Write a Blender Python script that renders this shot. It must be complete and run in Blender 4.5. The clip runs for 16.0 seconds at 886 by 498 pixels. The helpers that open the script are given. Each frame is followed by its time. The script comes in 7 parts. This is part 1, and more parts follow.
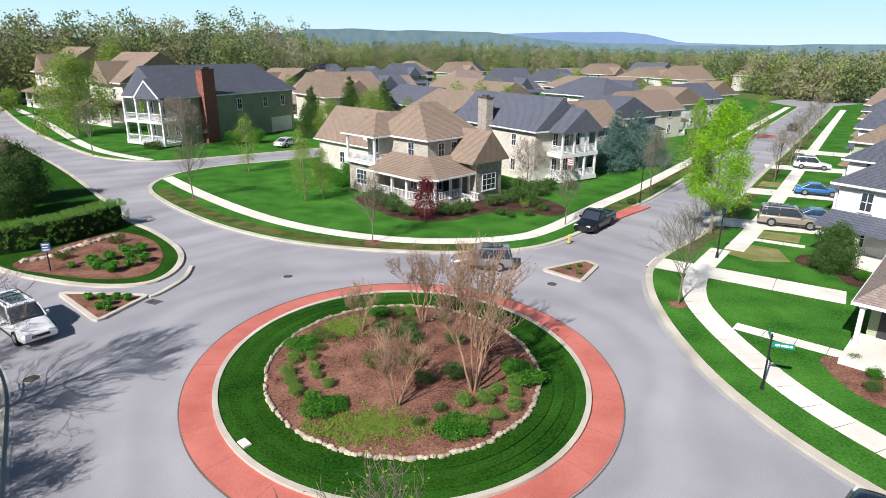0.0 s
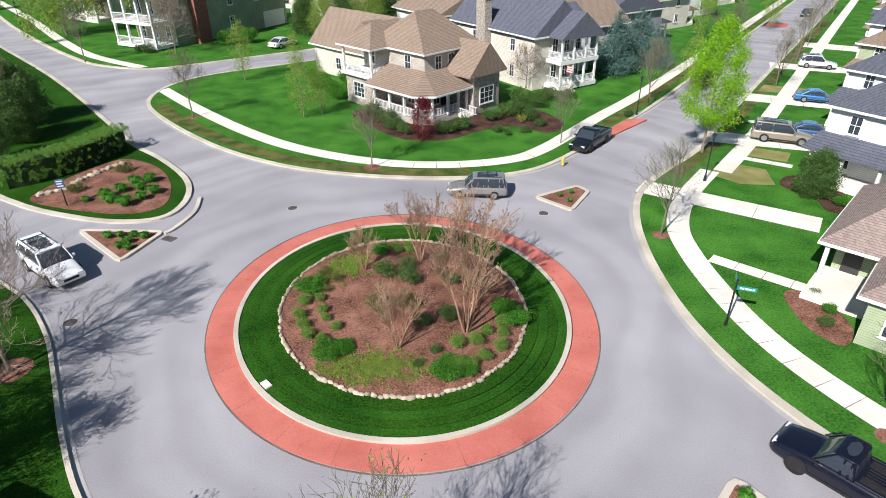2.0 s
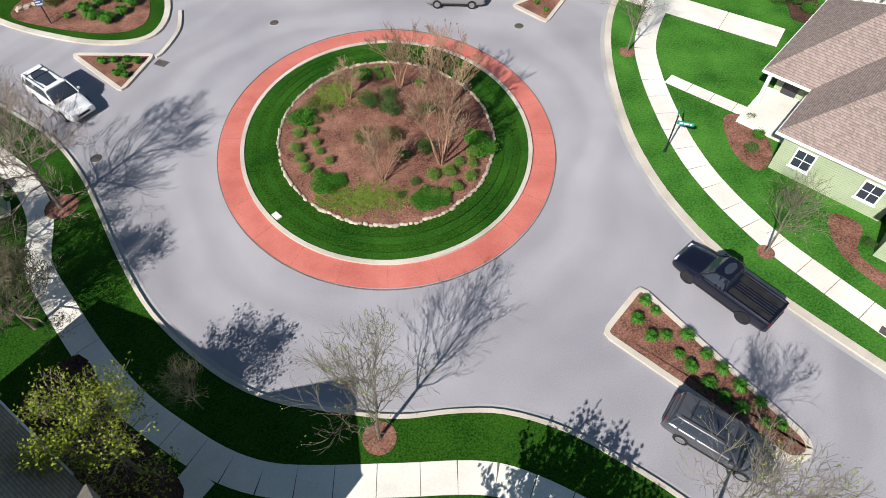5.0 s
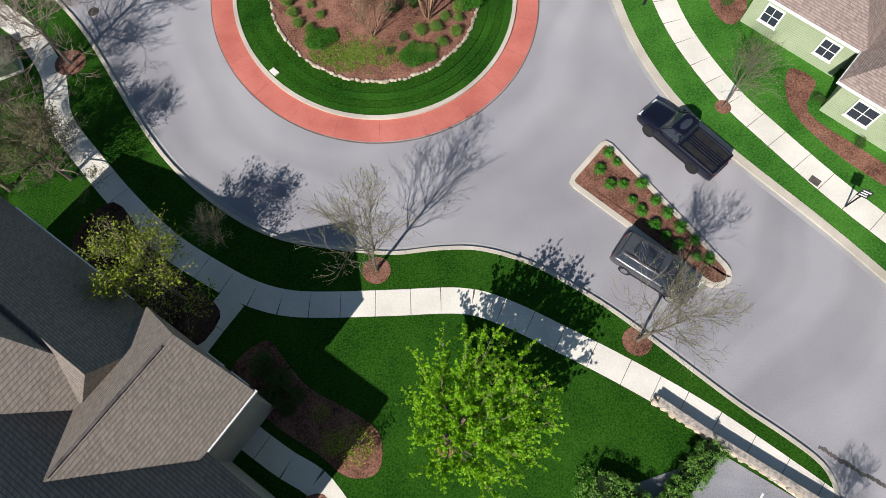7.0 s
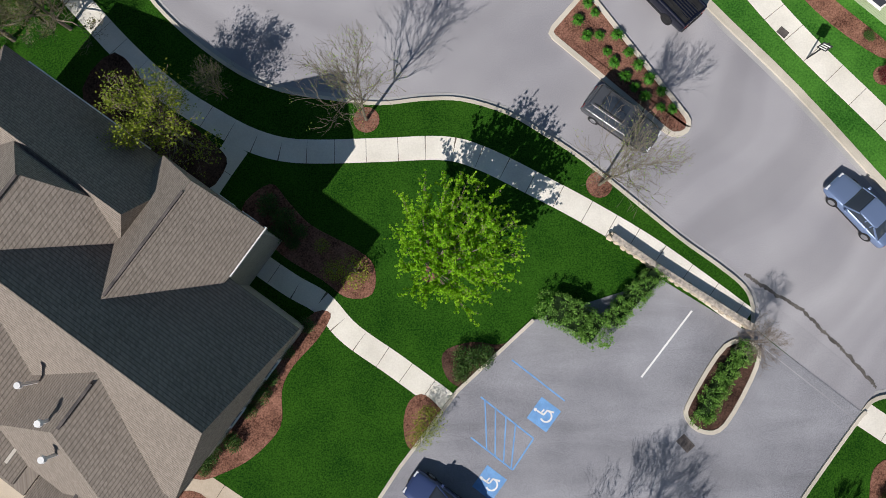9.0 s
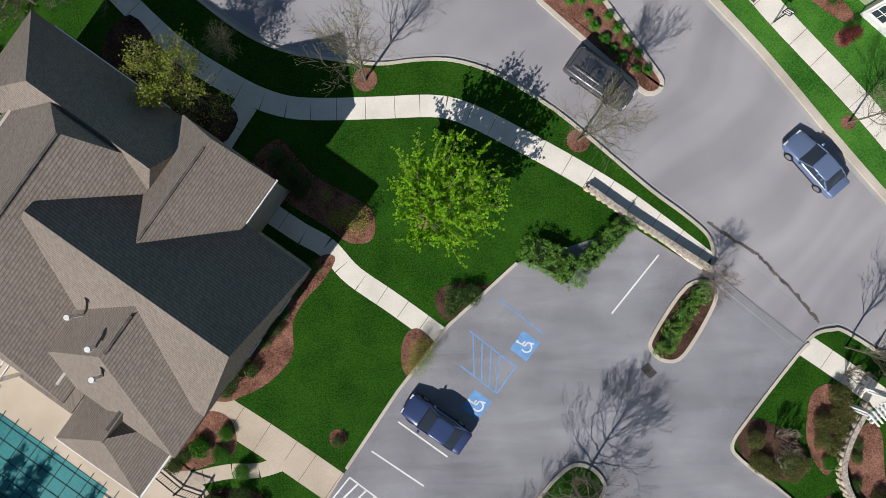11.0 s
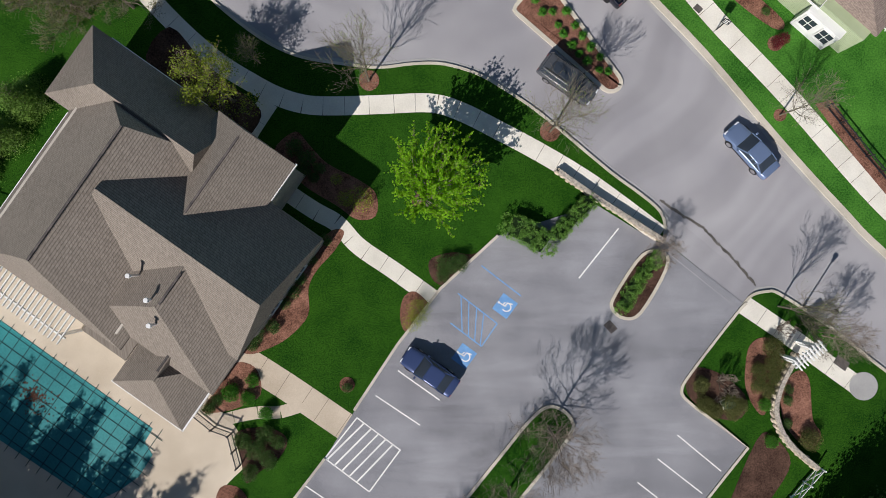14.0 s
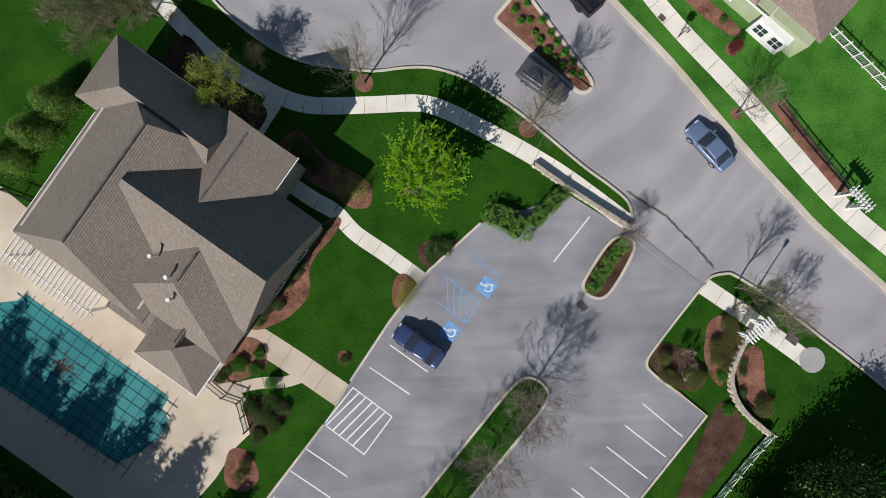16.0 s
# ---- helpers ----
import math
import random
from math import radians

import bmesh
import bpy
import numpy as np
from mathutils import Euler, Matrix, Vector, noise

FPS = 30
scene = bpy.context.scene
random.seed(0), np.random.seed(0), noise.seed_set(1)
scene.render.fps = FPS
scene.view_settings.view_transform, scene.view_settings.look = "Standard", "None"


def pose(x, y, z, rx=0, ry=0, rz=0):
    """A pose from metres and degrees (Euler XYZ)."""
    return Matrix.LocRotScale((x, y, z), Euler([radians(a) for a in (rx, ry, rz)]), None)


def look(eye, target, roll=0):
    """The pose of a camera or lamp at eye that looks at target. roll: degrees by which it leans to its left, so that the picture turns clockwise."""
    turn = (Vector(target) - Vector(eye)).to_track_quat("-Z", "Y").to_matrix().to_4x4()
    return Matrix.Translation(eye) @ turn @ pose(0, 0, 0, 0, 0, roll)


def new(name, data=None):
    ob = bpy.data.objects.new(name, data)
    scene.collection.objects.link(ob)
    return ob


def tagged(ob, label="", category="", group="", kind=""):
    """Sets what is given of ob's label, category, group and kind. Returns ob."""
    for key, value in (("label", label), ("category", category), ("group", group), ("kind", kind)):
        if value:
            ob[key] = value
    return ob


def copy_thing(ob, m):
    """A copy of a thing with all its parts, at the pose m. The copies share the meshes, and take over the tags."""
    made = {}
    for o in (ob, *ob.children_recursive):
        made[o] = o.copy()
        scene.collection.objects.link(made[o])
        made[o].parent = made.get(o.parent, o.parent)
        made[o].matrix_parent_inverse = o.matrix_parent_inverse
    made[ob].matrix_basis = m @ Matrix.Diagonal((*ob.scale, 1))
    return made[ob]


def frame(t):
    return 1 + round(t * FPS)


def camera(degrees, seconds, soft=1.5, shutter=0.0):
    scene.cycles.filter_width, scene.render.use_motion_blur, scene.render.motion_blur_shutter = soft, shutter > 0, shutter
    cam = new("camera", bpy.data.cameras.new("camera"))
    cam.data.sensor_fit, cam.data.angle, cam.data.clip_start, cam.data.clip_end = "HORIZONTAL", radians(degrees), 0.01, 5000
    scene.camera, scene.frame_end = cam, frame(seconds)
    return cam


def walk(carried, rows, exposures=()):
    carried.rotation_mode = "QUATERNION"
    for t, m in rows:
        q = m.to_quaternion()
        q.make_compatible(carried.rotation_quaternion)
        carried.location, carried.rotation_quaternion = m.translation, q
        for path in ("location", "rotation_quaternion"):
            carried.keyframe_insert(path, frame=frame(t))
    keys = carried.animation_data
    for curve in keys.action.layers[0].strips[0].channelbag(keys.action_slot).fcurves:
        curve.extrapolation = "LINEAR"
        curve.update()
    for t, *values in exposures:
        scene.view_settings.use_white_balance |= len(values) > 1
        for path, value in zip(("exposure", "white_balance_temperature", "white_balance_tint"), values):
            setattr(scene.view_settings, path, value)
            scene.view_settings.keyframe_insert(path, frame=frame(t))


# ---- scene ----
# The flight: seconds, place in metres, Euler angles in degrees
cam = camera(72.64, 16.0, soft=0.75)
FLIGHT = [
    (0.0, -0.05, 0.17, 16.01, 71.76, -0.39, 0.06),
    (0.5, 0.00, 0.00, 17.13, 69.90, -0.26, 0.00),
    (1.0, 0.15, -0.19, 18.26, 67.37, 0.01, 0.02),
    (1.5, 0.29, -0.37, 19.31, 64.17, 0.23, 0.05),
    (2.0, 0.41, -0.48, 20.37, 60.41, 0.41, 0.03),
    (2.5, 0.54, -0.68, 21.50, 56.57, 0.57, -0.12),
    (3.0, 0.69, -0.79, 22.70, 52.67, 0.70, -0.36),
    (3.5, 0.97, -0.77, 23.87, 48.71, 0.81, -0.58),
    (6.0, 1.63, -1.95, 30.18, 28.31, 0.48, -1.41),
    (6.5, 1.87, -2.24, 31.21, 24.34, 0.55, -1.39),
    (7.0, 1.96, -2.51, 32.11, 20.52, 0.41, -1.54),
    (7.5, 2.02, -2.64, 33.11, 16.52, 0.13, -1.57),
    (8.0, 2.26, -2.73, 34.15, 12.55, 0.10, -1.50),
    (8.5, 2.56, -2.85, 35.14, 8.75, 0.19, -1.52),
    (9.0, 2.88, -2.91, 36.06, 5.03, 0.31, -1.50),
    (9.5, 3.17, -2.67, 36.96, 1.91, 0.40, -1.34),
    (12.0, 3.24, -3.72, 42.28, -0.05, -0.09, -1.57),
    (12.5, 3.36, -4.06, 43.48, -0.02, 0.01, -1.61),
    (13.0, 3.53, -4.39, 44.69, -0.02, 0.16, -1.59),
    (13.5, 3.77, -4.69, 45.93, -0.02, 0.31, -1.63),
    (14.0, 4.08, -5.03, 47.14, -0.00, 0.47, -1.65),
    (14.5, 4.44, -5.34, 48.40, -0.00, 0.58, -1.64),
    (15.0, 4.81, -5.68, 49.66, 0.01, 0.68, -1.61),
    (15.5, 5.13, -6.00, 50.89, 0.02, 0.73, -1.63),
    (16.0, 5.49, -6.27, 52.12, 0.01, 0.86, -1.59),
]
walk(cam, [(t, pose(x, y, z, rx, ry, rz)) for t, x, y, z, rx, ry, rz in FLIGHT], exposures=[(0.0, 0.30, 6350, 13), (3.5, 0.39, 6400, 13), (6.0, 0.22, 6480, 12), (9.0, -0.03, 6500, 12), (16.0, -0.15, 6500, 12)])

# Sky and sun: shadows fall to the north-east, the sun stands 40 degrees high
SUN_EL, SUN_AZ = radians(40), radians(214)
world = bpy.data.worlds.new("sky")
scene.world = world
world.use_nodes = True
wn = world.node_tree
sky = wn.nodes.new("ShaderNodeTexSky")
sky.sky_type, sky.sun_disc, sky.sun_elevation, sky.sun_rotation = "NISHITA", False, SUN_EL, SUN_AZ
wn.links.new(sky.outputs[0], wn.nodes["Background"].inputs[0])
wn.nodes["Background"].inputs[1].default_value = 0.055
sky.dust_density, sky.air_density, sky.ozone_density = 0.2, 1.0, 2.5
sun = new("sun", bpy.data.lights.new("sun", "SUN"))
sun.data.energy, sun.data.angle, sun.data.color = 5.2, radians(0.5), (1.0, 0.965, 0.92)
sun_from = Vector((math.sin(SUN_AZ) * math.cos(SUN_EL), math.cos(SUN_AZ) * math.cos(SUN_EL), math.sin(SUN_EL)))
sun.matrix_world = look(sun_from * 200, (0, 0, 0))

# a plain glowing band of pale sky behind the hills
band = bpy.data.materials.new("horizon_sky")
band.use_nodes = True
bn = band.node_tree
bn.nodes.remove(bn.nodes["Principled BSDF"])
glow, place, split, ramp_z = bn.nodes.new("ShaderNodeEmission"), bn.nodes.new("ShaderNodeNewGeometry"), bn.nodes.new("ShaderNodeSeparateXYZ"), bn.nodes.new("ShaderNodeMapRange")
shade = bn.nodes.new("ShaderNodeValToRGB")
shade.color_ramp.elements[0].color, shade.color_ramp.elements[1].color = (0.70, 0.86, 0.90, 1), (0.40, 0.74, 0.86, 1)
ramp_z.inputs[1].default_value, ramp_z.inputs[2].default_value = 0.0, 420.0
bn.links.new(place.outputs["Position"], split.inputs[0]), bn.links.new(split.outputs["Z"], ramp_z.inputs[0]), bn.links.new(ramp_z.outputs[0], shade.inputs[0])
bn.links.new(shade.outputs[0], glow.inputs[0]), bn.links.new(glow.outputs[0], bn.nodes["Material Output"].inputs[0])
glow.inputs[1].default_value = 0.95

# ---- materials ----
def surface(name, dark, light, scale=4.0, rough=0.85, bump=0.3, fine=60.0, metal=0.0, contrast=0.5, wide=0.25, vary=0.0, spec=0.25):
    """A plain surface that varies at two scales, with fine relief. vary: difference from object to object."""
    m = bpy.data.materials.new(name)
    m.use_nodes = True
    nt = m.node_tree
    N, K = nt.nodes, nt.links.new
    b = N["Principled BSDF"]
    tc = N.new("ShaderNodeTexCoord")
    n1, n2 = N.new("ShaderNodeTexNoise"), N.new("ShaderNodeTexNoise")
    n1.inputs["Scale"].default_value, n1.inputs["Detail"].default_value = scale * wide, 3
    n2.inputs["Scale"].default_value, n2.inputs["Detail"].default_value = fine, 4
    K(tc.outputs["Object"], n1.inputs["Vector"]), K(tc.outputs["Object"], n2.inputs["Vector"])
    share = contrast / (1 + contrast)
    maps = []
    for n in (n1, n2):
        mr = N.new("ShaderNodeMapRange")
        mr.inputs[1].default_value, mr.inputs[2].default_value = 0.3, 0.7
        K(n.outputs[0], mr.inputs[0])
        maps.append(mr)
    mix = N.new("ShaderNodeMix")
    mix.inputs[0].default_value = share
    K(maps[0].outputs[0], mix.inputs[2]), K(maps[1].outputs[0], mix.inputs[3])
    ramp = N.new("ShaderNodeValToRGB")
    ramp.color_ramp.elements[0].position, ramp.color_ramp.elements[1].position = 0.12, 0.88
    ramp.color_ramp.elements[0].color, ramp.color_ramp.elements[1].color = (*dark, 1), (*light, 1)
    K(mix.outputs[0], ramp.inputs[0])
    last = ramp.outputs[0]
    if vary:
        info, hsv, mul = N.new("ShaderNodeObjectInfo"), N.new("ShaderNodeHueSaturation"), N.new("ShaderNodeMapRange")
        K(info.outputs["Random"], mul.inputs[0])
        mul.inputs[3].default_value, mul.inputs[4].default_value = 1 - vary, 1 + vary
        K(mul.outputs[0], hsv.inputs["Value"]), K(last, hsv.inputs["Color"])
        last = hsv.outputs[0]
    K(last, b.inputs["Base Color"])
    b.inputs["Roughness"].default_value, b.inputs["Metallic"].default_value = rough, metal
    b.inputs["Specular IOR Level"].default_value = spec
    if bump:
        bp = N.new("ShaderNodeBump")
        bp.inputs["Strength"].default_value, bp.inputs["Distance"].default_value = bump, 0.02
        K(n2.outputs[0], bp.inputs["Height"]), K(bp.outputs[0], b.inputs["Normal"])
    return m


def leafy(name, dark, light, rough=0.6, through_light=0.35):
    """Leaves: each leaf its own shade between dark and light, some light passing through."""
    m = bpy.data.materials.new(name)
    m.use_nodes = True
    N, K = m.node_tree.nodes, m.node_tree.links.new
    b = N["Principled BSDF"]
    geo, ramp = N.new("ShaderNodeNewGeometry"), N.new("ShaderNodeValToRGB")
    ramp.color_ramp.elements[0].color, ramp.color_ramp.elements[1].color = (*dark, 1), (*light, 1)
    K(geo.outputs["Random Per Island"], ramp.inputs[0]), K(ramp.outputs[0], b.inputs["Base Color"])
    b.inputs["Roughness"].default_value, b.inputs["Specular IOR Level"].default_value = rough, 0.2
    tr, mixer = N.new("ShaderNodeBsdfTranslucent"), N.new("ShaderNodeMixShader")
    K(ramp.outputs[0], tr.inputs[0])
    mixer.inputs[0].default_value = through_light
    K(b.outputs[0], mixer.inputs[1]), K(tr.outputs[0], mixer.inputs[2])
    K(mixer.outputs[0], N["Material Output"].inputs[0])
    return m


def lined(name, dark, light, pitch, axis="Z", rough=0.8, gap=0.12, scale=3.0, strength=0.8):
    """Siding, shingles or boards: courses of the given pitch in metres along one axis, as relief and a slight shade from course to course."""
    m = surface(name, dark, light, scale, rough, 0.15, 40.0)
    nt = m.node_tree
    N, K = nt.nodes, nt.links.new
    b = N["Principled BSDF"]
    tc, sep, div, fr = N.new("ShaderNodeTexCoord"), N.new("ShaderNodeSeparateXYZ"), N.new("ShaderNodeMath"), N.new("ShaderNodeMath")
    K(tc.outputs["Object"], sep.inputs[0])
    div.operation, fr.operation = "DIVIDE", "FRACT"
    K(sep.outputs[axis], div.inputs[0])
    div.inputs[1].default_value = pitch
    K(div.outputs[0], fr.inputs[0])
    bp = N.new("ShaderNodeBump")
    bp.inputs["Strength"].default_value, bp.inputs["Distance"].default_value, bp.invert = strength, 0.03, True
    K(fr.outputs[0], bp.inputs["Height"])
    col, hsv, mr, fl = b.inputs["Base Color"].links[0].from_socket, N.new("ShaderNodeHueSaturation"), N.new("ShaderNodeMapRange"), N.new("ShaderNodeMath")
    fl.operation = "GREATER_THAN"
    K(fr.outputs[0], fl.inputs[0])
    fl.inputs[1].default_value = 1 - gap
    K(fl.outputs[0], mr.inputs[0])
    mr.inputs[3].default_value, mr.inputs[4].default_value = 1.0, 0.62
    K(mr.outputs[0], hsv.inputs["Value"]), K(col, hsv.inputs["Color"]), K(hsv.outputs[0], b.inputs["Base Color"])
    old = b.inputs["Normal"].links[0].from_socket
    K(old, bp.inputs["Normal"]), K(bp.outputs[0], b.inputs["Normal"])
    return m


def shingled(name, dark, light, pitch, tab=0.3):
    """Roof shingles: courses of the given pitch in height, cut into tabs that each have a shade of their own."""
    m = bpy.data.materials.new(name)
    m.use_nodes = True
    N, K = m.node_tree.nodes, m.node_tree.links.new
    b = N["Principled BSDF"]

    def calc(op, a, q, r=None):
        n = N.new("ShaderNodeMath")
        n.operation = op
        for i, v in enumerate((a, q, r)):
            if v is None:
                continue
            if isinstance(v, (int, float)):
                n.inputs[i].default_value = v
            else:
                K(v, n.inputs[i])
        return n.outputs[0]

    tc, sep = N.new("ShaderNodeTexCoord"), N.new("ShaderNodeSeparateXYZ")
    K(tc.outputs["Object"], sep.inputs[0])
    rise = calc("DIVIDE", sep.outputs["Z"], pitch)
    course, within = calc("FLOOR", rise, 0), calc("FRACT", rise, 0)
    run = calc("ADD", calc("DIVIDE", calc("ADD", sep.outputs["X"], sep.outputs["Y"]), tab), calc("MULTIPLY", course, 0.37))
    key, white = N.new("ShaderNodeCombineXYZ"), N.new("ShaderNodeTexWhiteNoise")
    white.noise_dimensions = "2D"
    K(course, key.inputs[0]), K(calc("FLOOR", run, 0), key.inputs[1]), K(key.outputs[0], white.inputs["Vector"])
    soft, grit = N.new("ShaderNodeTexNoise"), N.new("ShaderNodeTexNoise")
    soft.inputs["Scale"].default_value, grit.inputs["Scale"].default_value = 0.25, 30.0
    K(tc.outputs["Object"], soft.inputs["Vector"]), K(tc.outputs["Object"], grit.inputs["Vector"])
    tone = calc("ADD", calc("MULTIPLY", white.outputs["Value"], 0.36), calc("ADD", calc("MULTIPLY", soft.outputs[0], 0.34), calc("MULTIPLY", grit.outputs[0], 0.3)))
    ramp, edge = N.new("ShaderNodeValToRGB"), N.new("ShaderNodeHueSaturation")
    ramp.color_ramp.elements[0].position, ramp.color_ramp.elements[1].position = 0.1, 0.9
    ramp.color_ramp.elements[0].color, ramp.color_ramp.elements[1].color = (*dark, 1), (*light, 1)
    K(tone, ramp.inputs[0]), K(ramp.outputs[0], edge.inputs["Color"])
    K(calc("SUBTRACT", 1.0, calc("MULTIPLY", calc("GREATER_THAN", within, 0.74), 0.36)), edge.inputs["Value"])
    K(edge.outputs[0], b.inputs["Base Color"])
    bump = N.new("ShaderNodeBump")
    bump.inputs["Strength"].default_value, bump.inputs["Distance"].default_value, bump.invert = 0.5, 0.03, True
    K(within, bump.inputs["Height"]), K(bump.outputs[0], b.inputs["Normal"])
    b.inputs["Roughness"].default_value, b.inputs["Specular IOR Level"].default_value = 0.9, 0.2
    return m


def glass_pane(name, tint):
    m = bpy.data.materials.new(name)
    m.use_nodes = True
    b = m.node_tree.nodes["Principled BSDF"]
    b.inputs["Base Color"].default_value = (*tint, 1)
    b.inputs["Roughness"].default_value, b.inputs["IOR"].default_value = 0.06, 1.5
    return m


ASPHALT = surface("asphalt", (0.285, 0.276, 0.295), (0.415, 0.402, 0.415), 0.5, 0.9, 0.2, 14.0, contrast=0.5)
# tyre-worn darker bands that follow the drive round the island
an = ASPHALT.node_tree
geo, dist, wobble, wear, tone = (an.nodes.new(k) for k in ("ShaderNodeNewGeometry", "ShaderNodeVectorMath", "ShaderNodeTexNoise", "ShaderNodeTexNoise", "ShaderNodeHueSaturation"))
dist.operation = "DISTANCE"
dist.inputs[1].default_value = (-2.1, 28.6, 0)
wobble.inputs["Scale"].default_value = 0.045
an.links.new(geo.outputs["Position"], dist.inputs[0]), an.links.new(geo.outputs["Position"], wobble.inputs["Vector"])
mixw = an.nodes.new("ShaderNodeMath")
mixw.operation = "MULTIPLY_ADD"
an.links.new(wobble.outputs[0], mixw.inputs[0])
mixw.inputs[1].default_value = 16.0
an.links.new(dist.outputs["Value"], mixw.inputs[2])
wear.noise_dimensions = "1D"
wear.inputs["Scale"].default_value, wear.inputs["Detail"].default_value = 0.34, 1
an.links.new(mixw.outputs[0], wear.inputs["W"])
mrw = an.nodes.new("ShaderNodeMapRange")
mrw.inputs[1].default_value, mrw.inputs[2].default_value, mrw.inputs[3].default_value, mrw.inputs[4].default_value = 0.33, 0.66, 0.87, 1.03
an.links.new(wear.outputs[0], mrw.inputs[0]), an.links.new(mrw.outputs[0], tone.inputs["Value"])
pb = an.nodes["Principled BSDF"]
an.links.new(pb.inputs["Base Color"].links[0].from_socket, tone.inputs["Color"]), an.links.new(tone.outputs[0], pb.inputs["Base Color"])
LOT = surface("lot_asphalt", (0.16, 0.16, 0.178), (0.33, 0.33, 0.352), 0.7, 0.9, 0.25, 16.0, contrast=0.9)
# sweeping paler tyre tracks over the car park
ln = LOT.node_tree
place, stretch, sweep, lift, tone = (ln.nodes.new(k) for k in ("ShaderNodeTexCoord", "ShaderNodeMapping", "ShaderNodeTexNoise", "ShaderNodeMapRange", "ShaderNodeHueSaturation"))
stretch.inputs["Rotation"].default_value, stretch.inputs["Scale"].default_value = (0, 0, radians(-50)), (0.09, 0.5, 1)
sweep.inputs["Scale"].default_value, sweep.inputs["Detail"].default_value, sweep.inputs["Distortion"].default_value = 1.0, 4, 1.6
lift.inputs[1].default_value, lift.inputs[2].default_value, lift.inputs[3].default_value, lift.inputs[4].default_value = 0.35, 0.68, 0.93, 1.14
ln.links.new(place.outputs["Object"], stretch.inputs[0]), ln.links.new(stretch.outputs[0], sweep.inputs["Vector"]), ln.links.new(sweep.outputs[0], lift.inputs[0]), ln.links.new(lift.outputs[0], tone.inputs["Value"])
pb = ln.nodes["Principled BSDF"]
ln.links.new(pb.inputs["Base Color"].links[0].from_socket, tone.inputs["Color"]), ln.links.new(tone.outputs[0], pb.inputs["Base Color"])
GRASS = surface("lawn", (0.004, 0.030, 0.003), (0.036, 0.112, 0.010), 1.4, 0.9, 1.0, 11.0, contrast=2.2, spec=0.04)
GRASS2 = surface("lawn_stripe", (0.006, 0.040, 0.004), (0.040, 0.130, 0.013), 1.4, 0.9, 1.0, 8.0, contrast=1.1, spec=0.04)
# lighter copy of the lawn, with the brightness of sunlit grass in its colour
GRASS3 = surface("lawn_sunlit_tone", (0.016, 0.080, 0.010), (0.080, 0.240, 0.032), 1.4, 0.9, 1.0, 8.0, contrast=1.1, spec=0.04)
VERGE = surface("worn_verge", (0.02, 0.058, 0.008), (0.17, 0.155, 0.055), 2.2, 0.95, 1.0, 7.0, contrast=0.8, spec=0.08)
DRYGRASS = surface("dry_lawn", (0.16, 0.17, 0.05), (0.32, 0.29, 0.13), 2.0, 0.95, 0.9, 22.0, contrast=0.8, spec=0.08)
FIELD = surface("far_ground", (0.05, 0.10, 0.025), (0.14, 0.17, 0.06), 0.08, 0.95, 0.3, 3.0, spec=0.08)
CONCRETE = surface("concrete", (0.66, 0.62, 0.54), (0.84, 0.80, 0.71), 1.5, 0.9, 0.2, 10.0)
KERB = surface("kerb_concrete", (0.42, 0.38, 0.31), (0.66, 0.60, 0.50), 1.5, 0.9, 0.3, 25.0)
GUTTER = surface("gutter_concrete", (0.32, 0.315, 0.31), (0.43, 0.42, 0.41), 1.5, 0.9, 0.2, 12.0)
REDBRICK = surface("red_paving", (0.46, 0.125, 0.095), (0.63, 0.205, 0.16), 1.6, 0.85, 0.2, 12.0)
MULCH = surface("bark_mulch", (0.06, 0.026, 0.017), (0.34, 0.17, 0.12), 3.0, 0.95, 1.0, 11.0, contrast=1.3, spec=0.08)
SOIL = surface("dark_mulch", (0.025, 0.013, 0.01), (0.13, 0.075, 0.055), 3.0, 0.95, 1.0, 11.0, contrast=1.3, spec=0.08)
JOINT = surface("joint", (0.12, 0.10, 0.08), (0.2, 0.17, 0.14), 3.0, 0.95, 0.2, 11.0)
# near-black green: shade between the hedge leaves, put into the colour
HEDGESHADE = surface("hedge_inner_shade", (0.006, 0.018, 0.004), (0.02, 0.045, 0.01), 3.0, 0.95, 0.6, 11.0)
STONE = surface("field_stone", (0.30, 0.24, 0.17), (0.62, 0.54, 0.42), 6.0, 0.9, 0.6, 30.0, vary=0.25)
WHITE = surface("white_paint", (0.68, 0.68, 0.66), (0.82, 0.82, 0.80), 3.0, 0.5, 0.05, 30.0)
BLUE = surface("blue_marking", (0.13, 0.27, 0.52), (0.20, 0.42, 0.74), 9.0, 0.7, 0.1, 40.0, contrast=1.2)
IRON = surface("cast_iron", (0.05, 0.045, 0.045), (0.14, 0.12, 0.11), 8.0, 0.7, 0.6, 40.0)
BLACKMETAL = surface("black_metal", (0.012, 0.013, 0.016), (0.03, 0.032, 0.036), 8.0, 0.45, 0.05, 40.0)
BARK = surface("bark", (0.14, 0.105, 0.08), (0.34, 0.28, 0.225), 6.0, 0.9, 0.8, 18.0)
PALEBARK = surface("pale_bark", (0.115, 0.098, 0.072), (0.24, 0.21, 0.155), 6.0, 0.85, 0.5, 18.0)
GLASS = glass_pane("window_glass", (0.035, 0.045, 0.06))
LEAF_LIME = leafy("lime_leaves", (0.17, 0.40, 0.012), (0.40, 0.69, 0.03), 0.6, 0.5)
LEAF_SPRING = leafy("spring_leaves", (0.13, 0.24, 0.03), (0.36, 0.46, 0.09))
LEAF_GREEN = leafy("green_leaves", (0.025, 0.12, 0.012), (0.12, 0.36, 0.035))
LEAF_DARK = leafy("dark_leaves", (0.024, 0.072, 0.015), (0.12, 0.215, 0.05), 0.5, 0.25)
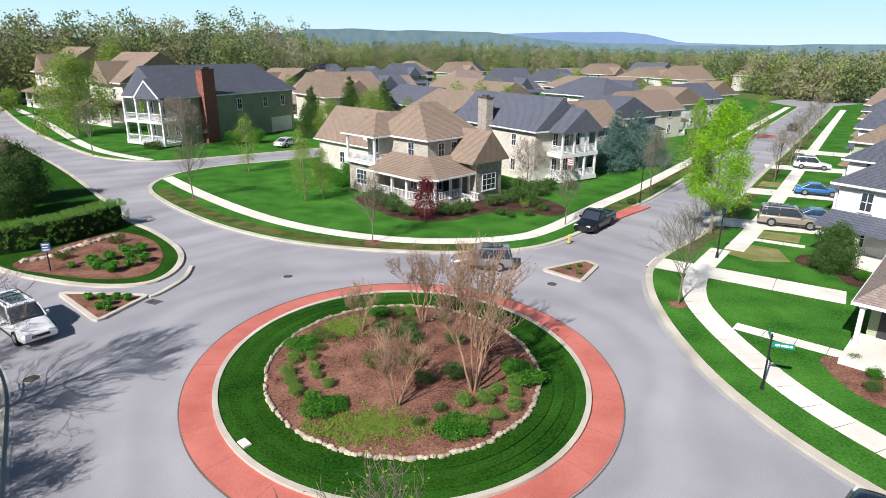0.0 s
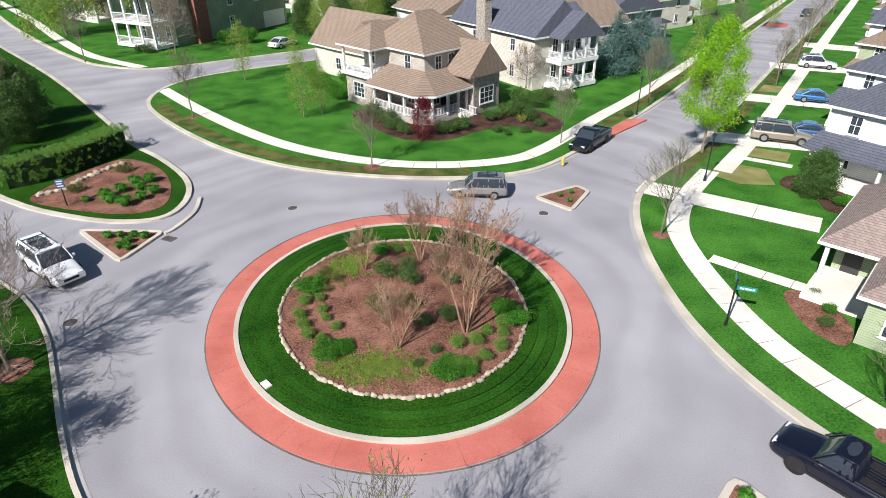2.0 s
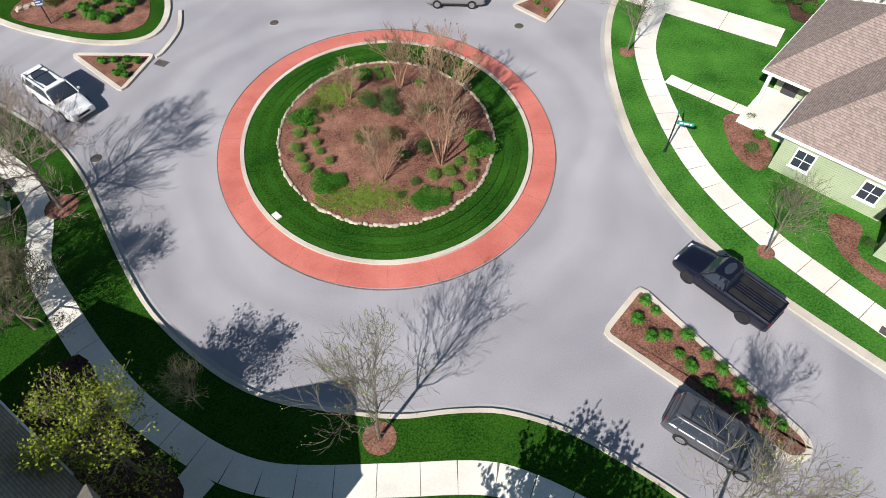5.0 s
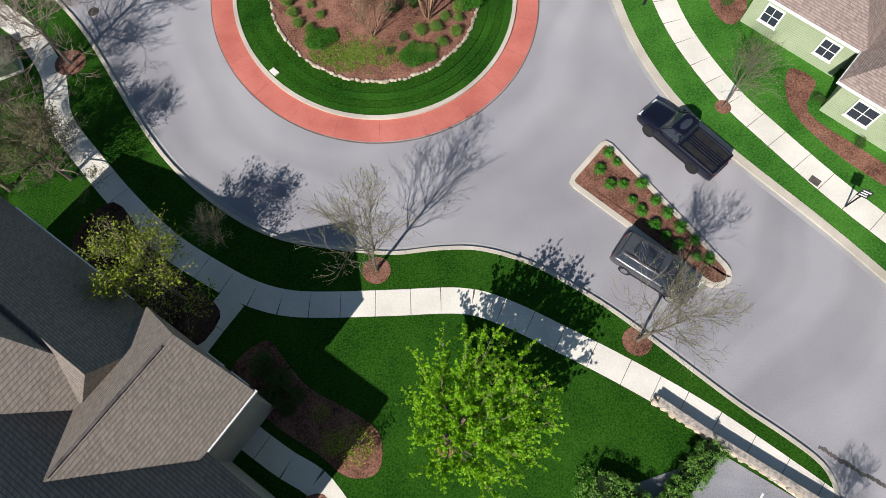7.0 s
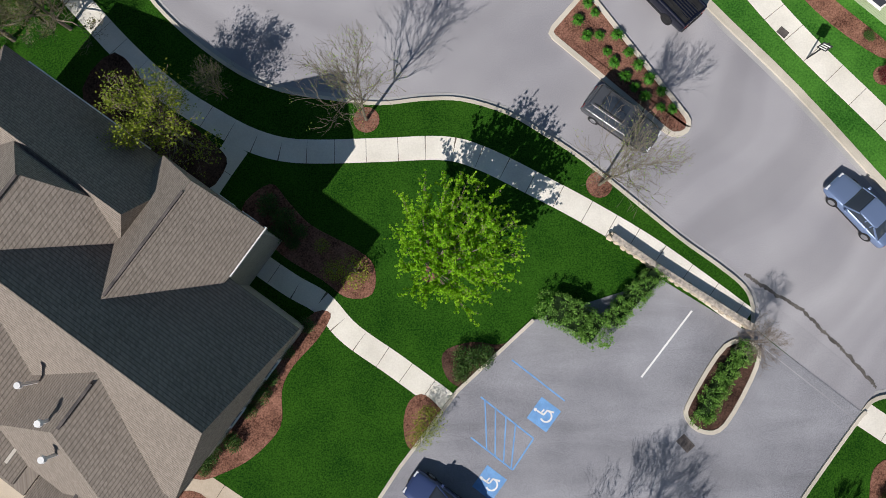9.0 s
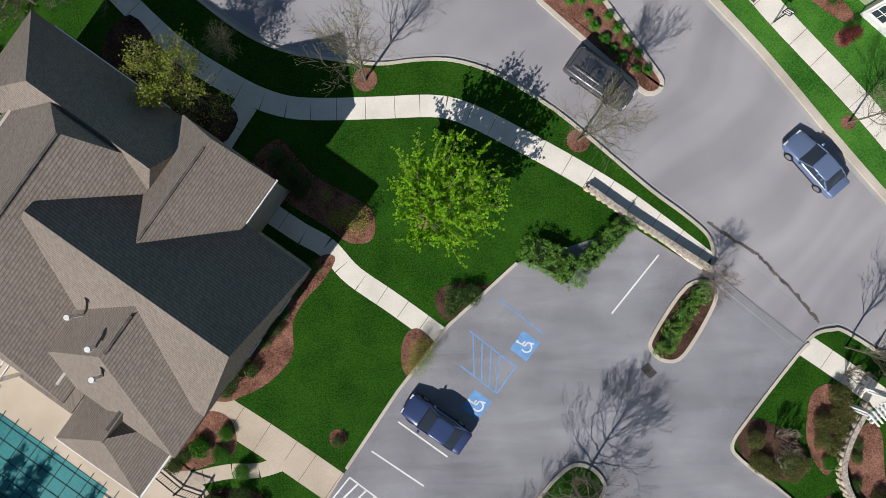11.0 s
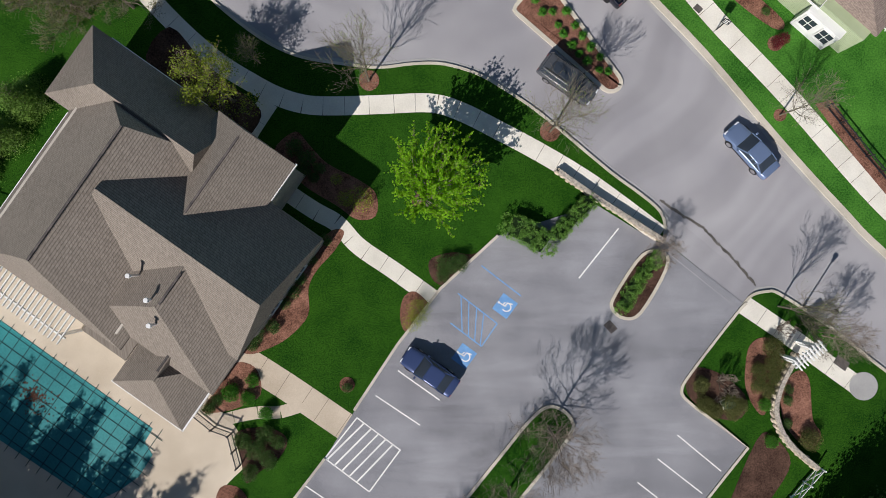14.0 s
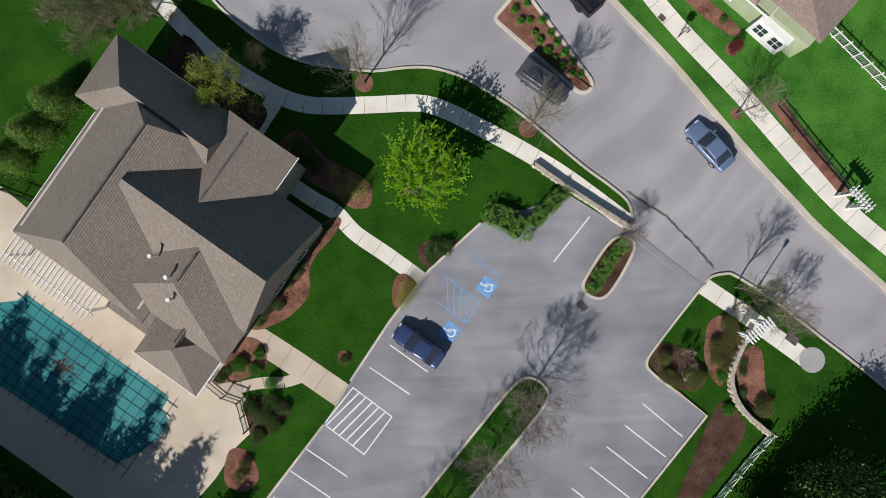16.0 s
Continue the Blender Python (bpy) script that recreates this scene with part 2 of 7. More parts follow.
LEAF_BLUE = leafy("spruce_needles", (0.045, 0.11, 0.095), (0.14, 0.25, 0.21), 0.6, 0.2)
LEAF_RED = leafy("red_leaves", (0.07, 0.008, 0.014), (0.24, 0.03, 0.04))
LEAF_OLIVE = leafy("olive_leaves", (0.06, 0.085, 0.02), (0.22, 0.22, 0.07), 0.6, 0.3)
LEAF_YELLOW = leafy("yellow_leaves", (0.13, 0.19, 0.016), (0.38, 0.44, 0.05), 0.6, 0.4)
LEAF_HEDGE = leafy("hedge_leaves", (0.06, 0.17, 0.022), (0.24, 0.44, 0.08), 0.45, 0.25)
LEAF_BROWN = leafy("brown_twigs", (0.12, 0.085, 0.06), (0.30, 0.235, 0.17), 0.8, 0.1)

# ---- building blocks ----
def finish(name, bm, material):
    me = bpy.data.meshes.new(name)
    bmesh.ops.recalc_face_normals(bm, faces=bm.faces[:])
    bm.to_mesh(me)
    bm.free()
    me.materials.append(material)
    return new(name, me)


def part(name, bm, material, parent=None, label="", kind=""):
    ob = finish(name, bm, material)
    if parent is not None:
        ob.parent = parent
    return tagged(ob, label=label, kind=kind)


def raw(name, verts, faces, material, parent=None, label="", kind=""):
    me = bpy.data.meshes.new(name)
    me.from_pydata([tuple(v) for v in verts], [], [tuple(f) for f in faces])
    me.materials.append(material)
    ob = new(name, me)
    if parent is not None:
        ob.parent = parent
    return tagged(ob, label=label, kind=kind)


def thing(name, m, label, category, group=""):
    ob = new(name)
    ob.empty_display_size = 0.3
    ob.matrix_basis = m
    return tagged(ob, label=label, category=category, group=group)


def box(bm, x0, y0, z0, x1, y1, z1, m=None, bevel=0.0):
    vs = [bm.verts.new((x, y, z)) for z in (z0, z1) for x, y in ((x0, y0), (x1, y0), (x1, y1), (x0, y1))]
    fs = [bm.faces.new([vs[i] for i in f]) for f in ((3, 2, 1, 0), (4, 5, 6, 7), (0, 1, 5, 4), (1, 2, 6, 5), (2, 3, 7, 6), (3, 0, 4, 7))]
    if bevel:
        es = list({e for f in fs for e in f.edges})
        r = bmesh.ops.bevel(bm, geom=es, offset=bevel, segments=1, affect="EDGES")
        vs = list({v for f in r["faces"] for v in f.verts} | {v for v in vs if v.is_valid})
    if m is not None:
        bmesh.ops.transform(bm, matrix=m, verts=[v for v in vs if v.is_valid])


def cone(bm, p, q, r0, r1, n=8):
    """A tapered round bar from p to q."""
    p, q = Vector(p), Vector(q)
    d = (q - p).normalized()
    u = d.orthogonal().normalized()
    w = d.cross(u)
    rings = []
    for c, r in ((p, r0), (q, r1)):
        rings.append([bm.verts.new(c + r * (math.cos(a) * u + math.sin(a) * w)) for a in (2 * math.pi * i / n for i in range(n))])
    for i in range(n):
        bm.faces.new((rings[0][i], rings[0][(i + 1) % n], rings[1][(i + 1) % n], rings[1][i]))
    bm.faces.new(rings[0][::-1]), bm.faces.new(rings[1])


def prism(bm, pts, z0, z1):
    a = [bm.verts.new((x, y, z0)) for x, y in pts]
    b = [bm.verts.new((x, y, z1)) for x, y in pts]
    n = len(pts)
    bm.faces.new(b), bm.faces.new(a[::-1])
    for i in range(n):
        bm.faces.new((a[i], a[(i + 1) % n], b[(i + 1) % n], b[i]))


def spline(pts, step=4, closed=False):
    """A smooth line through the points."""
    P = [Vector((*p[:2], 0)) for p in pts]
    n, out = len(P), []
    for i in range(n if closed else n - 1):
        g = (lambda k: P[k % n]) if closed else (lambda k: P[min(max(k, 0), n - 1)])
        a, b, c, d = g(i - 1), g(i), g(i + 1), g(i + 2)
        for s in range(step):
            t = s / step
            out.append(0.5 * (2 * b + (c - a) * t + (2 * a - 5 * b + 4 * c - d) * t * t + (3 * b - a - 3 * c + d) * t ** 3))
    if not closed:
        out.append(P[-1])
    return [(v.x, v.y) for v in out]


def offset(line, d, closed=False):
    """The line moved d to its left."""
    n, out = len(line), []
    for i in range(n):
        a = line[(i - 1) % n] if closed or i else line[i]
        b = line[(i + 1) % n] if closed or i < n - 1 else line[i]
        v = Vector((b[0] - a[0], b[1] - a[1])).normalized()
        out.append((line[i][0] - v.y * d, line[i][1] + v.x * d))
    return out


def ribbon(bm, line, left, right, z0, z1, closed=False):
    """A strip of some height along a line, from left to right of it."""
    A, B = offset(line, left, closed), offset(line, -right, closed)
    n = len(line)
    rows = [[bm.verts.new((*A[i], z0)), bm.verts.new((*A[i], z1)), bm.verts.new((*B[i], z1)), bm.verts.new((*B[i], z0))] for i in range(n)]
    for i in range(n if closed else n - 1):
        r, s = rows[i], rows[(i + 1) % n]
        for k in range(3):
            bm.faces.new((r[k], r[k + 1], s[k + 1], s[k]))
    if not closed:
        bm.faces.new(rows[0]), bm.faces.new(rows[-1][::-1])


def circle(cx, cy, r, n=96):
    return [(cx + r * math.cos(2 * math.pi * i / n), cy + r * math.sin(2 * math.pi * i / n)) for i in range(n)]


def slab(name, pts, z0, z1, material, label="", kind="structure", category=""):
    bm = bmesh.new()
    prism(bm, pts, z0, z1)
    return tagged(part(name, bm, material), label=label, kind=kind, category=category)


def kerb_line(name, line, z1=0.15, width=0.22, closed=False, lawn_left=0.0):
    """lawn_left: how much further the kerb's back reaches, to the line's left (minus: right)."""
    bm = bmesh.new()
    ribbon(bm, line, width / 2 + max(0.0, lawn_left), width / 2 + max(0.0, -lawn_left), -0.05, z1, closed)
    return tagged(part(name, bm, KERB), label="pale worn concrete kerb along the road", kind="structure")

# ---- ground, roads and lawns ----
LAWN = 0.11
slab("ground", [(-3500, -2500), (3500, -2500), (3500, 4500), (-3500, 4500)], -0.5, -0.04, FIELD, "grassy ground reaching out to the wooded horizon")
slab("road", [(-95, -75), (110, -75), (110, 60), (150, 215), (135, 232), (-15, 120), (-60, 190), (-200, 215), (-200, 60)], -0.035, 0.0, ASPHALT, "grey worn asphalt road round the roundabout")
S_KERB = spline([(-110, 92), (-70, 62), (-45, 44), (-29, 32.4), (-24.8, 29.4), (-21.6, 26), (-19.3, 22.7), (-17.1, 19.3), (-14.7, 16), (-12.4, 13.7), (-9.5, 11.5), (-6.9, 10.3), (-3.9, 9.7), (-0.9, 9.3), (1.8, 9.5),
                 (4.2, 9.4), (6.9, 8.5), (9, 7.2), (11.1, 5.7), (13.2, 3.9), (16.9, 0.6), (19.2, -1.2), (20.6, -2.5), (21, -3.6), (20.9, -4.8)])
SE_KERB = spline([(26.9, -10), (27.6, -9.3), (28.7, -9.05), (29.8, -9.3), (33.5, -11.9), (36.7, -14.6), (42.3, -19.3), (60, -35), (100, -70)])
NE_KERB = spline([(122, 194), (76, 128), (46, 85.5), (30, 62.5), (24.5, 54.3), (19.2, 48.5), (16.2, 44.5), (14.6, 40), (13.85, 35), (13.75, 30), (14.15, 26.1), (15.2, 22.1), (17.0, 18.3), (19.6, 14.9), (24.5, 9.4),
                  (30, 2.5), (34.7, -3), (39.3, -7.8), (60, -27), (108, -70)])
H_KERB = spline([(-10, 101), (-24.3, 90.8), (-31, 86.5), (-35, 82), (-36.3, 76.5), (-35, 70.5), (-30, 63.8), (-22.5, 56.2), (-16, 51.6), (-10.6, 49.2), (-4, 47.8), (2.5, 47.6), (7.5, 48.9), (11.5, 52.2), (17, 59.2),
                 (27, 71.8), (52, 108), (110, 191)])
W_KERB = spline([(-150, 128), (-80, 76), (-50, 54), (-35, 43.9), (-28, 40.7), (-23.4, 39.8), (-20.8, 40.8), (-20.6, 44.2), (-22.3, 48), (-26.3, 52.6), (-30.5, 56.4), (-36, 63), (-55, 85), (-88, 119), (-150, 185)])
G_KERB = spline([(-150, 205), (-95, 137), (-72, 111), (-56, 95), (-49, 90.5), (-43, 89), (-38, 91), (-26.3, 98.8), (-8, 111)])
slab("lawn_south", S_KERB + SE_KERB + [(100, -160), (-220, -160), (-220, 160)], -0.03, LAWN, GRASS, "mown green lawn round the clubhouse")
# east, corner and north lawns take the copy coloured as sunlit
slab("lawn_east", NE_KERB + [(320, -70), (320, 330)], -0.03, LAWN, GRASS3, "mown green lawns before the eastern houses")
slab("lawn_corner", H_KERB + [(110, 330), (60, 330)], -0.03, LAWN, GRASS3, "mown green corner lawn of the porch house")
slab("lawn_west", W_KERB[::-1] + [(-260, 128), (-260, 185)][::1], -0.03, LAWN, GRASS, "mown green verge west of the roundabout")
slab("lawn_north", G_KERB + [(50, 330), (-150, 330)], -0.03, LAWN, GRASS3, "mown green lawns of the northern houses")
for line, back in ((S_KERB, 0.0), (SE_KERB, 0.0), (NE_KERB, 0.28), (H_KERB, 0.22), (W_KERB, -0.25), (G_KERB, 0.3)):
    kerb_line("kerb", line, lawn_left=back)
    bm = bmesh.new()
    ribbon(bm, line, 0.4, 0.4, -0.02, 0.012)
    tagged(part("gutter_pan", bm, GUTTER), label="pale concrete gutter along the kerb", kind="structure")

# ---- roundabout: a slightly oval island ----
RX, RY = -2.1, 28.6


def oval(k, n=120):
    """The island's outline, k metres wide on its short half axis."""
    out = []
    for i in range(n):
        a = 2 * math.pi * i / n
        p, q = k * math.cos(a), k * 1.11 * math.sin(a)
        t = radians(16)
        out.append((RX + p * math.cos(t) - q * math.sin(t), RY + p * math.sin(t) + q * math.cos(t)))
    return out


def on_oval(k, a):
    return oval(k, 360)[int(a) % 360]


bm = bmesh.new()
ribbon(bm, oval(10.2), 0.76, 0.76, -0.03, 0.035, True)
RING = tagged(part("paving_ring", bm, REDBRICK), label="salmon-red stamped concrete ring of the roundabout", kind="structure")
bm = bmesh.new()
ribbon(bm, oval(10.99), 0.03, 0.035, -0.03, 0.028, True)
tagged(part("trim", bm, JOINT), label="thin dark joint round the red ring", kind="structure")
bm = bmesh.new()
for i in range(0, 360, 15):
    a, b = on_oval(9.5, i), on_oval(10.93, i)
    d = Vector((b[0] - a[0], b[1] - a[1], 0)).normalized()
    w = Vector((-d.y, d.x, 0)) * 0.007
    vs = [bm.verts.new((p[0] + s * w.x, p[1] + s * w.y, 0.039)) for p, s in ((a, -1), (b, -1), (b, 1), (a, 1))]
    bm.faces.new(vs)
part("joint", bm, MULCH, RING, "dark expansion joints")
kerb_line("kerb_ring", oval(9.38), 0.17, 0.26, True)
# mown stripes follow the ring: bands of shorter and longer grass
for k, (lo, hi) in enumerate(((8.75, 9.27), (8.25, 8.75), (7.75, 8.25), (6.9, 7.75))):
    bm = bmesh.new()
    ribbon(bm, oval((lo + hi) / 2), (hi - lo) / 2, (hi - lo) / 2, 0.0, 0.12, True)
    tagged(part("lawn_ring", bm, GRASS if k % 2 else GRASS2), label="striped mown lawn band of the roundabout", kind="structure")
# planted mound with bark mulch
verts, faces, rings = [], [], 14
for r in range(rings + 1):
    k = 7.05 * (1 - r / rings) + 0.02
    for i, (x, y) in enumerate(oval(k, 72)):
        rise = 0.16 + 0.55 * (1 - (k / 7.05) ** 2) + 0.05 * noise.noise(Vector((x, y, 0)) * 1.5)
        verts.append((x, y, rise))
for r in range(rings):
    for i in range(72):
        j = (i + 1) % 72
        faces.append((r * 72 + i, r * 72 + j, (r + 1) * 72 + j, (r + 1) * 72 + i))
MOUND = tagged(raw("mulch_bed", verts, faces, MULCH), label="mounded bed of red-brown bark mulch", kind="structure")


def mound_z(x, y):
    r = math.hypot(x - RX, y - RY) / 7.4
    return 0.15 + 0.55 * max(0.0, 1 - r * r)


# a ring of field stones round the bed
def stone_mesh(seed, sx, sy, sz):
    rng = random.Random(seed)
    bm = bmesh.new()
    bmesh.ops.create_icosphere(bm, subdivisions=1, radius=1.0)
    for v in bm.verts:
        v.co = Vector((v.co.x * sx, v.co.y * sy, v.co.z * sz)) * rng.uniform(0.8, 1.12)
        v.co.z = max(v.co.z, -0.5 * sz)
    me = bpy.data.meshes.new("stone")
    bm.to_mesh(me)
    bm.free()
    me.materials.append(STONE)
    return me


STONES = [stone_mesh(i, 0.24 + 0.03 * (i % 3), 0.17, 0.17) for i in range(6)]
STONE_RING = thing("stone_edging", pose(RX, RY, 0.12), "ring of pale tan field stones round the mulch bed", "stone edging")
rng = random.Random(5)
pts = oval(7.02, 150)
for i, (x, y) in enumerate(pts):
    if rng.random() < 0.03:
        continue
    x2, y2 = pts[(i + 1) % 150]
    ob = new("stone", STONES[rng.randrange(6)])
    ob.parent = STONE_RING
    ob.matrix_basis = pose(x - RX + rng.uniform(-.06, .06), y - RY + rng.uniform(-.06, .06), 0.07, rng.uniform(-12, 12), rng.uniform(-12, 12), math.degrees(math.atan2(y2 - y, x2 - x)) + rng.uniform(-15, 15)) @ Matrix.Scale(rng.uniform(0.6, 0.95), 4)

# ---- splitter islands and beds ----
def island(name, pts, bed, label, step=3):
    line = spline(pts, step, True)
    kerb_line("kerb_island", line, 0.16, 0.3, True)
    return slab(name, offset(line, 0.14, True), -0.02, 0.12, bed, label)


def rounded(pts, r=0.35):
    """Corners of a polygon cut back by r, for round-cornered kerbs."""
    out, n = [], len(pts)
    for i in range(n):
        p, a, b = Vector(pts[i]), Vector(pts[i - 1]), Vector(pts[(i + 1) % n])
        for f in (0.0, 0.5, 1.0):
            u, w = p + (a - p).normalized() * r, p + (b - p).normalized() * r
            q = (1 - f) ** 2 * u + 2 * f * (1 - f) * p + f * f * w
            out.append((q.x, q.y))
    return out


def hard_island(name, pts, bed, label, r=0.35):
    line = rounded(pts, r)
    area = sum(line[i - 1][0] * line[i][1] - line[i][0] * line[i - 1][1] for i in range(len(line)))
    line = line if area > 0 else line[::-1]
    kerb_line("kerb_island", line, 0.16, 0.3, True)
    return slab(name, offset(line, 0.14, True), -0.02, 0.12, bed, label)


hard_island("island_bed", [(12.1, 16.2), (9.65, 13.5), (16.9, 6.8), (17.8, 7.0), (18.0, 7.7)], MULCH, "wedge-shaped mulch bed in the splitter island", 0.4)
hard_island("island_bed", [(7.7, 43.6), (11.4, 45.7), (12.1, 44.6), (10.1, 41.2)], MULCH, "small triangular mulch bed in the splitter island", 0.3)
hard_island("island_bed", [(-26.2, 38.3), (-20.0, 38.0), (-21.2, 33.9)], MULCH, "triangular mulch bed in the western splitter island", 0.4)
kerb_line("kerb", spline([(-19.4, 43.9), (-18.9, 41.2), (-19.4, 38.5), (-19.8, 37.8)]), 0.15, 0.3)
slab("mulch_bed", spline([(-33.2, 44.0), (-30.2, 42.2), (-24.6, 40.9), (-21.9, 41.9), (-22.1, 44.9), (-24.1, 48.8), (-26.8, 51.4), (-29.8, 52.4), (-32.2, 48.3)], 4, True), 0.0, LAWN + 0.03, MULCH, "kidney-shaped bark mulch bed beside the hedge")

# ---- pavements ----
PAVE = LAWN + 0.02


TANWALK = surface("tan_walk_concrete", (0.46, 0.38, 0.29), (0.63, 0.54, 0.43), 1.2, 0.9, 0.2, 12.0)


def pavement(name, line, width, label="pale concrete pavement with cross joints", gap=1.5, z=PAVE, mat=None):
    """A concrete walk cut into slabs, each its own piece."""
    bm = bmesh.new()
    ribbon(bm, line, width / 2, width / 2, LAWN - 0.05, z - 0.012)
    walk_ob = tagged(part(name, bm, JOINT), label=label, kind="structure")
    run, cur = [], 0.0
    for i, p in enumerate(line):
        run.append(p)
        if i:
            cur += math.dist(p, line[i - 1])
        if (cur >= gap or i == len(line) - 1) and len(run) > 1:
            bm = bmesh.new()
            seg = run[:]
            ribbon(bm, seg, width / 2 - 0.01, width / 2 - 0.01, LAWN - 0.03, z)
            part("paving_slab", bm, mat or CONCRETE, walk_ob)
            d = Vector((seg[-1][0] - seg[-2][0], seg[-1][1] - seg[-2][1])).normalized()
            run, cur = [(p[0] + d.x * 0.035, p[1] + d.y * 0.035)], 0.0
    return walk_ob


def fine(pts, d=0.5):
    """A smooth line cut into steps of about d metres."""
    L = spline(pts, 24)
    out, acc = [L[0]], 0.0
    for a, b in zip(L, L[1:]):
        acc += math.dist(a, b)
        if acc >= d:
            out.append(b)
            acc = 0.0
    if math.dist(out[-1], L[-1]) > 0.05:
        out.append(L[-1])
    return out


pavement("pavement_south", fine([(-44, 39.5), (-34, 32), (-27.6, 27.5), (-24.8, 25.2), (-22.6, 22.2), (-21.4, 18.7), (-19.1, 15.8), (-16.4, 12.8), (-13.7, 10.3), (-11.2, 8.6), (-8.9, 7.3), (-6.8, 6.6), (-4.5, 6.4), (-0.8, 6.4), (3, 6.4),
                                    (5.3, 5.7), (8.3, 4.1), (11.6, 2.2), (15, 0), (18, -2.3), (20.6, -4.4)]), 1.5)
pavement("pavement_east", fine([(23.6, 48.8), (19.4, 43), (17.3, 38.4), (16.8, 34.5), (16.95, 29.8), (17.5, 25.9), (18.5, 22.7), (20.2, 19.2), (22.0, 16.6), (25.4, 12.2), (30.8, 6.1), (38.3, -2.9), (46, -10), (62, -25)]), 1.6)
pavement("pavement_east", fine([(118, 182), (74, 119), (47, 80), (32.3, 58.9), (24.6, 48.6)]), 1.6, gap=3.0)
pavement("pavement_corner", fine([(-36, 77.5), (-28.7, 69), (-20.4, 60.4), (-13.6, 55), (-6.4, 51.6), (-0.1, 50.6), (5.9, 51.6), (9.9, 54.6), (17, 64), (27, 77), (52, 112.5), (106, 190)]), 1.6, gap=2.0)
pavement("pavement_north", fine([(-44, 89.8), (-56, 98.5), (-68, 111.5), (-90, 138), (-120, 172)]), 1.7, gap=2.5)
pavement("garden_path", fine([(-9.6, 6.9), (-11.2, 4.6), (-12.2, 2.8)]), 1.6, "shaded concrete path to the clubhouse porch", z=PAVE - 0.006)
pavement("garden_path", fine([(-8.7, 0.0), (-6.3, -1.7), (-4.5, -2.8), (-2.9, -4.6), (-0.3, -6.5), (2.2, -8.4), (3.2, -9.2)]), 1.4, "curved concrete path to the clubhouse", z=PAVE - 0.006)
pavement("garden_path", fine([(-12.6, -12.9), (-8.6, -15.6), (-4.3, -18.7)], 0.6), 2.2, "broad tan concrete path from the car park to the pool", z=PAVE - 0.006, mat=TANWALK)
pavement("pavement_south", fine([(26.9, -10.0), (29.8, -12.1), (33, -14.6), (35.6, -16.6)]), 1.5)
slab("pavement_pad", circle(36.0, -16.6, 1.1, 24), 0.0, PAVE + 0.008, GUTTER, "round concrete pad at the end of the path")
pavement("garden_path", fine([(17.9, 33.8), (20.2, 31.8), (22.6, 29.8), (24.2, 28.6)]), 1.1, "concrete path to the green house porch", z=PAVE - 0.006)
for a, b, w in (((16.6, 45.6), (27.6, 38.3), 2.7), ((27.0, 52.3), (31.2, 49.6), 0.9), ((25.9, 58.2), (36.5, 54.6), 3.4), ((33.0, 62.6), (38.6, 59.6), 0.9), ((36.3, 72.3), (45.5, 68.2), 3.6), ((47.5, 88.6), (57, 84.6), 3.8), ((60, 103), (67, 98.5), 4.6)):
    d = Vector((b[0] - a[0], b[1] - a[1]))
    pavement("driveway", [a, (a[0] + d.x / 3, a[1] + d.y / 3), (a[0] + 2 * d.x / 3, a[1] + 2 * d.y / 3), b], w, "sunlit concrete driveway beside the houses", z=PAVE + 0.006)
for pts in (((23.2, 48.1), (25.4, 51.0), (28.6, 49.0), (27.8, 45.6), (25.0, 45.9)), ((27.5, 52.9), (28.9, 55.0), (32.8, 53.0), (31.3, 50.7)), ((39.5, 74.6), (41.6, 77.6), (46.5, 75.2), (44.5, 72.6))):
    slab("lawn_patch", pts, 0.0, LAWN + 0.008, DRYGRASS, "dry straw-coloured lawn patch")
slab("crossing", [(13.4, 55.2), (15.2, 56.0), (22.4, 63.4), (20.2, 63.6)], -0.02, 0.157, REDBRICK, "red brick crossing panel at the kerb")
slab("crossing", [(61, 122.5), (64, 126.8), (68, 123.6), (65, 119.4)], -0.02, 0.012, REDBRICK, "red brick crossing band over the road")

bm = bmesh.new()
ribbon(bm, spline([(-33.4, 70.6), (-29.6, 65.4), (-21.8, 57.7), (-15.4, 53.1), (-10.2, 50.6), (-3.9, 49.0), (2.6, 48.9)]), 0.8, 0.8, 0, LAWN + 0.006)
tagged(part("verge", bm, VERGE), label="worn brownish grass verge between kerb and pavement", kind="structure")

for line, side in (([(20.3, 48.0), (26.3, 55.1), (31.6, 62.6), (47.5, 85.4), (77.4, 127.2)], "eastern"), ([(13.6, 56.6), (18.8, 63.6), (25.4, 72.3), (50.4, 108.4), (80, 151)], "western")):
    bm = bmesh.new()
    ribbon(bm, spline(line), 0.62, 0.62, 0, LAWN + 0.006)
    tagged(part("verge", bm, VERGE), label=f"worn brownish grass verge on the {side} side of the road", kind="structure")

# ---- car park ----
LOTZ = PAVE + 0.01
LOT_EDGE = [(3.5, -8.1), (8.0, -4.1), (15.7, -1.9), (20.2, -4.9), (21.0, -5.0), (27.0, -10.0), (26.3, -10.7), (22.8, -15), (21.9, -16.6), (22.5, -17.4), (26.9, -21.1), (14, -36.5), (-18, -36.5), (-11.1, -27.4), (-6, -21.1), (-3.4, -17.2), (-0.1, -12.4)]
slab("car_park", LOT_EDGE, 0.0, LOTZ, LOT, "grey asphalt car park with painted stalls")
bm = bmesh.new()
vs = [bm.verts.new(p) for p in ((20.5, -5.3, LOTZ + 0.004), (21.6, -2.9, 0.006), (28.0, -8.6, 0.006), (26.6, -10.5, LOTZ + 0.004))]
bm.faces.new(vs)
tagged(part("driveway_ramp", bm, ASPHALT), label="asphalt ramp from the car park to the road", kind="structure")
bm = bmesh.new()
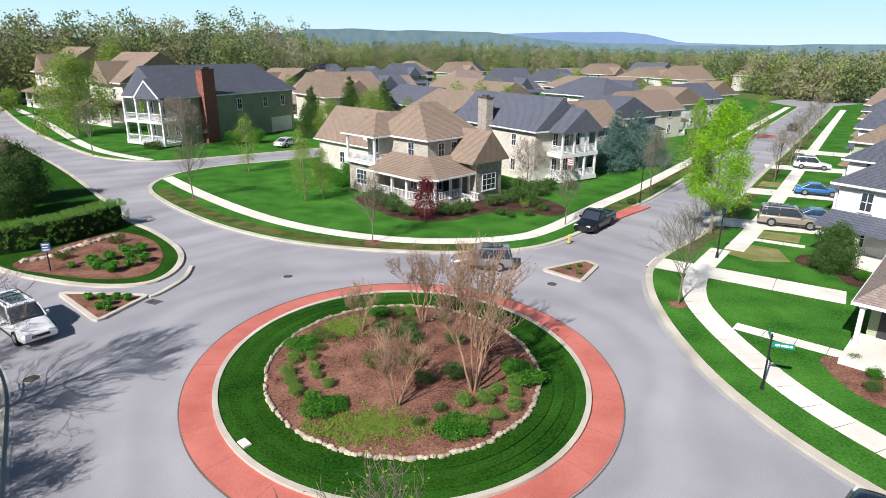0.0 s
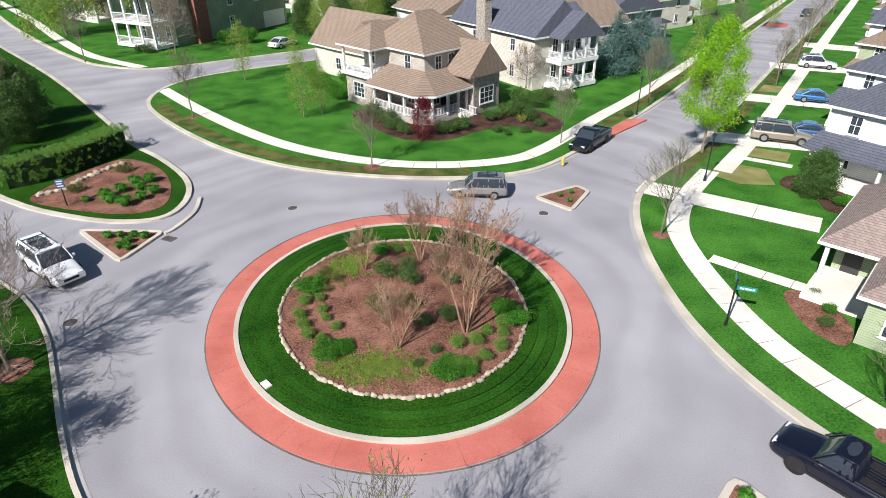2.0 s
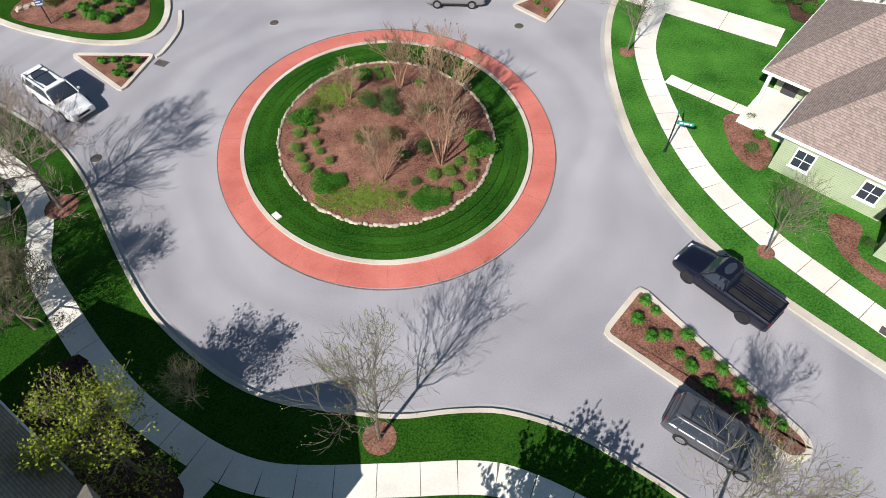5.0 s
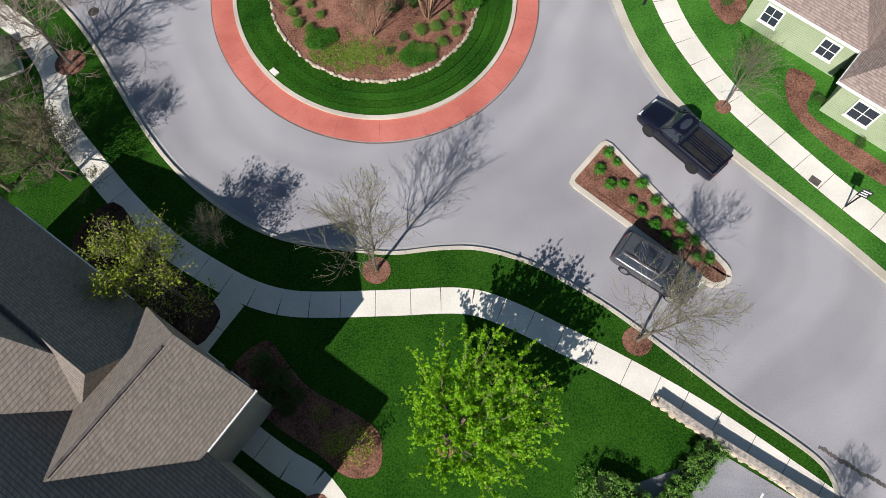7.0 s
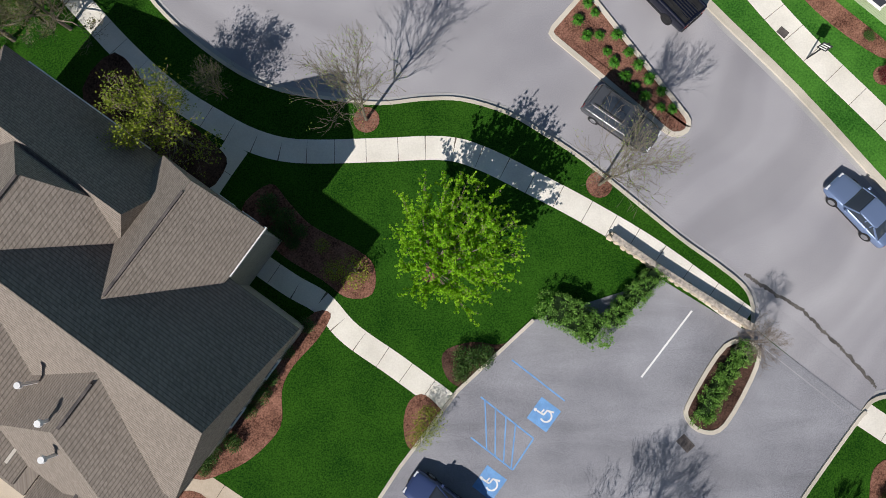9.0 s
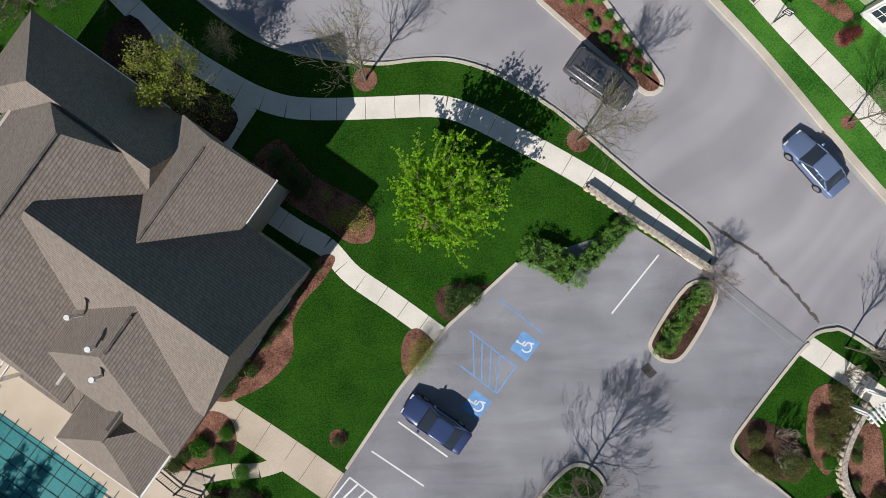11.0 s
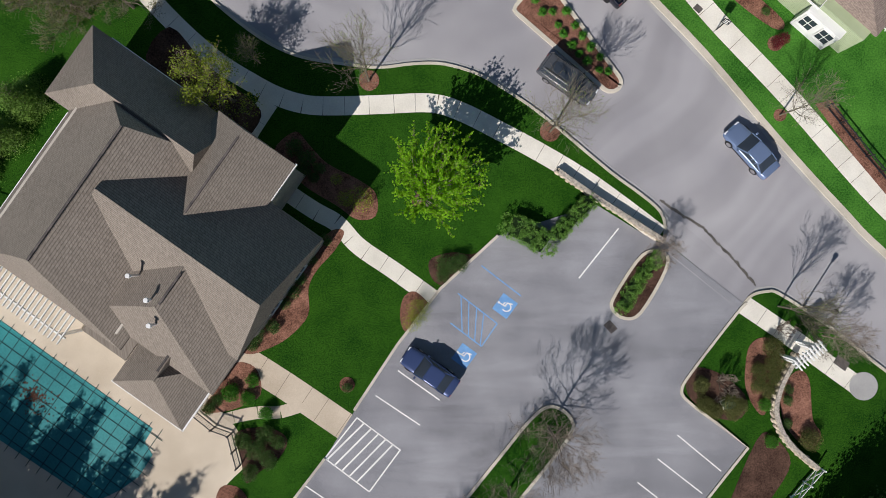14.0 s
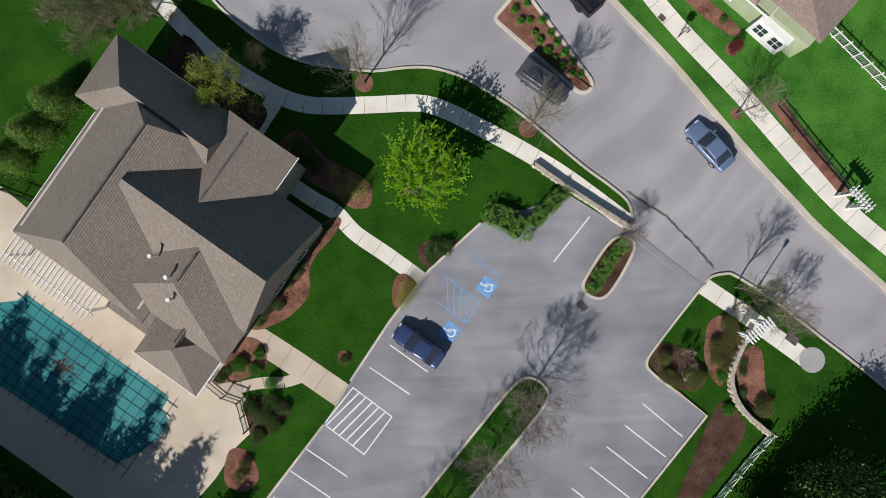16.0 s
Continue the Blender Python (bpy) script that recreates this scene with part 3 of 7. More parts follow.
rng = random.Random(31)
stain = spline([(20.7, -1.7), (22.4, -2.9), (23.9, -3.9), (25.2, -5.3), (26.4, -6.6), (28.0, -8.6)], 22)
edges = [[bm.verts.new((x + k * rng.uniform(.01, .13) + .05 * math.sin(9 * y), y + k * rng.uniform(.01, .13), 0.0105)) for x, y in stain] for k in (-1, 1)]
for i in range(len(stain) - 1):
    bm.faces.new((edges[0][i], edges[1][i], edges[1][i + 1], edges[0][i + 1]))
tagged(part("gutter_stain", bm, surface("damp_asphalt", (0.06, 0.055, 0.05), (0.16, 0.145, 0.13), 4.0, 0.7, 0.2, 14.0)), label="dark damp stain across the car park entry", kind="structure")
for line in ([(-18, -36.5), (-11.1, -27.4), (-6, -21.1)], [(-3.6, -17.4), (-0.1, -12.4), (3.4, -8.1), (8.0, -4.1)], spline([(27.1, -9.9), (26.3, -10.7), (22.8, -15), (21.9, -16.5), (22.5, -17.5), (24.5, -19.1)]) + [(26.9, -21.1), (14, -36.5)]):
    bm = bmesh.new()
    ribbon(bm, line, 0.1, 0.1, 0.0, LOTZ + 0.12)
    tagged(part("kerb_lot", bm, KERB), label="pale concrete kerb round the car park", kind="structure")


def marking(name, a, b, w=0.11, mat=None, z=LOTZ + 0.004):
    bm = bmesh.new()
    d = Vector((b[0] - a[0], b[1] - a[1], 0)).normalized()
    n = Vector((-d.y, d.x, 0)) * w / 2
    A, B = Vector((*a, z)), Vector((*b, z))
    bm.faces.new([bm.verts.new(v) for v in (A - n, B - n, B + n, A + n)])
    return tagged(part(name, bm, mat or WHITE), label="painted stall line on the asphalt" if mat is None else "blue painted line on the asphalt", kind="structure")


for a, b in (((14.2, -7.6), (17.4, -3.8)), ((-0.1, -14.4), (3.1, -16.8)), ((-1.9, -16.3), (1.5, -18.7)), ((-7.6, -23.2), (-4.1, -25.7)), ((-9, -25.1), (-5.6, -27.5)), ((-10.6, -27.3), (-7.2, -29.8)), ((-12.2, -29.4), (-8.8, -31.9)),
             ((21.5, -20), (24.8, -22.9)), ((19.9, -21.8), (23.3, -24.6)), ((18.3, -23.6), (21.7, -26.4)), ((16.8, -25.3), (20.2, -28.1)), ((15.2, -27.1), (18.6, -29.9)), ((13.6, -28.9), (17, -31.7)),
             ((-3.4, -18), (-0.1, -20.6)), ((-0.1, -20.6), (-2.6, -23.8)), ((-2.6, -23.8), (-6, -21.1)), ((-6, -21.1), (-3.4, -18))):
    marking("marking", a, b)
for k in range(1, 6):
    f = k / 6
    a, b = Vector((-3.4, -18)).lerp(Vector((-0.1, -20.6)), f), Vector((-6, -21.1)).lerp(Vector((-2.6, -23.8)), max(0.0, f - 0.12))
    marking("marking", tuple(a), tuple(b), 0.13)
for a, b in (((6.65, -6.4), (9.66, -8.85)), ((4.75, -8.5), (7.75, -10.95)), ((7.75, -10.95), (6.47, -12.7)), ((4.1, -10.8), (6.47, -12.7))):
    marking("marking", a, b, 0.09, BLUE)
for f in (0.08, 0.28, 0.48, 0.66):
    a, b = Vector((4.75, -8.5)).lerp(Vector((7.75, -10.95)), f), Vector((4.1, -10.8)).lerp(Vector((6.47, -12.7)), min(1.0, f + 0.3))
    marking("marking", tuple(a), tuple(b), 0.08, BLUE)
for cx, cy in ((8.4, -9.6), (5.1, -13.4)):
    m = pose(cx, cy, 0, 0, 0, 52)
    bm = bmesh.new()
    q = [(m @ Vector((sx * 0.75, sy * 0.7, LOTZ + 0.005))) for sx, sy in ((-1, -1), (1, -1), (1, 1), (-1, 1))]
    bm.faces.new([bm.verts.new(v) for v in q])
    sq = tagged(part("marking", bm, BLUE), label="blue painted accessible bay symbol", kind="structure")
    bm = bmesh.new()
    for i in range(14):
        a0, a1 = radians(150 + 17 * i), radians(150 + 17 * (i + 1))
        bm.faces.new([bm.verts.new(m @ Vector((r * math.cos(a), r * math.sin(a) - 0.15, LOTZ + 0.01))) for r, a in ((0.28, a0), (0.38, a0), (0.38, a1), (0.28, a1))])
    for (x0, y0), (x1, y1) in (((-.05, .45), (-.02, 0.0)), ((-.02, 0.0), (.3, -.02)), ((.3, -.02), (.45, -.42)), ((-.04, .2), (.25, .16))):
        d = Vector((x1 - x0, y1 - y0, 0)).normalized()
        n = Vector((-d.y, d.x, 0)) * 0.05
        bm.faces.new([bm.verts.new(m @ (Vector((x, y, LOTZ + 0.014)) + s * n)) for x, y, s in ((x0, y0, -1), (x1, y1, -1), (x1, y1, 1), (x0, y0, 1))])
    bm.faces.new([bm.verts.new(m @ Vector((-.06 + .1 * math.cos(a), .56 + .1 * math.sin(a), LOTZ + 0.01))) for a in (2 * math.pi * i / 12 for i in range(12))])
    part("symbol", bm, WHITE, sq, "white wheelchair symbol")


def lot_island(pts, bed, label):
    line = spline(pts, 4, True)
    area = sum(line[i - 1][0] * line[i][1] - line[i][0] * line[i - 1][1] for i in range(len(line)))
    line = line if area > 0 else line[::-1]
    bm = bmesh.new()
    ribbon(bm, line, 0.12, 0.12, 0.0, LOTZ + 0.12, True)
    tagged(part("kerb_lot", bm, KERB), label="pale concrete kerb round a planted island", kind="structure")
    slab("island_bed", offset(line, 0.1, True), 0.0, LOTZ + 0.08, bed, label)


lot_island([(10.3, -18.3), (11.8, -17.5), (13.2, -18.4), (13, -20), (9, -24.8), (4.5, -30), (-1, -36), (-4, -35), (1.5, -28.6), (7.5, -21.5)], GRASS, "grass median island in the car park")
lot_island([(19.2, -5.9), (20.9, -5.9), (20.9, -7.2), (18.9, -10.4), (17.6, -10.8), (16.7, -10), (17.0, -8.9)], SOIL, "planted end island of the stall row")
slab("drain_cover", [(16.5, -10.9), (17.1, -11.6), (16.6, -12.0), (16.0, -11.3)], LOTZ - 0.05, LOTZ + 0.006, IRON, "rusty iron storm drain grate")
BEDZ = LAWN + 0.025
slab("mulch_bed", spline([(-5.5, -3.7), (-4.0, -3.4), (-4.7, -4.8), (-6.2, -6.4), (-6.9, -7.8), (-7.0, -9.9), (-8.6, -11.6), (-10.4, -12.5), (-11.7, -12.8), (-12.3, -12.0), (-8.9, -8.0)], 4, True), 0, BEDZ, MULCH, "curving bark mulch bed along the clubhouse")
slab("mulch_bed", spline([(-9.3, 3.0), (-7.6, 4.5), (-6.5, 3.4), (-5.1, 1.9), (-2.6, 0.5), (-1.4, -0.6), (-1.5, -2.3), (-3.0, -2.5), (-4.5, -1.4), (-6.7, 0.0), (-7.8, 1.1)], 4, True), 0, BEDZ, MULCH, "bark mulch bed by the clubhouse porch")
slab("mulch_bed", spline([(2.6, -5.9), (4.3, -5.3), (5.9, -5.5), (7.0, -5.2), (5.5, -6.8), (4.4, -8.0), (2.9, -7.5)], 4, True), 0, BEDZ, SOIL, "dark mulch bed by the car park corner")
slab("mulch_bed", spline([(0.6, -8.6), (1.5, -8.3), (2.7, -9.6), (2.6, -10.6), (1.2, -11.4), (0.4, -11.2), (0.2, -9.8)], 4, True), 0, BEDZ, MULCH, "small bark mulch bed beside the path")
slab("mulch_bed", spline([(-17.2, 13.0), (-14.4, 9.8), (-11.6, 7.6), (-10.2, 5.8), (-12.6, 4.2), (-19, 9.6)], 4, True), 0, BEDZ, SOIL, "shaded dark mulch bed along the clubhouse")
slab("mulch_bed", spline([(22.7, -14.9), (22.4, -16.9), (24.5, -18.7), (26.5, -18.8), (26.8, -17.0), (24.7, -15.2)], 4, True), 0, BEDZ, SOIL, "dark mulch bed at the car park corner")
slab("mulch_bed", spline([(28.5, -12.6), (27.3, -13.2), (26.9, -15.0), (26.9, -16.5), (27.5, -18.0), (28.3, -18.6), (29.0, -16.6), (29.8, -14.7), (29.9, -13.5)], 4, True), 0, BEDZ + 0.004, MULCH, "bark mulch bed outside the curved stone wall")
slab("mulch_bed", spline([(30.8, -15.3), (31.8, -15.9), (32.0, -19.0), (32.6, -20.2), (31.7, -21.4), (29.9, -19.5), (29.6, -17.0)], 4, True), 0, BEDZ, MULCH, "bark mulch bed inside the curved stone wall")
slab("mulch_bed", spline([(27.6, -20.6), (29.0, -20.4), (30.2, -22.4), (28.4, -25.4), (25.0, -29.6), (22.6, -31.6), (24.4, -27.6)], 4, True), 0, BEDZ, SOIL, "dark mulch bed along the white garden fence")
slab("mulch_bed", spline([(-14.4, -15.5), (-13.6, -13.9), (-12.3, -13.4), (-11.1, -14.1), (-10.9, -16.0), (-12.5, -16.9), (-14.2, -17.3), (-15.5, -17.1)], 4, True), 0, BEDZ, MULCH, "bark mulch bed by the pool gate")
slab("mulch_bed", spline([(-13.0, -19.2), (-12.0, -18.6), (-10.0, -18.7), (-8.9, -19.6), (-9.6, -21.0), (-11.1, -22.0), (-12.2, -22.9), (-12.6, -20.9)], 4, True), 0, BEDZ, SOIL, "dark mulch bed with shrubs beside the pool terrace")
slab("mulch_bed", spline([(-14.3, -23.2), (-12.6, -23.4), (-11.8, -25.6), (-13.2, -26.8), (-14.8, -25.9)], 4, True), 0, BEDZ, MULCH, "round bark mulch bed below the pool terrace")
pavement("garden_path", fine([(-15.0, -18.2), (-13.0, -17.7), (-11.2, -17.4), (-9.4, -17.4), (-7.6, -16.9)], 0.6), 1.0, "curved tan concrete path to the pool gate", z=PAVE - 0.010, mat=TANWALK)
slab("mulch_bed", [(32.9, 5.4), (35.8, 1.2), (38.8, -2.6), (39.6, -2.1), (36.9, 1.5), (34.2, 5.7)], 0, BEDZ, MULCH, "narrow bark mulch strip under the picket fence")
slab("mulch_bed", spline([(20.6, 29.6), (22.4, 29.4), (22.8, 26.4), (21.4, 24.6), (20.3, 26.2)], 4, True), 0, BEDZ, MULCH, "bark mulch bed before the green house porch")
slab("mulch_bed", spline([(24.3, 21.0), (25.8, 20.0), (24.8, 17.8), (27.5, 15.0), (30.6, 12.0), (29.8, 11.4), (26.2, 14.4), (23.8, 18)], 4, True), 0, BEDZ, MULCH, "narrow bark mulch bed along the green house")
slab("mulch_bed", spline([(28.2, 45.6), (30.2, 47.6), (32.4, 45.0), (31.4, 40.4), (29.4, 40.6), (29.6, 43)], 4, True), 0, BEDZ, SOIL, "dark mulch bed round the holly bush")
slab("mulch_bed", spline([(-10, 66.5), (-7, 61.2), (-3.8, 57.6), (0.5, 57.2), (4.6, 60.4), (8, 61.4), (11, 59.2), (13.2, 62.4), (10, 68), (4, 66), (-6, 70)], 4, True), 0, BEDZ, SOIL, "dark mulch bed with shrubs round the porch house")
for x, y, r in ((-1.7, 8.3, .8), (12.3, 3.9, .8), (30.16, 4.63, .5), (-6.1, 50.0, .8), (-27.7, 65.4, .7), (15.6, 37, .6), (-21.6, 23.0, 1.0), (1.9, -1.2, .5), (29.95, 10.2, .6), (-4.1, -15.4, .6), (19.64, 18.34, .5)):
    slab("tree_ring", circle(x, y, r, 20), 0, BEDZ - 0.004, MULCH, "round patch of bark mulch under a tree")

# ---- road fittings ----
def disc_cover(x, y, z, r):
    t = thing("manhole_cover", pose(x, y, z), "round rusty cast-iron manhole cover in the road", "manhole cover", "manhole covers")
    bm = bmesh.new()
    prism(bm, circle(0, 0, r, 28), -0.02, 0.006)
    part("rim", bm, KERB, t, "worn iron rim")
    bm = bmesh.new()
    prism(bm, circle(0, 0, r * 0.88, 28), -0.02, 0.012)
    lid = part("lid", bm, IRON, t, "ribbed iron lid")
    for k in range(-4, 5):
        bm = bmesh.new()
        w = math.sqrt(max(0.0, (r * 0.8) ** 2 - (k * r * 0.18) ** 2))
        box(bm, -w, k * r * 0.18 - 0.015, 0.012, w, k * r * 0.18 + 0.015, 0.02)
        part("rib", bm, IRON, lid)


for x, y in ((-20.9, 27.2), (-11.5, 42.0), (7.9, 40.8)):
    disc_cover(x, y, 0.0, 0.42)
slab("drain_cover", [(-19.5, 37.6), (-18.6, 37.2), (-18.9, 36.6), (-19.8, 37.0)], -0.03, 0.012, IRON, "iron storm drain grate beside the island")
slab("drain_cover", [(24.0, 13.5), (24.45, 13.05), (24.1, 12.7), (23.65, 13.15)], PAVE - 0.05, PAVE + 0.008, IRON, "small dark drain grate in the pavement")
slab("drain_cover", [(34.1, -14.1), (35.0, -14.8), (34.6, -15.4), (33.7, -14.7)], LAWN - 0.05, PAVE + 0.008, IRON, "square iron drain cover in a concrete frame")
slab("valve_box", [(-8.7, 21.9), (-8.3, 21.5), (-8.05, 21.75), (-8.45, 22.15)], 0.05, 0.2, CONCRETE, "small pale valve box at the edge of the lawn ring")
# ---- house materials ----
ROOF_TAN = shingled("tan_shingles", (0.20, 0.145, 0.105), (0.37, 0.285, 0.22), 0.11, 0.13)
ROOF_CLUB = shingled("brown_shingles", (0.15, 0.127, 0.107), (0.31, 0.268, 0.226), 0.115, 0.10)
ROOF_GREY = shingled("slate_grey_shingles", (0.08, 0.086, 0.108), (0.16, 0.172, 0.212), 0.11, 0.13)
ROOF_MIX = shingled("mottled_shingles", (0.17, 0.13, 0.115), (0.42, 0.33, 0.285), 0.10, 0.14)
SIDE_CREAM = lined("cream_siding", (0.58, 0.54, 0.45), (0.70, 0.66, 0.57), 0.15, scale=2.0, rough=0.6)
SIDE_TAUPE = lined("taupe_siding", (0.40, 0.36, 0.31), (0.52, 0.48, 0.42), 0.15, scale=2.0, rough=0.6)
SIDE_GREEN = lined("sage_siding", (0.30, 0.36, 0.22), (0.39, 0.45, 0.29), 0.15, scale=2.0, rough=0.6)
SIDE_OLIVE = lined("olive_siding", (0.25, 0.275, 0.19), (0.33, 0.355, 0.25), 0.15, scale=2.0, rough=0.6)
SIDE_WHITE = lined("white_siding", (0.66, 0.67, 0.66), (0.78, 0.79, 0.78), 0.15, scale=2.0, rough=0.55)
SIDE_BLUE = lined("blue_siding", (0.06, 0.11, 0.30), (0.10, 0.17, 0.40), 0.15, scale=2.0, rough=0.6)
SIDE_SLATE = lined("slate_siding", (0.22, 0.235, 0.26), (0.30, 0.315, 0.34), 0.15, scale=2.0, rough=0.6)
BRICK = lined("red_brick", (0.20, 0.075, 0.055), (0.36, 0.145, 0.105), 0.075, scale=14.0)
STONEWALL = surface("stone_cladding", (0.22, 0.20, 0.18), (0.55, 0.48, 0.40), 14.0, 0.9, 0.9, 7.0, contrast=1.0)
DARKDOOR = surface("dark_door", (0.03, 0.03, 0.035), (0.06, 0.06, 0.065), 4.0, 0.5, 0.05, 30.0)


def roof_solid(bm, x0, y0, x1, y1, ze, zr, axis="x", h0=0.0, h1=0.0, t=0.2):
    """A gable or hip roof: h0, h1 are the ridge's insets at its two ends."""
    e = [(x0, y0), (x1, y0), (x1, y1), (x0, y1)]
    lo, up = [bm.verts.new((*p, ze - t)) for p in e], [bm.verts.new((*p, ze)) for p in e]
    if axis == "x":
        a, b = bm.verts.new((x0 + h0, (y0 + y1) / 2, zr)), bm.verts.new((x1 - h1, (y0 + y1) / 2, zr))
        fs = [(up[0], up[1], b, a), (up[2], up[3], a, b), (up[3], up[0], a), (up[1], up[2], b)]
    else:
        a, b = bm.verts.new(((x0 + x1) / 2, y0 + h0, zr)), bm.verts.new(((x0 + x1) / 2, y1 - h1, zr))
        fs = [(up[1], up[2], b, a), (up[3], up[0], a, b), (up[0], up[1], a), (up[2], up[3], b)]
    for f in fs:
        bm.faces.new(f)
    bm.faces.new(lo[::-1])
    for i in range(4):
        bm.faces.new((lo[i], lo[(i + 1) % 4], up[(i + 1) % 4], up[i]))


def roof(parent, mat, *a, **k):
    bm = bmesh.new()
    roof_solid(bm, *a, **k)
    return part("roof", bm, mat, parent)


def fascia(parent, x0, y0, x1, y1, ze, mat=None):
    """White gutter boards round the eaves."""
    bm = bmesh.new()
    for q in ((x0 - .06, y0 - .06, x1 + .06, y0 - .005), (x0 - .06, y1 + .005, x1 + .06, y1 + .06), (x0 - .06, y0 - .005, x0 - .005, y1 + .005), (x1 + .005, y0 - .005, x1 + .06, y1 + .005)):
        box(bm, q[0], q[1], ze - 0.22, q[2], q[3], ze - 0.03)
    return part("gutter", bm, mat or WHITE, parent, "white eaves gutter")


def walls(parent, mat, x0, y0, x1, y1, z0, z1):
    bm = bmesh.new()
    box(bm, x0, y0, z0, x1, y1, z1)
    return part("wall", bm, mat, parent)


def gable_wall(parent, mat, a, b, z0, zp, axis, at, side, trim=True):
    """The triangle under a gable: a..b along the wall, at: its plane, side: -1 or 1, the way it faces."""
    def put(u, w, z):
        return (u, w, z) if axis == "x" else (w, u, z)
    bm = bmesh.new()
    m = (a + b) / 2
    t = [(a, z0), (b, z0), (m, zp)]
    f = [bm.verts.new(put(u, at + side * 0.03, z)) for u, z in t]
    g = [bm.verts.new(put(u, at - side * 0.15, z)) for u, z in t]
    bm.faces.new(f), bm.faces.new(g[::-1])
    for i in range(3):
        bm.faces.new((f[i], f[(i + 1) % 3], g[(i + 1) % 3], g[i]))
    part("gable", bm, mat, parent)
    if trim:
        for u0 in (a, b):
            bm = bmesh.new()
            d = 0.22
            q = [(u0, z0 - 0.05), (m, zp - 0.05), (m, zp + d * 0.9), (u0 + (u0 - m) * 0.06, z0 + d * 0.6)]
            f = [bm.verts.new(put(u, at + side * 0.36, z)) for u, z in q]
            g = [bm.verts.new(put(u, at + side * 0.24, z)) for u, z in q]
            bm.faces.new(f), bm.faces.new(g[::-1])
            for i in range(4):
                bm.faces.new((f[i], f[(i + 1) % 4], g[(i + 1) % 4], g[i]))
            part("rake_board", bm, WHITE, parent, "white rake board")


WINDOW_PARTS = {}


def window(parent, x, y, z, w, h, rz=0, cols=2, rows=2):
    """A framed window; its outer face looks along local -y turned by rz. Alike windows share their meshes."""
    key, f = (w, h, cols, rows), 0.1
    if key not in WINDOW_PARTS:
        def mesh(*boxes):
            bm = bmesh.new()
            for q in boxes:
                box(bm, *q)
            return bm
        bm = bmesh.new()
        o, i = [(-w / 2, 0), (w / 2, 0), (w / 2, h), (-w / 2, h)], [(-w / 2 + f, f), (w / 2 - f, f), (w / 2 - f, h - f), (-w / 2 + f, h - f)]
        R4 = [[bm.verts.new((u, yy, v)) for u, v in ring] for ring, yy in ((o, 0.02), (o, -0.07), (i, -0.07), (i, 0.02))]
        for r, q in zip(R4, R4[1:]):
            for k in range(4):
                bm.faces.new((r[k], r[(k + 1) % 4], q[(k + 1) % 4], q[k]))
        made = [("window", finish("window", bm, WHITE).data)]
        made.append(("pane", finish("pane", mesh((-w / 2 + f, -0.03, f, w / 2 - f, -0.01, h - f)), GLASS).data))
        made.append(("sill", finish("sill", mesh((-w / 2 - 0.06, -0.11, -0.07, w / 2 + 0.06, 0.0, 0.0)), WHITE).data))
        for k in range(1, cols):
            u = -w / 2 + k * w / cols
            made.append(("muntin", finish("muntin", mesh((u - 0.025, -0.05, f, u + 0.025, -0.03, h - f)), WHITE).data))
        for k in range(1, rows):
            u = k * h / rows
            made.append(("muntin", finish("muntin", mesh((-w / 2 + f, -0.056, u - 0.025, w / 2 - f, -0.034, u + 0.025)), WHITE).data))
        for ob in [o2 for o2 in scene.objects if o2.data in [d for _, d in made]]:
            bpy.data.objects.remove(ob)
        WINDOW_PARTS[key] = made
    made = WINDOW_PARTS[key]
    ob = tagged(new("window", made[0][1]), label="white-framed sash window")
    ob.parent, ob.matrix_basis = parent, pose(x, y, z, 0, 0, rz)
    for nm, data in made[1:]:
        new(nm, data).parent = ob
    return ob


def posts(parent, pts, z0, z1, s=0.24):
    for x, y in pts:
        bm = bmesh.new()
        box(bm, x - s / 2, y - s / 2, z0, x + s / 2, y + s / 2, z1)
        box(bm, x - s * .7, y - s * .7, z0, x + s * .7, y + s * .7, z0 + 0.2)
        box(bm, x - s * .7, y - s * .7, z1 - 0.18, x + s * .7, y + s * .7, z1)
        part("post", bm, WHITE, parent)


def railing(parent, a, b, z, h=0.95, step=0.22):
    bm = bmesh.new()
    A, B = Vector((*a, 0)), Vector((*b, 0))
    L = (B - A).length
    m = Matrix.Translation((*a, z)) @ Matrix.Rotation(math.atan2(B.y - A.y, B.x - A.x), 4, "Z")
    box(bm, 0, -0.05, h - 0.08, L, 0.05, h, m)
    box(bm, 0, -0.04, 0.1, L, 0.04, 0.17, m)
    for i in range(1, int(L / step)):
        box(bm, i * step - 0.025, -0.025, 0.17, i * step + 0.025, 0.025, h - 0.08, m)
    part("railing", bm, WHITE, parent, "white porch railing")


def chimney(parent, mat, x, y, w, d, z0, z1):
    bm = bmesh.new()
    box(bm, x - w / 2, y - d / 2, z0, x + w / 2, y + d / 2, z1)
    c = part("chimney", bm, mat, parent)
    bm = bmesh.new()
    box(bm, x - w / 2 - .08, y - d / 2 - .08, z1, x + w / 2 + .08, y + d / 2 + .08, z1 + .15)
    box(bm, x - w / 4, y - d / 4, z1 + .15, x + w / 4, y + d / 4, z1 + .4)
    part("chimney_cap", bm, IRON, c)


def steps(parent, x, y, w, z1, n, rz=0):
    bm = bmesh.new()
    for i in range(n):
        box(bm, -w / 2, -0.3 * (n - i), 0, w / 2, -0.3 * (n - i - 1), z1 * (i + 1) / (n + 1))
    ob = part("steps", bm, CONCRETE, parent, "concrete porch steps")
    ob.matrix_basis = pose(x, y, 0, 0, 0, rz)


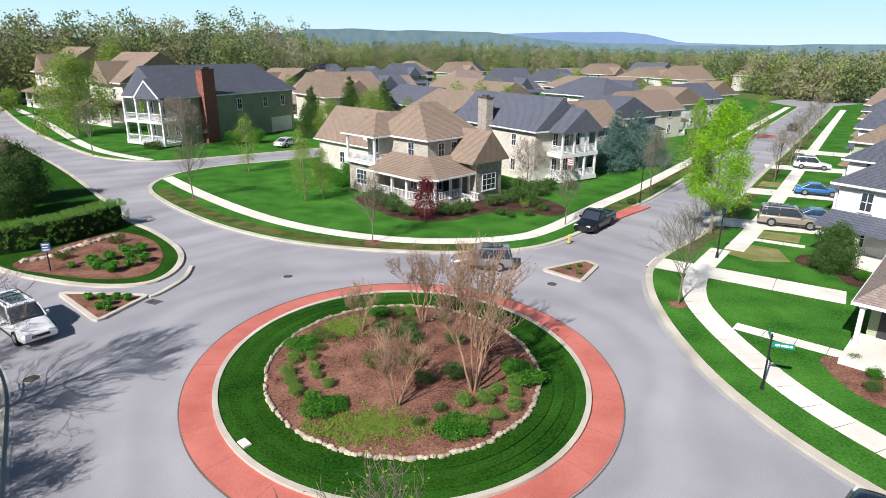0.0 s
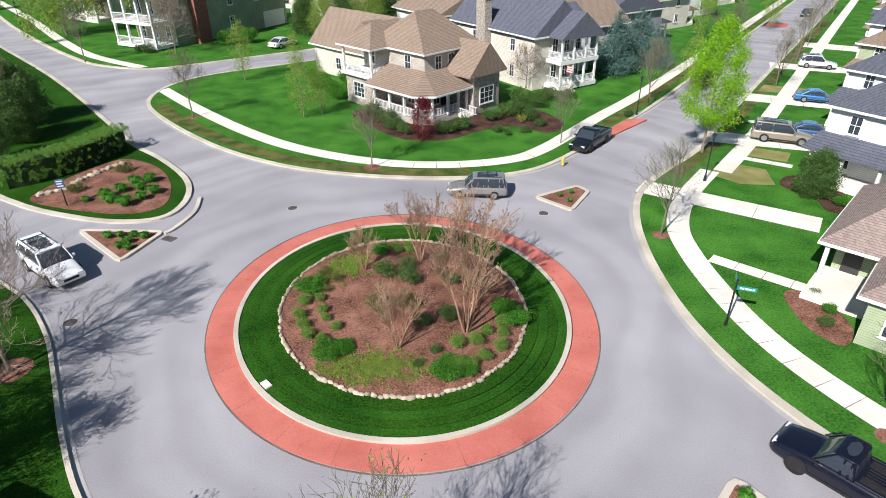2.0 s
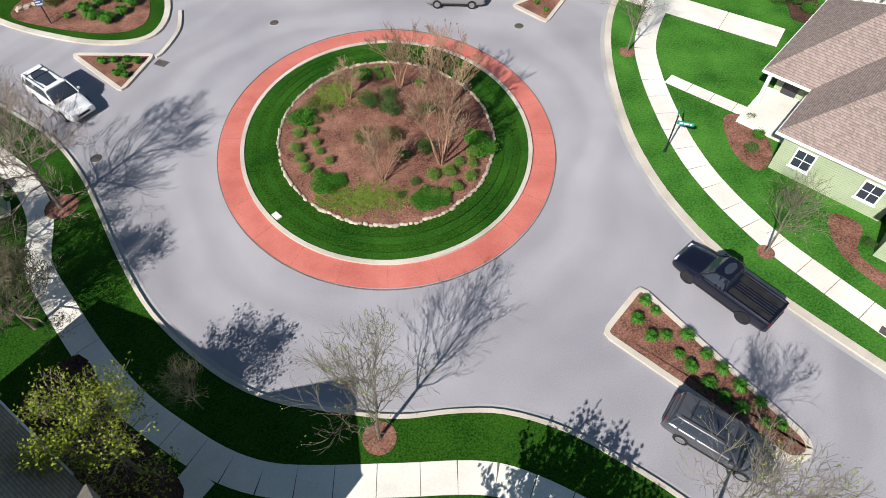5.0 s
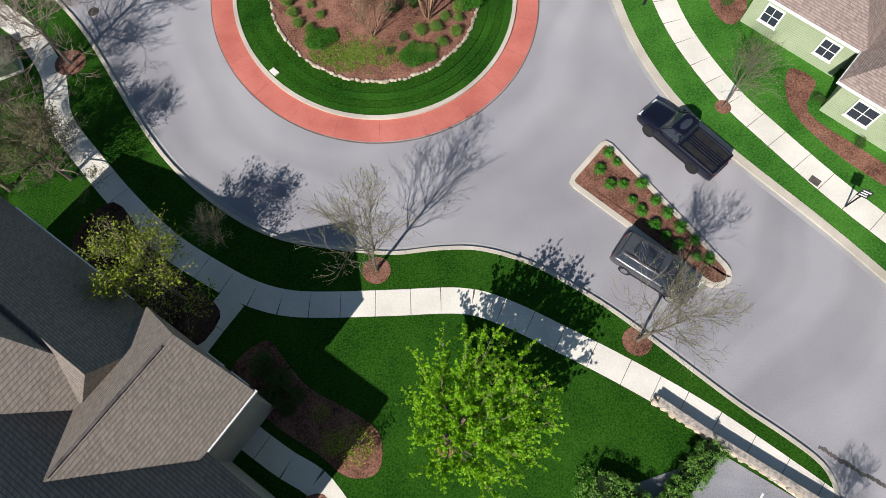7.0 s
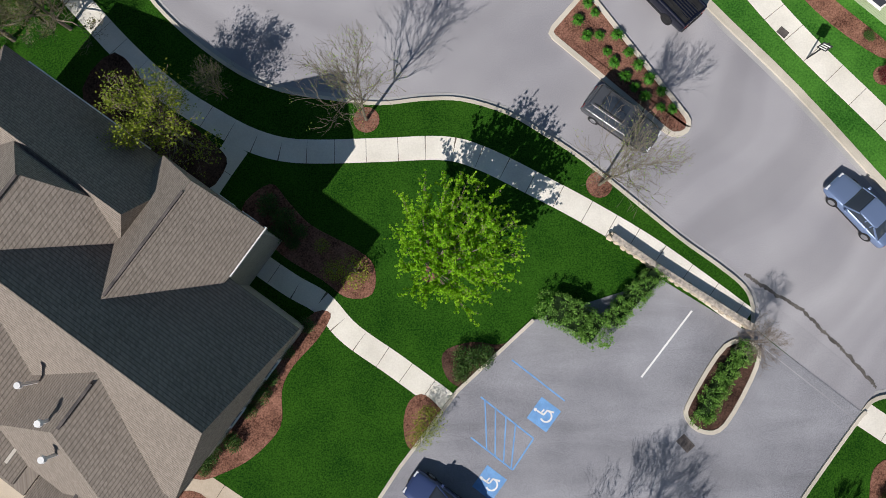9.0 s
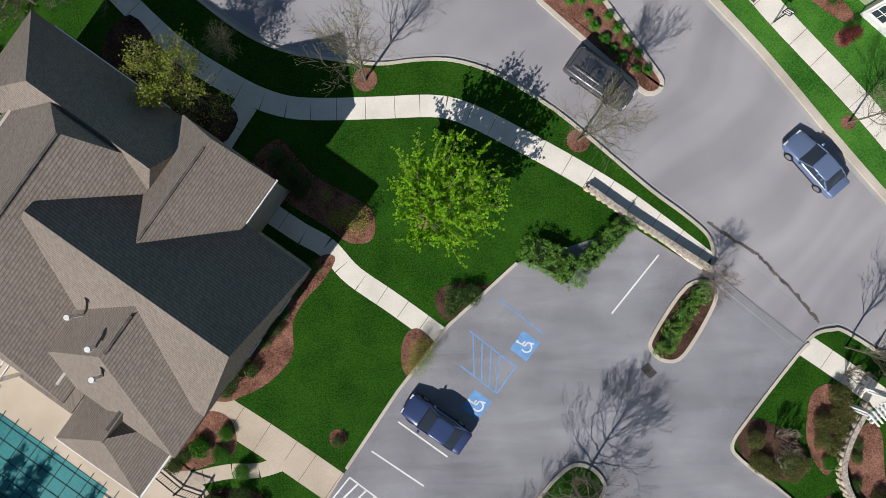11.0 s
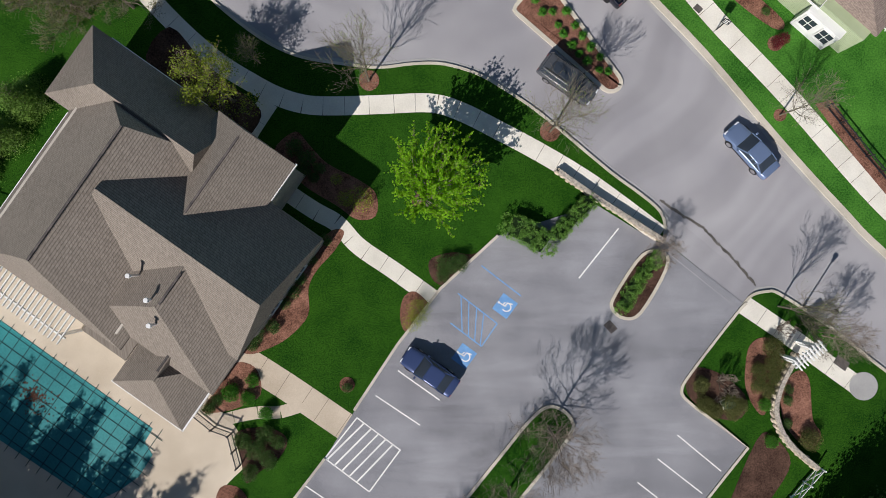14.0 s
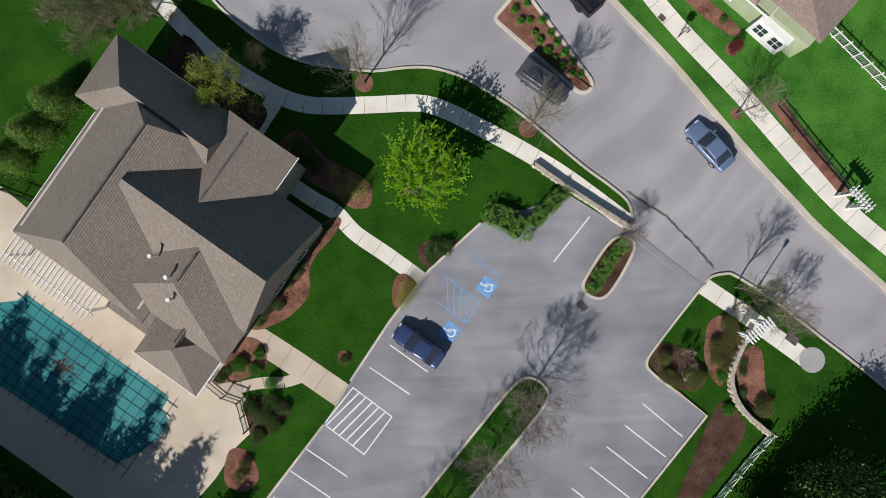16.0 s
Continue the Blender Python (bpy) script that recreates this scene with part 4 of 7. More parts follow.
# ---- clubhouse by the pool ----
CLUB = thing("clubhouse", pose(0, 0, LAWN, 0, 0, -36.87), "brown-shingled clubhouse with many gables beside the pool", "clubhouse")

for x0, y0, x1, y1, z1 in ((-20.4, -19.6, -9, -6, 5.6), (-22.5, -8.3, -12, -3.8, 4.8), (-11.5, -10, -6.1, -3.3, 5.6), (-14, -15.6, -1.9, -6.6, 5.4), (-11.4, -18.3, -2.2, -12, 4.8), (-7.6, -22.6, -2.6, -17.9, 3.1)):
    walls(CLUB, SIDE_TAUPE, x0, y0, x1, y1, 0, z1)
roof(CLUB, ROOF_CLUB, -21, -20.6, -8.4, -5.0, 5.0, 9.9, axis="y", h0=3.4, h1=2.0)
roof(CLUB, ROOF_CLUB, -23.2, -9.0, -10.6, -3.1, 4.9, 8.3, axis="x", h0=4.6)
roof(CLUB, ROOF_CLUB, -12.1, -10.8, -5.6, -2.88, 5.7, 8.5, axis="y")
roof(CLUB, ROOF_CLUB, -15.4, -16.3, -1.2, -6.0, 5.4, 9.8, axis="x", h0=1.6)
roof(CLUB, ROOF_CLUB, -12.3, -19.5, -1.3, -11.4, 4.9, 9.0, axis="y", h0=4.2)
roof(CLUB, ROOF_CLUB, -8.2, -23.6, -1.95, -17.8, 3.2, 5.7, axis="y", h0=2.95, h1=2.7)
bm = bmesh.new()
lean = [[bm.verts.new((u, v, z)) for u, z in ((-8.2, 3.0), (-8.2, 3.2), (-5.0, 5.75), (-5.0, 3.0))] for v in (-20.75, -15.6)]
for i in range(4):
    bm.faces.new((lean[0][i], lean[0][(i + 1) % 4], lean[1][(i + 1) % 4], lean[1][i]))
bm.faces.new(lean[0][::-1]), bm.faces.new(lean[1])
part("roof", bm, ROOF_CLUB, CLUB, "low lean-to roof behind the porch")
bm = bmesh.new()
box(bm, -12.1, -21.8, 3.1, -8.25, -18.5, 3.3)
part("roof", bm, ROOF_CLUB, CLUB, "flat brown roof strip")
walls(CLUB, SIDE_TAUPE, -11.8, -20.6, -8.6, -18, 0, 3.1)
gable_wall(CLUB, SIDE_TAUPE, -11.6, -6.1, 5.5, 8.15, "x", -3.25, 1)
gable_wall(CLUB, SIDE_TAUPE, -15.8, -6.5, 5.2, 9.5, "y", -1.85, 1)
for x0, y0, x1, y1, z in ((-21, -20.6, -20.96, -9.2, 5.0), (-1.9, -23.6, -1.9, -17.5, 3.2), (-8.2, -23.6, -1.95, -23.6, 3.2), (-5.6, -5.8, -5.6, -2.88, 5.7), (-21.5, -3.1, -13.4, -3.1, 4.9)):
    bm = bmesh.new()
    box(bm, x0 - .07, y0 - .07, z - 0.14, x1 + .07, y1 + .07, z - 0.02)
    part("gutter", bm, WHITE, CLUB, "white eaves gutter")
for x, y, z in ((-9.6, -14.9, 7.6), (-7.4, -15.2, 8.5), (-6.5, -16.6, 8.0)):
    bm = bmesh.new()
    cone(bm, (x, y, z - 0.6), (x, y, z + 0.65), 0.09, 0.09)
    cone(bm, (x, y, z + 0.65), (x, y, z + 0.8), 0.19, 0.16)
    part("vent_pipe", bm, WHITE, CLUB, "white roof vent pipe")
for x, y, rz in ((-8.2, -2.8 - .55, 180), (-9.9, -3.35, 180)):
    window(CLUB, x, -3.28, 1.0, 1.1, 1.7, 180)
window(CLUB, -1.88, -9.5, 1.0, 1.3, 1.7, 90), window(CLUB, -1.88, -12.8, 1.0, 1.3, 1.7, 90), window(CLUB, -1.82, -11.2, 6.4, 0.9, 1.4, 90)
for y in (-18.6, -20.2, -21.8):
    window(CLUB, -2.58, y, 0.9, 0.9, 1.5, 90)
for y in (-9.5, -12, -14.5, -17):
    window(CLUB, -20.42, y, 1.0, 1.2, 1.7, 270)
for q in ((-14.68, -17.2, 9.86, -14.54, -7.0, 9.95), (-8.92, -9.4, 8.46, -8.78, -3.5, 8.55), (-6.72, -15.0, 8.96, -6.58, -12.6, 9.05), (-5.3, -20.0, 5.62, -5.14, -18.2, 5.72)):
    bm = bmesh.new()
    box(bm, *q)
    part("ridge_vent", bm, IRON, CLUB, "dark ridge vent")

# pergola beside the pool
def pergola(m, w, d, h, n, label, ext=0.5):
    t = thing("pergola", m, label, "pergola")
    for x in (0.1, w - 0.1):
        for y in (0.1, d - 0.1):
            bm = bmesh.new()
            box(bm, x - .1, y - .1, 0, x + .1, y + .1, h)
            part("post", bm, WHITE, t)
    for y in (0.1, d - 0.1):
        bm = bmesh.new()
        box(bm, -.4, y - .06, h, w + .4, y + .06, h + .22)
        part("beam", bm, WHITE, t)
    for i in range(n):
        x = -.2 + (w + .4) * i / (n - 1)
        bm = bmesh.new()
        box(bm, x - .04, -ext, h + .22, x + .04, d + ext, h + .38)
        part("slat", bm, WHITE, t)
    return t


R = pose(0, 0, 0, 0, 0, -36.87)
pergola(R @ pose(-21.6, -23.4, LAWN), 8.2, 2.3, 2.6, 22, "white wooden pergola along the pool terrace")
pergola(pose(29.75, -14.35, LAWN, 0, 0, 37), 1.9, 0.5, 2.4, 9, "small white arbour over the garden path", 0.25)
pergola(pose(39.6, -3.6, LAWN, 0, 0, 128), 1.6, 0.5, 2.3, 7, "small white arbour beside the pavement", 0.25)

# pool and terrace
DECK = surface("terrace_concrete", (0.50, 0.42, 0.32), (0.68, 0.59, 0.47), 1.0, 0.9, 0.2, 30.0)
slab("pool_terrace", [tuple((R @ Vector((u, v, 0)))[:2]) for u, v in ((-34, -19.5), (-20, -20.5), (-12, -20.5), (-8.5, -18), (-2.2, -18.5), (-0.6, -22.5), (0.6, -22.5), (2.8, -23.4), (3.2, -24.4), (2.8, -26.4), (2.9, -29.9), (2.0, -38.4), (-38, -38.4))], 0, LAWN + 0.015, DECK, "tan concrete pool terrace")
WATER = surface("pool_cover", (0.012, 0.15, 0.165), (0.035, 0.27, 0.275), 0.5, 0.55, 0.25, 6.0)
POOL = thing("pool", R @ pose(0, 0, LAWN + 0.016), "swimming pool under a teal mesh safety cover", "pool")
pl = [(-34, -34.3), (-17, -34.2), (-4.9, -33.8), (-3.8, -31.8), (-3.2, -30.1), (-3.3, -28.1), (-4.4, -27.6), (-4.5, -26.4), (-19.9, -26.4), (-20.2, -27.3), (-21.3, -28.3), (-24, -28.6), (-34, -28.6)]
bm = bmesh.new()
prism(bm, pl, -0.1, 0.03)
cover = part("cover", bm, WATER, POOL, "teal mesh pool cover")
LINE = surface("cover_strap", (0.005, 0.03, 0.035), (0.012, 0.06, 0.065), 4, 0.7, 0.0, 20)
for k in range(30):
    x = -33.4 + k * 1.02
    bm = bmesh.new()
    y1 = -26.4 if x > -19.9 else -28.6
    box(bm, x - .03, -34.2 - .4, .031, x + .03, y1 + .4, .04)
    part("strap", bm, LINE, cover)
for k in range(8):
    y = -33.6 + k * 0.98
    bm = bmesh.new()
    box(bm, -34 if y < -28.6 else -20.6, y - .03, .041, -2.75 - (1.4 if y < -32.5 else .6 if y < -31 or y > -28 else 0), y + .03, .05)
    part("strap", bm, LINE, cover)
# wind-blown leaves caught in the sagging middle
rng = random.Random(77)
bm = bmesh.new()
for _ in range(260):
    a, r = rng.uniform(0, 6.28), abs(rng.gauss(0, 0.75))
    x, y, w = -13.6 + 1.3 * r * math.cos(a), -29.7 + r * math.sin(a), rng.uniform(.05, .12)
    b = rng.uniform(0, 6.28)
    vs = [bm.verts.new((x + w * math.cos(b + q * 2.1), y + w * math.sin(b + q * 2.1), .056 + .004 * q)) for q in range(3)]
    bm.faces.new(vs)
part("leaf_litter", bm, SOIL, cover, "brown leaf litter on the cover", "stuff")

# ---- the porch house on the corner ----
PH = thing("house", pose(-1.7, 65.2, LAWN, 0, 0, 45), "taupe two-storey corner house with wraparound porch and tan roof", "house")
walls(PH, SIDE_TAUPE, 0, 0, 8.2, 8.2, 0, 6.7)
roof(PH, ROOF_TAN, -0.45, -0.45, 8.7, 9.2, 6.8, 10.3, axis="x", h0=3.2, h1=3.2), fascia(PH, -0.45, -0.45, 8.7, 9.2, 6.8)
# wraparound porch
bm = bmesh.new()
porch = [(-3.0, 6.0), (-3.0, -1.6), (-1.6, -3.0), (3.6, -3.0), (3.6, 0.2), (0.2, 0.2), (0.2, 6.0)]
prism(bm, porch, 0, 0.7)
part("porch_floor", bm, SIDE_TAUPE, PH)
bm = bmesh.new()
out = [(-3.5, 6.2), (-3.5, -1.8), (-1.8, -3.5), (4.0, -3.5)]
inn = [(0, 6.2), (0, 0), (0, 0), (4.0, 0)]
lo = [bm.verts.new((*p, 3.25)) for p in out]
lu = [bm.verts.new((*p, 3.05)) for p in out]
hi = [bm.verts.new((*p, 4.9)) for p in (inn[0], inn[1], inn[3])]
bm.faces.new((lo[0], lo[1], hi[1], hi[0])), bm.faces.new((lo[1], lo[2], hi[1])), bm.faces.new((lo[2], lo[3], hi[2], hi[1]))
for i in range(3):
    bm.faces.new((lo[i], lo[i + 1], lu[i + 1], lu[i]))
ci = [bm.verts.new((*p, 3.05)) for p in ((0, 6.2), (0, 0), (4, 0))]
bm.faces.new((lu[0], lu[1], ci[1], ci[0])), bm.faces.new((lu[1], lu[2], ci[1])), bm.faces.new((lu[2], lu[3], ci[2], ci[1]))
part("porch_roof", bm, ROOF_TAN, PH)
bm = bmesh.new()
ribbon(bm, out, 0.0, 0.08, 3.02, 3.22)
part("gutter", bm, WHITE, PH, "white eaves gutter")
pp = [(-2.9, 5.2), (-2.9, 2.6), (-2.9, 0.2), (-2.8, -1.6), (-1.6, -2.8), (0.6, -2.9), (2.2, -2.9), (3.5, -2.9)]
posts(PH, pp, 0.7, 3.05)
for a, b in zip(pp[:-2], pp[1:-1]):
    railing(PH, a, b, 0.7)
steps(PH, 2.9, -3.0, 1.5, 0.7, 3)
railing(PH, (2.2, -4.4), (2.2, -3.0), 0.15), railing(PH, (3.6, -4.4), (3.6, -3.0), 0.15)
for x, y, z, w, h, rz in ((-0.02, 2.6, 4.7, 1.1, 1.6, 270), (2.0, -0.02, 4.7, 1.0, 1.6, 0), (4.0, -0.02, 4.7, 1.0, 1.6, 0), (-0.02, 2.2, 1.0, 1.2, 1.8, 270), (1.6, -0.02, 1.0, 1.2, 1.8, 0), (6.6, -0.02, 5.2, .6, .9, 0)):
    window(PH, x, y, z, w, h, rz)
bm = bmesh.new()
box(bm, 2.4, -0.08, 0.7, 3.4, 0.02, 2.8)
part("door", bm, DARKDOOR, PH, "dark panelled front door")
# stone-faced gable wing
walls(PH, STONEWALL, 3.9, -3.6, 8.2, 0.4, 0, 4.6)
roof(PH, ROOF_TAN, 2.9, -4.0, 9.0, 3.5, 4.4, 7.6, axis="y")
gable_wall(PH, STONEWALL, 3.4, 8.5, 4.45, 7.2, "x", -3.6, -1)
window(PH, 6.0, -3.63, 1.0, 2.3, 1.9, 0, 3, 3), window(PH, 6.0, -3.66, 4.9, 0.7, 1.2, 0)
# balcony bay
walls(PH, STONEWALL, -2.2, 6.2, 3, 11.2, 0, 3.4)
bm = bmesh.new()
box(bm, -2.7, 5.8, 3.4, 3, 11.5, 3.65)
part("balcony_floor", bm, WHITE, PH)
walls(PH, SIDE_TAUPE, 0.6, 7.6, 3, 11.2, 3.65, 6.7)
posts(PH, [(-2.4, 6.1), (-2.4, 11.1), (0.6, 6.1)], 3.65, 6.7)
railing(PH, (-2.4, 6.1), (-2.4, 11.1), 3.65), railing(PH, (0.6, 6.1), (-2.4, 6.1), 3.65)
roof(PH, ROOF_TAN, -2.9, 5.6, 5, 11.7, 6.8, 9.0, axis="x", h0=2.9, h1=1), fascia(PH, -2.9, 5.6, 5, 11.7, 6.8)
window(PH, -2.22, 8.8, 0.9, 2.0, 1.8, 270, 3, 3)
window(PH, 0.58, 9.6, 4.2, 1.2, 1.9, 270)
# garage wing with dormer
walls(PH, SIDE_CREAM, 4.2, 10, 11.5, 27, 0, 3.9)
roof(PH, ROOF_TAN, 3.7, 9, 12, 27.6, 3.9, 8.2, axis="y"), fascia(PH, 3.7, 9, 12, 27.6, 3.9)
gable_wall(PH, SIDE_CREAM, 4.2, 11.5, 3.7, 7.7, "x", 27.1, 1)
walls(PH, SIDE_CREAM, 4.4, 14.5, 7.5, 17, 3.6, 6.6)
roof(PH, ROOF_TAN, 4.0, 14.1, 8.5, 17.4, 6.5, 7.8, axis="x")
gable_wall(PH, SIDE_CREAM, 14.4, 17.1, 6.4, 7.5, "y", 4.4, -1)
window(PH, 4.38, 15.75, 4.6, .9, 1.4, 270), window(PH, 4.18, 21.5, 1.0, 1.2, 1.6, 270), window(PH, 4.18, 13, 1.0, 1.0, 1.6, 270)

# ---- the white house behind, with its two-storey porch ----
WH = thing("house", pose(11.4, 75.5, LAWN, 0, 0, 34), "cream house with slate roof and two-storey white porch", "house")
walls(WH, SIDE_CREAM, 0, 0, 8, 17, 0, 6.4)
roof(WH, ROOF_GREY, -0.5, -0.5, 8.5, 17.5, 6.5, 10.4, axis="y"), fascia(WH, -0.5, -0.5, 8.5, 17.5, 6.5)
gable_wall(WH, SIDE_CREAM, 0, 8, 6.3, 10.0, "x", 0, -1)
posts(WH, [(2.4, -2.4), (4.4, -2.4), (6.4, -2.4), (8.3, -2.4)], 0.7, 6.3)
for z in (0.45, 3.5):
    bm = bmesh.new()
    box(bm, 2.1, -2.6, z - .25, 8.6, 0.0, z + .25)
    part("porch_floor", bm, WHITE, WH)
    for a, b in (((2.4, -2.4), (4.4, -2.4)), ((4.4, -2.4), (6.4, -2.4)), ((6.4, -2.4), (8.3, -2.4)), ((2.4, 0), (2.4, -2.4))):
        railing(WH, a, b, z + .25)
roof(WH, ROOF_GREY, 1.8, -3.0, 8.9, 2.5, 6.5, 9.2, axis="y")
gable_wall(WH, SIDE_SLATE, 2.2, 8.5, 6.4, 8.8, "x", -2.6, -1)
steps(WH, 3.4, -2.6, 1.4, 0.7, 3)
for y, z in ((4, 1), (4, 4.2), (12, 1), (12, 4.2)):
    window(WH, -0.02, y, z, 1.0, 1.6, 270)
for x in (3.4, 5.4, 7.3):
    for z in (1.0, 4.2):
        window(WH, x, -0.02, z, 1.0, 1.9, 0)
chimney(WH, STONEWALL, -0.55, 9.5, 1.1, 1.9, 0, 9.9)
wing = [walls(WH, SIDE_WHITE, 8, 4, 14, 12, 0, 5.5), roof(WH, ROOF_GREY, 7.6, 3.6, 14.5, 12.4, 5.5, 8.6, axis="x")]

# ---- the olive house with the tall brick chimney ----
GH = thing("house", pose(-44.6, 104.2, LAWN, 0, 0, -28) @ Matrix.Scale(1.22, 4), "olive-sided house with slate roof and white double porch", "house")
walls(GH, SIDE_OLIVE, -8.0, 0.5, 0, 23, 0, 6.6)
roof(GH, ROOF_GREY, -8.5, -2.6, 0.5, 23.5, 6.7, 10.8, axis="y", h1=5), fascia(GH, -8.5, -2.6, 0.5, 23.5, 6.7)
gable_wall(GH, SIDE_CREAM, -8, 0, 6.5, 10.2, "x", -2.2, -1)
roof(GH, ROOF_GREY, -4.9, -3.4, 0.5, 2, 6.7, 9.2, axis="y")
gable_wall(GH, SIDE_CREAM, -4.6, 0.2, 6.6, 8.8, "x", -3.1, -1)
for z in (0.4, 3.4):
    bm = bmesh.new()
    box(bm, -8.0, -3.0, z - .2, 0, 0.5, z + .2)
    part("porch_floor", bm, WHITE, GH)
    gp = [(-7.8, -2.8), (-5.2, -2.8), (-2.6, -2.8), (-0.2, -2.8), (-0.2, 0.2)]
    for a, b in zip(gp, gp[1:]):
        railing(GH, a, b, z + .2)
posts(GH, [(-7.8, -2.8), (-5.2, -2.8), (-2.6, -2.8), (-0.2, -2.8)], 0.6, 6.5, 0.28)
for x in (-6.5, -4, -1.4):
    for z in (0.9, 4.0):
        window(GH, x, 0.48, z, 1.0, 1.9, 0)
chimney(GH, BRICK, 0.5, 4.6, 1.2, 2.2, 0, 10.2)
for y, z in ((11, 4.2), (16.5, 4.2), (20.5, 4.2), (11, 1.0)):
    window(GH, 0.02, y, z, 1.0, 1.7, 90)
bm = bmesh.new()
box(bm, -0.02, 17.6, 0, 0.05, 22.4, 2.4)
part("garage_door", bm, WHITE, GH, "white garage door")

# ---- the green-sided cottage by the eastern pavement ----
CH = thing("house", pose(22.0, 24.9, LAWN, 0, 0, -43), "sage-green cottage with mottled brown shingle roof", "house")
walls(CH, SIDE_GREEN, 0, 0, 6.7, 10, 0, 2.9), walls(CH, SIDE_GREEN, 7.3, -2.7, 20.0, 10, 0, 2.9), walls(CH, WHITE, 15.6, -3.4, 18.8, -2.6, 0, 2.4), walls(CH, SIDE_GREEN, -2.9, 7.0, 2, 14, 0, 2.9), walls(CH, SIDE_GREEN, 6.5, 1, 7.5, 8, 0, 2.9)
roof(CH, ROOF_MIX, -0.5, -0.4, 7.2, 9, 3.0, 6.2, axis="y", h0=3.6), roof(CH, ROOF_MIX, 6.9, -3.1, 14.6, 10, 3.0, 6.4, axis="y", h0=3.8), roof(CH, ROOF_MIX, 13.0, -1.9, 20.5, 10, 3.0, 6.4, axis="y")
gable_wall(CH, SIDE_GREEN, 13.3, 20.2, 2.9, 6.0, "x", -1.5, -1)
roof(CH, ROOF_MIX, -3.6, 4.6, 15, 15.5, 3.0, 6.7, axis="x", h0=4.5)
fascia(CH, -0.5, -0.4, 7.2, 3.8, 3.0), fascia(CH, 6.9, -3.1, 16, 3.0, 3.0), fascia(CH, -3.6, 4.6, -0.5, 15.5, 3.0)
bm = bmesh.new()
box(bm, -3.4, 2.6, 0, 0, 7.0, 0.35)
part("porch_floor", bm, CONCRETE, CH)
posts(CH, [(-3.1, 4.9), (-0.3, 4.9)], 0.35, 2.8)
for x in (1.5, 5.4):
    window(CH, x, -0.03, 0.9, 1.2, 1.4, 0)
for x in (16.4, 18.0):
    window(CH, x, -3.42, 0.7, 1.2, 1.5, 0)
for x in (9.2, 12.2):
    window(CH, x, -2.73, 0.8, 1.5, 1.5, 0)
bm = bmesh.new()
box(bm, -2.4, 6.9, 0.35, -1.4, 7.0, 2.4)
part("door", bm, DARKDOOR, CH, "dark front door")


# ---- further houses of the neighbourhood ----
def cottage(m, w, d, eave, rise, wall_mat, roof_mat, style, label):
    t = thing("house", m, label, "house", "houses of the neighbourhood")
    walls(t, wall_mat, 0, 0, w, d, 0, eave)
    if style == 0:
        roof(t, roof_mat, -.5, -.5, w + .5, d + .5, eave, eave + rise, axis="y")
        gable_wall(t, wall_mat, 0, w, eave - .1, eave + rise - .4, "x", 0, -1), gable_wall(t, wall_mat, 0, w, eave - .1, eave + rise - .4, "x", d, 1)
    elif style == 1:
        roof(t, roof_mat, -.5, -.5, w + .5, d + .5, eave, eave + rise, axis="x")
        gable_wall(t, wall_mat, 0, d, eave - .1, eave + rise - .4, "y", 0, -1), gable_wall(t, wall_mat, 0, d, eave - .1, eave + rise - .4, "y", w, 1)
        roof(t, roof_mat, w * .25, -.9, w * .75, d * .5, eave, eave + rise * .7, axis="y")
        gable_wall(t, SIDE_WHITE, w * .28, w * .72, eave - .1, eave + rise * .6, "x", -.5, -1)
    else:
        roof(t, roof_mat, -.5, -.5, w + .5, d + .5, eave, eave + rise, axis="y", h0=w * .45, h1=w * .45)
    fascia(t, -.5, -.5, w + .5, d + .5, eave)
    bm = bmesh.new()
    box(bm, 0.2, -2.4, 0, w - .2, 0, 0.5)
    part("porch_floor", bm, CONCRETE, t)
    bm = bmesh.new()
    a = [bm.verts.new(p) for p in ((-.3, -2.8, 2.9), (w + .3, -2.8, 2.9), (w + .3, 0.02, 3.7), (-.3, 0.02, 3.7), (-.3, -2.8, 2.75), (w + .3, -2.8, 2.75), (w + .3, 0.02, 2.75), (-.3, 0.02, 2.75))]
    for f in ((0, 1, 2, 3), (7, 6, 5, 4), (0, 4, 5, 1), (1, 5, 6, 2), (2, 6, 7, 3), (3, 7, 4, 0)):
        bm.faces.new([a[i] for i in f])
    part("porch_roof", bm, roof_mat, t)
    posts(t, [(0.4, -2.2), (w / 3, -2.2), (2 * w / 3, -2.2), (w - .4, -2.2)], 0.5, 2.75)
    railing(t, (0.4, -2.2), (w / 3, -2.2), .5, step=.3), railing(t, (2 * w / 3, -2.2), (w - .4, -2.2), .5, step=.3)
    for z in ((1.0, 3.9) if eave > 5 else (1.0,)):
        for x in (w * .25, w * .75):
            window(t, x, -.02, z, 1.0, 1.6, 0)
        for y in (d * .25, d * .6):
            window(t, -.02, y, z, 1.0, 1.6, 270), window(t, w + .02, y, z, 1.0, 1.6, 90)
    return t


D, NN = Vector((0.57, 0.82)), Vector((0.82, -0.57))
WALLS = (SIDE_WHITE, SIDE_CREAM, SIDE_TAUPE, SIDE_BLUE, SIDE_SLATE, SIDE_GREEN)
NAMES = ("white", "cream", "taupe", "blue", "slate-blue", "sage-green")
ROOFS = (ROOF_GREY, ROOF_TAN, ROOF_MIX)
RN = ("slate-grey", "tan", "mottled brown")


def neighbour(x, y, rz, w, d, eave, rise, wi, ri, style, s=1.0):
    cottage(pose(x, y, LAWN, 0, 0, rz) @ Matrix.Scale(s, 4), w, d, eave, rise, WALLS[wi], ROOFS[ri], style, f"{NAMES[wi]} house with {RN[ri]} roof and front porch")


